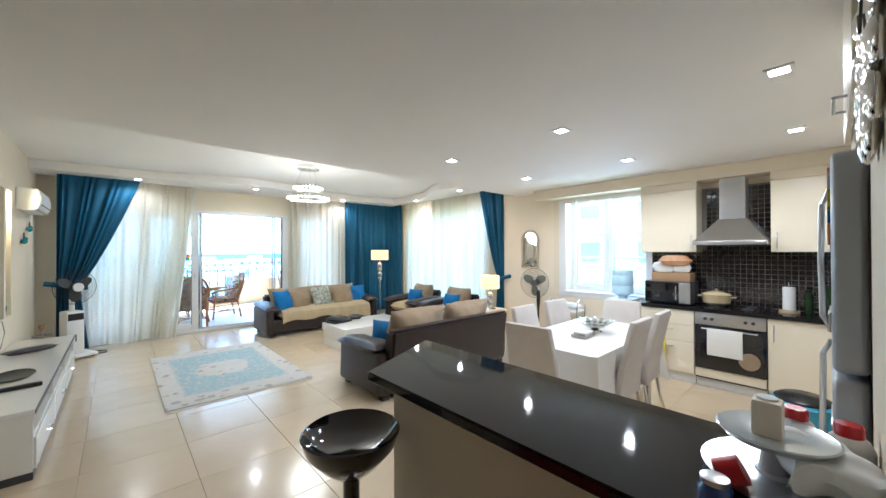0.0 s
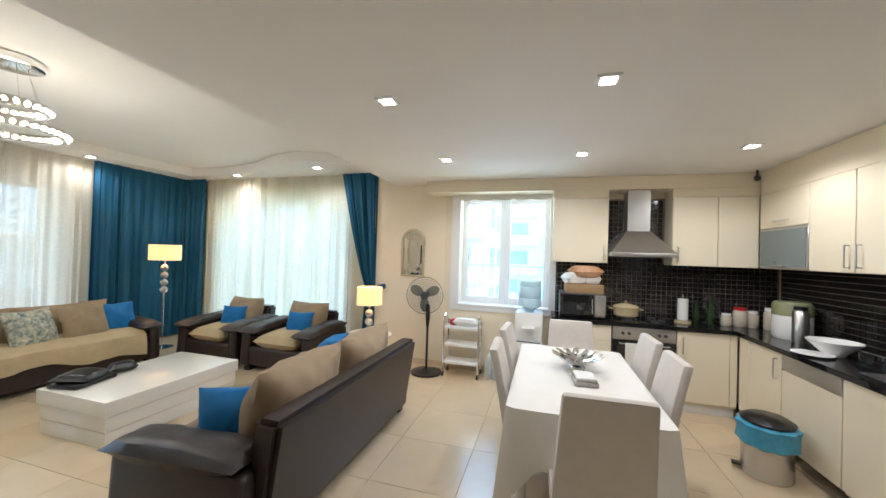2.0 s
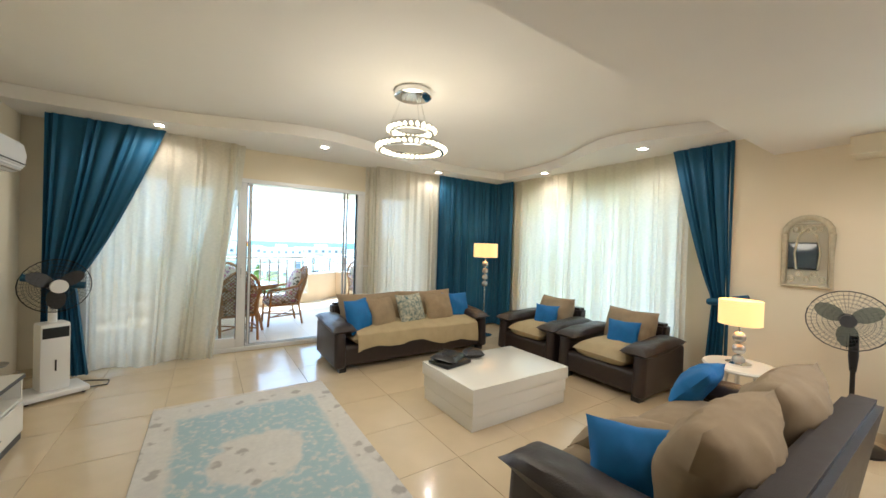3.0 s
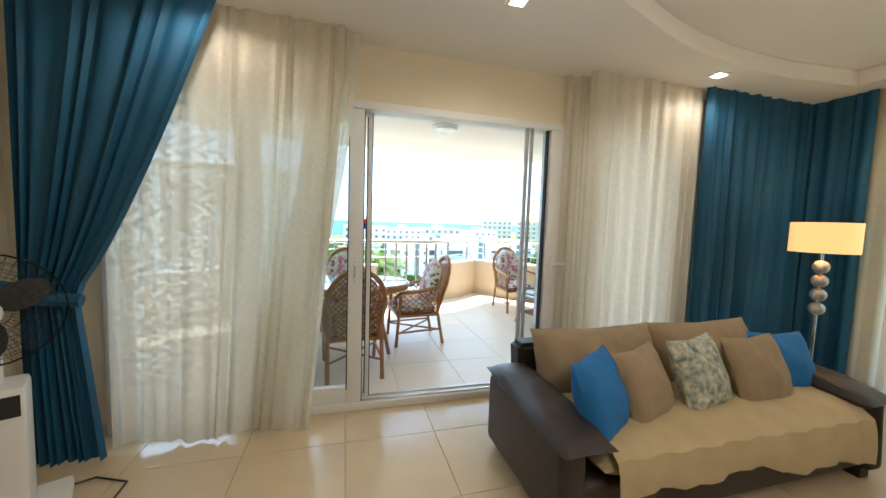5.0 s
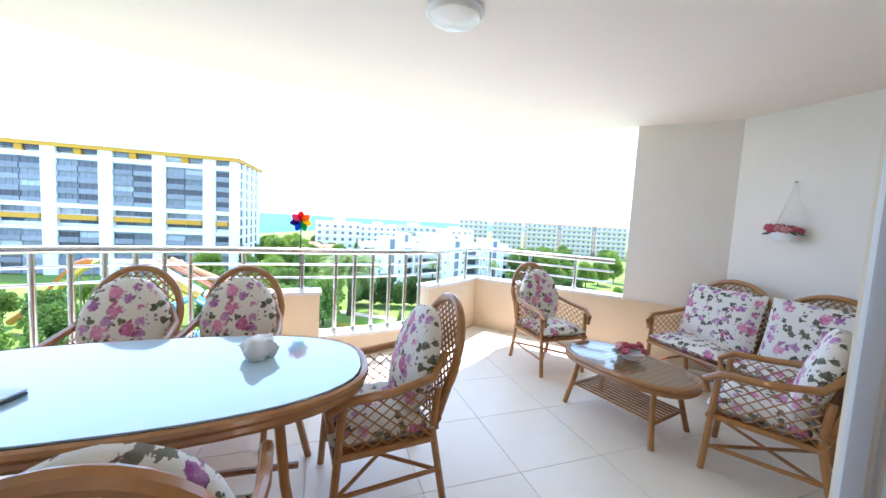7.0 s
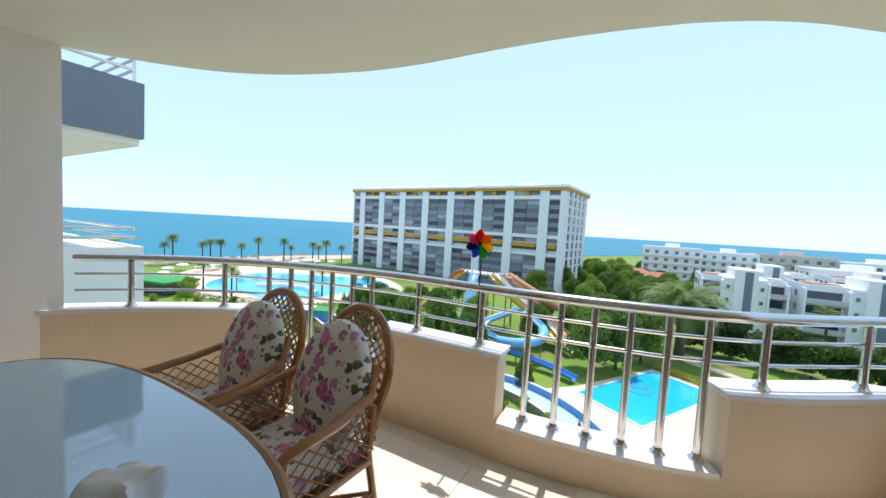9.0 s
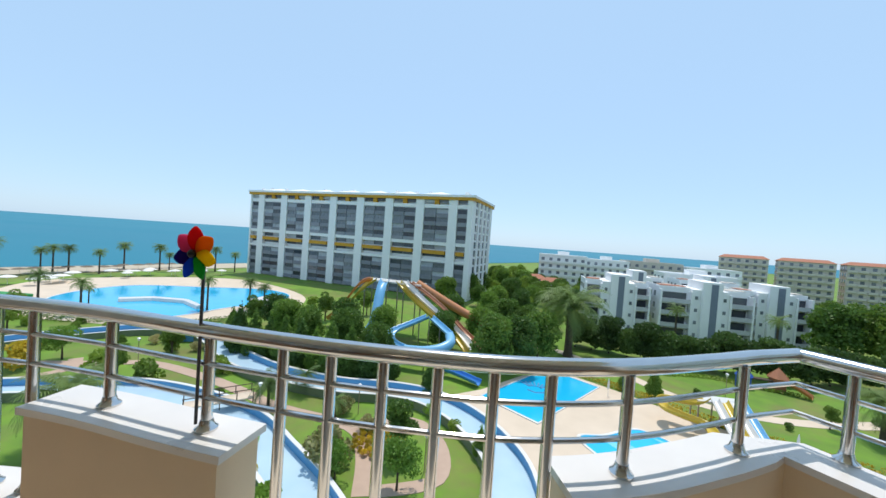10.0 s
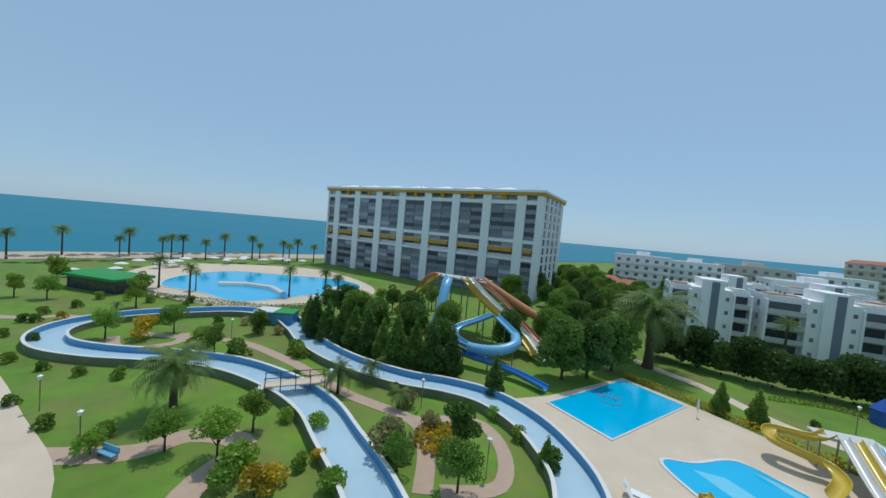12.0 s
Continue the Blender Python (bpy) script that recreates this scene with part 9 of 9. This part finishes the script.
chute(t, [(4.6, -1.5, 10.8), (7.5, -3, 9.0), (12, -4.5, 6.4), (17.5, -6, 3.2), (22, -11, 1.0)], 0.75, M_sw, "white chute")
chute(t, [(5.8, -1.2, 10.8), (9, -2, 9.2), (13.5, -3.4, 6.8), (19, -5.5, 3.0), (24, -10, 1.0)], 0.6, M_so, "orange chute")
chute(t, [(6.8, 0, 10.6), (10, 0, 9.0), (16, 0, 6.2), (21.5, -0.5, 4.2), (27, -2, 2.6)], 0.85, M_sr, "rust brown closed tube", True)
t = thing("blue_loop_slide", -15.3, 66, G, label="light blue looping water slide on steel posts", category="water slide")
chute(t, [(-0.5, 4, 6.2), (-2.5, 2, 5.2), (-4.6, -1.0, 4.2), (-4.2, -3.2, 3.4), (-2, -4.2, 2.9), (1.0, -4.4, 2.6)], 0.75, M_sb)
chute(t, [(0, 4, 6.2), (2.2, 2.4, 5.4), (4.6, 0.4, 4.6)], 0.7, M_sb)
chute(t, [(4.6, 0.4, 4.5), (5.2, -1.6, 3.9), (4.0, -3.4, 3.3), (1.6, -4.4, 2.9), (-1.2, -4.4, 2.7)], 0.78, M_sb, "closed light blue tube", True)
chute(t, [(-4.6, -3.4, 2.0), (-1, -5, 1.6), (3, -5, 1.3), (7, -5.4, 0.9), (11, -7.0, 0.6)], 0.7, slide_mat("strong_blue_fibreglass", (0.05, 0.24, 0.62)), "strong blue lower chute")
for x, y, h in ((-4.4, -1, 3.8), (-2, -4.2, 2.4), (2, -4.3, 2.3), (4.8, -1, 3.8), (0, 3.5, 5.8), (-1.5, 2.6, 5.2), (2.4, 2, 5.0)):
    part("post", cyl(bmesh.new(), (x, y, 0), (x, y, h), 0.1, n=7), M_iron, t)
t = thing("pool_slide", 23.8, 56.4, G, 8, "yellow, white and blue pool slide ending in shallow water", "water slide")
part("platform", B(-1.6, 3.6, 3.2, 5.2, 3.0, 3.2), M_sw, t)
for x in (-1.4, 1, 3.4):
    for y in (3.4, 5.0):
        part("post", cyl(bmesh.new(), (x, y, 0), (x, y, 3.0), 0.09, n=7), M_iron, t)
for i, m in enumerate((M_sw, M_sy, M_sw, M_sb)):
    chute(t, [(0.2 + 0.95 * i, 3.3, 3.4), (0.0 + 0.95 * i, 1.5, 2.6), (-0.5 + 0.95 * i, -2.2, 1.2), (-0.9 + 0.95 * i, -6.0, 0.35)], 0.5, m)
chute(t, [(-0.6, 3.6, 3.4), (-2.2, 3.0, 2.9), (-4.8, 4.2, 2.5), (-5.6, 2.6, 2.1), (-4.0, 1.4, 1.8), (-2.2, 0.8, 1.4), (-2.2, -1.2, 1.1), (-3.6, -2.8, 0.5)], 0.6, M_sy, "curling yellow chute")
t = thing("toy_slide", 10.6, 44.6, G, 30, "small yellow toddler slide at the pool edge", "slide")
chute(t, [(0, 0.8, 1.5), (0, 0.2, 1.2), (0, -0.8, 0.4), (0, -1.2, 0.3)], 0.45, M_sy)
part("ladder", B(-0.4, 0.4, 0.8, 0.9, 0, 1.5), M_sy, t)
t = thing("playground_frame", 35, 78.3, G, label="blue and orange climbing frame on the lawn", category="playground")
part("tower", lathe(bmesh.new(), [(1.1, 0.0), (1.1, 1.8), (1.3, 1.9), (0.0, 3.4)], 6, (0, 0, 0)), slide_mat("blue_play_plastic", (0.04, 0.12, 0.5)), t)
part("tower", lathe(bmesh.new(), [(1.2, 0.0), (1.2, 1.8), (1.5, 2.0), (0.0, 3.6)], 6, (5, 1, 0)), M_so, t)
chute(t, [(5, 0, 1.8), (6.5, -1, 1.2), (7.8, -2, 0.4)], 0.6, M_sr)
part("bridge", B(1, 4, 0.2, 1.2, 1.4, 1.6), M_trunk, t)

# pavilions
t = thing("pool_bar", -101, 50, G, 14, "low pool bar with a bright green roof", "pavilion")
part("wall", B(-7, 7, -3, 3, 0, 2.8), M_hglass, t)
part("roof", B(-8.5, 8.5, -4.5, 4.5, 2.8, 3.5, 0.3), M_roof, t)
t = thing("pump_house", -53.5, 57.5, G, 28, "low blue and white hut with green roof by the channel", "hut")
part("wall", B(-3.4, 3.4, -1.6, 1.6, 0, 2.2), M_rwall, t)
part("roof", B(0.0, 3.6, -1.9, 1.9, 2.2, 2.4), M_roof, t)
part("roof", B(-3.6, 0.0, -1.9, 1.9, 2.2, 2.42), M_stone, t)
t = thing("garden_bench", -31.5, 24.8, G, 10, "bright blue garden bench on the path", "bench")
part("seat", B(-0.9, 0.9, -0.25, 0.25, 0.42, 0.5), M_sb, t)
part("backrest", B(-0.9, 0.9, 0.22, 0.3, 0.5, 0.95), M_sb, t)
for x in (-0.75, 0.75):
    part("leg", B(x - 0.05, x + 0.05, -0.2, 0.25, 0, 0.42), M_iron, t)
lamp = thing("garden_lamp", -50, 46.5, G, label="slim garden lamp post", category="street lamp", group="garden lamps")
part("post", cyl(bmesh.new(), (0, 0, 0), (0, 0, 3.0), 0.05, n=7), M_iron, lamp)
part("lantern", lathe(bmesh.new(), [(0.1, 3.0), (0.2, 3.3), (0.22, 3.35), (0.0, 3.5)], 8), M_pvc, lamp)
for x, y in ((-25, 41.8), (-5.5, 39.5), (-44, 24.5), (-15.5, 46), (-34, 24), (30, 72), (55, 82)):
    copy_thing(lamp, pose(x, y, G))


# ---- tiles ----
def tiles(parent, x0, x1, y0, y1, size, inside, material, z=0.0, ox=0.0, oy=0.0):
    me = mesh_of("floor_tile", box(bmesh.new(), -size / 2 + 0.0015, size / 2 - 0.0015, -size / 2 + 0.0015, size / 2 - 0.0015, -0.008, 0.0, 0.001, 1), material, False)
    i = 0
    y = y0 + oy + size / 2
    while y - size / 2 < y1:
        x = x0 + ox + size / 2
        while x - size / 2 < x1:
            if inside(x, y):
                o = new("floor_tile", me)
                o.parent = parent
                o.matrix_basis = Matrix.Translation((x, y, z))
            x += size
        y += size


tiles(floor, -2.9, 6.1, -2.4, 8.62, 0.60, lambda x, y: (x > -0.9 or y < 2.9) and y < 8.5 and x < 5.9, M_tile, oy=0.22, ox=0.05)
tiles(bfloor, -1.2, 5.9, 8.62, 12.7, 0.60, lambda x, y: y < (curve(min(x, 3.95)) if x < 3.95 else 12.62 - (x - 3.95) * 1.08) + 0.1, M_btile, z=0.0)
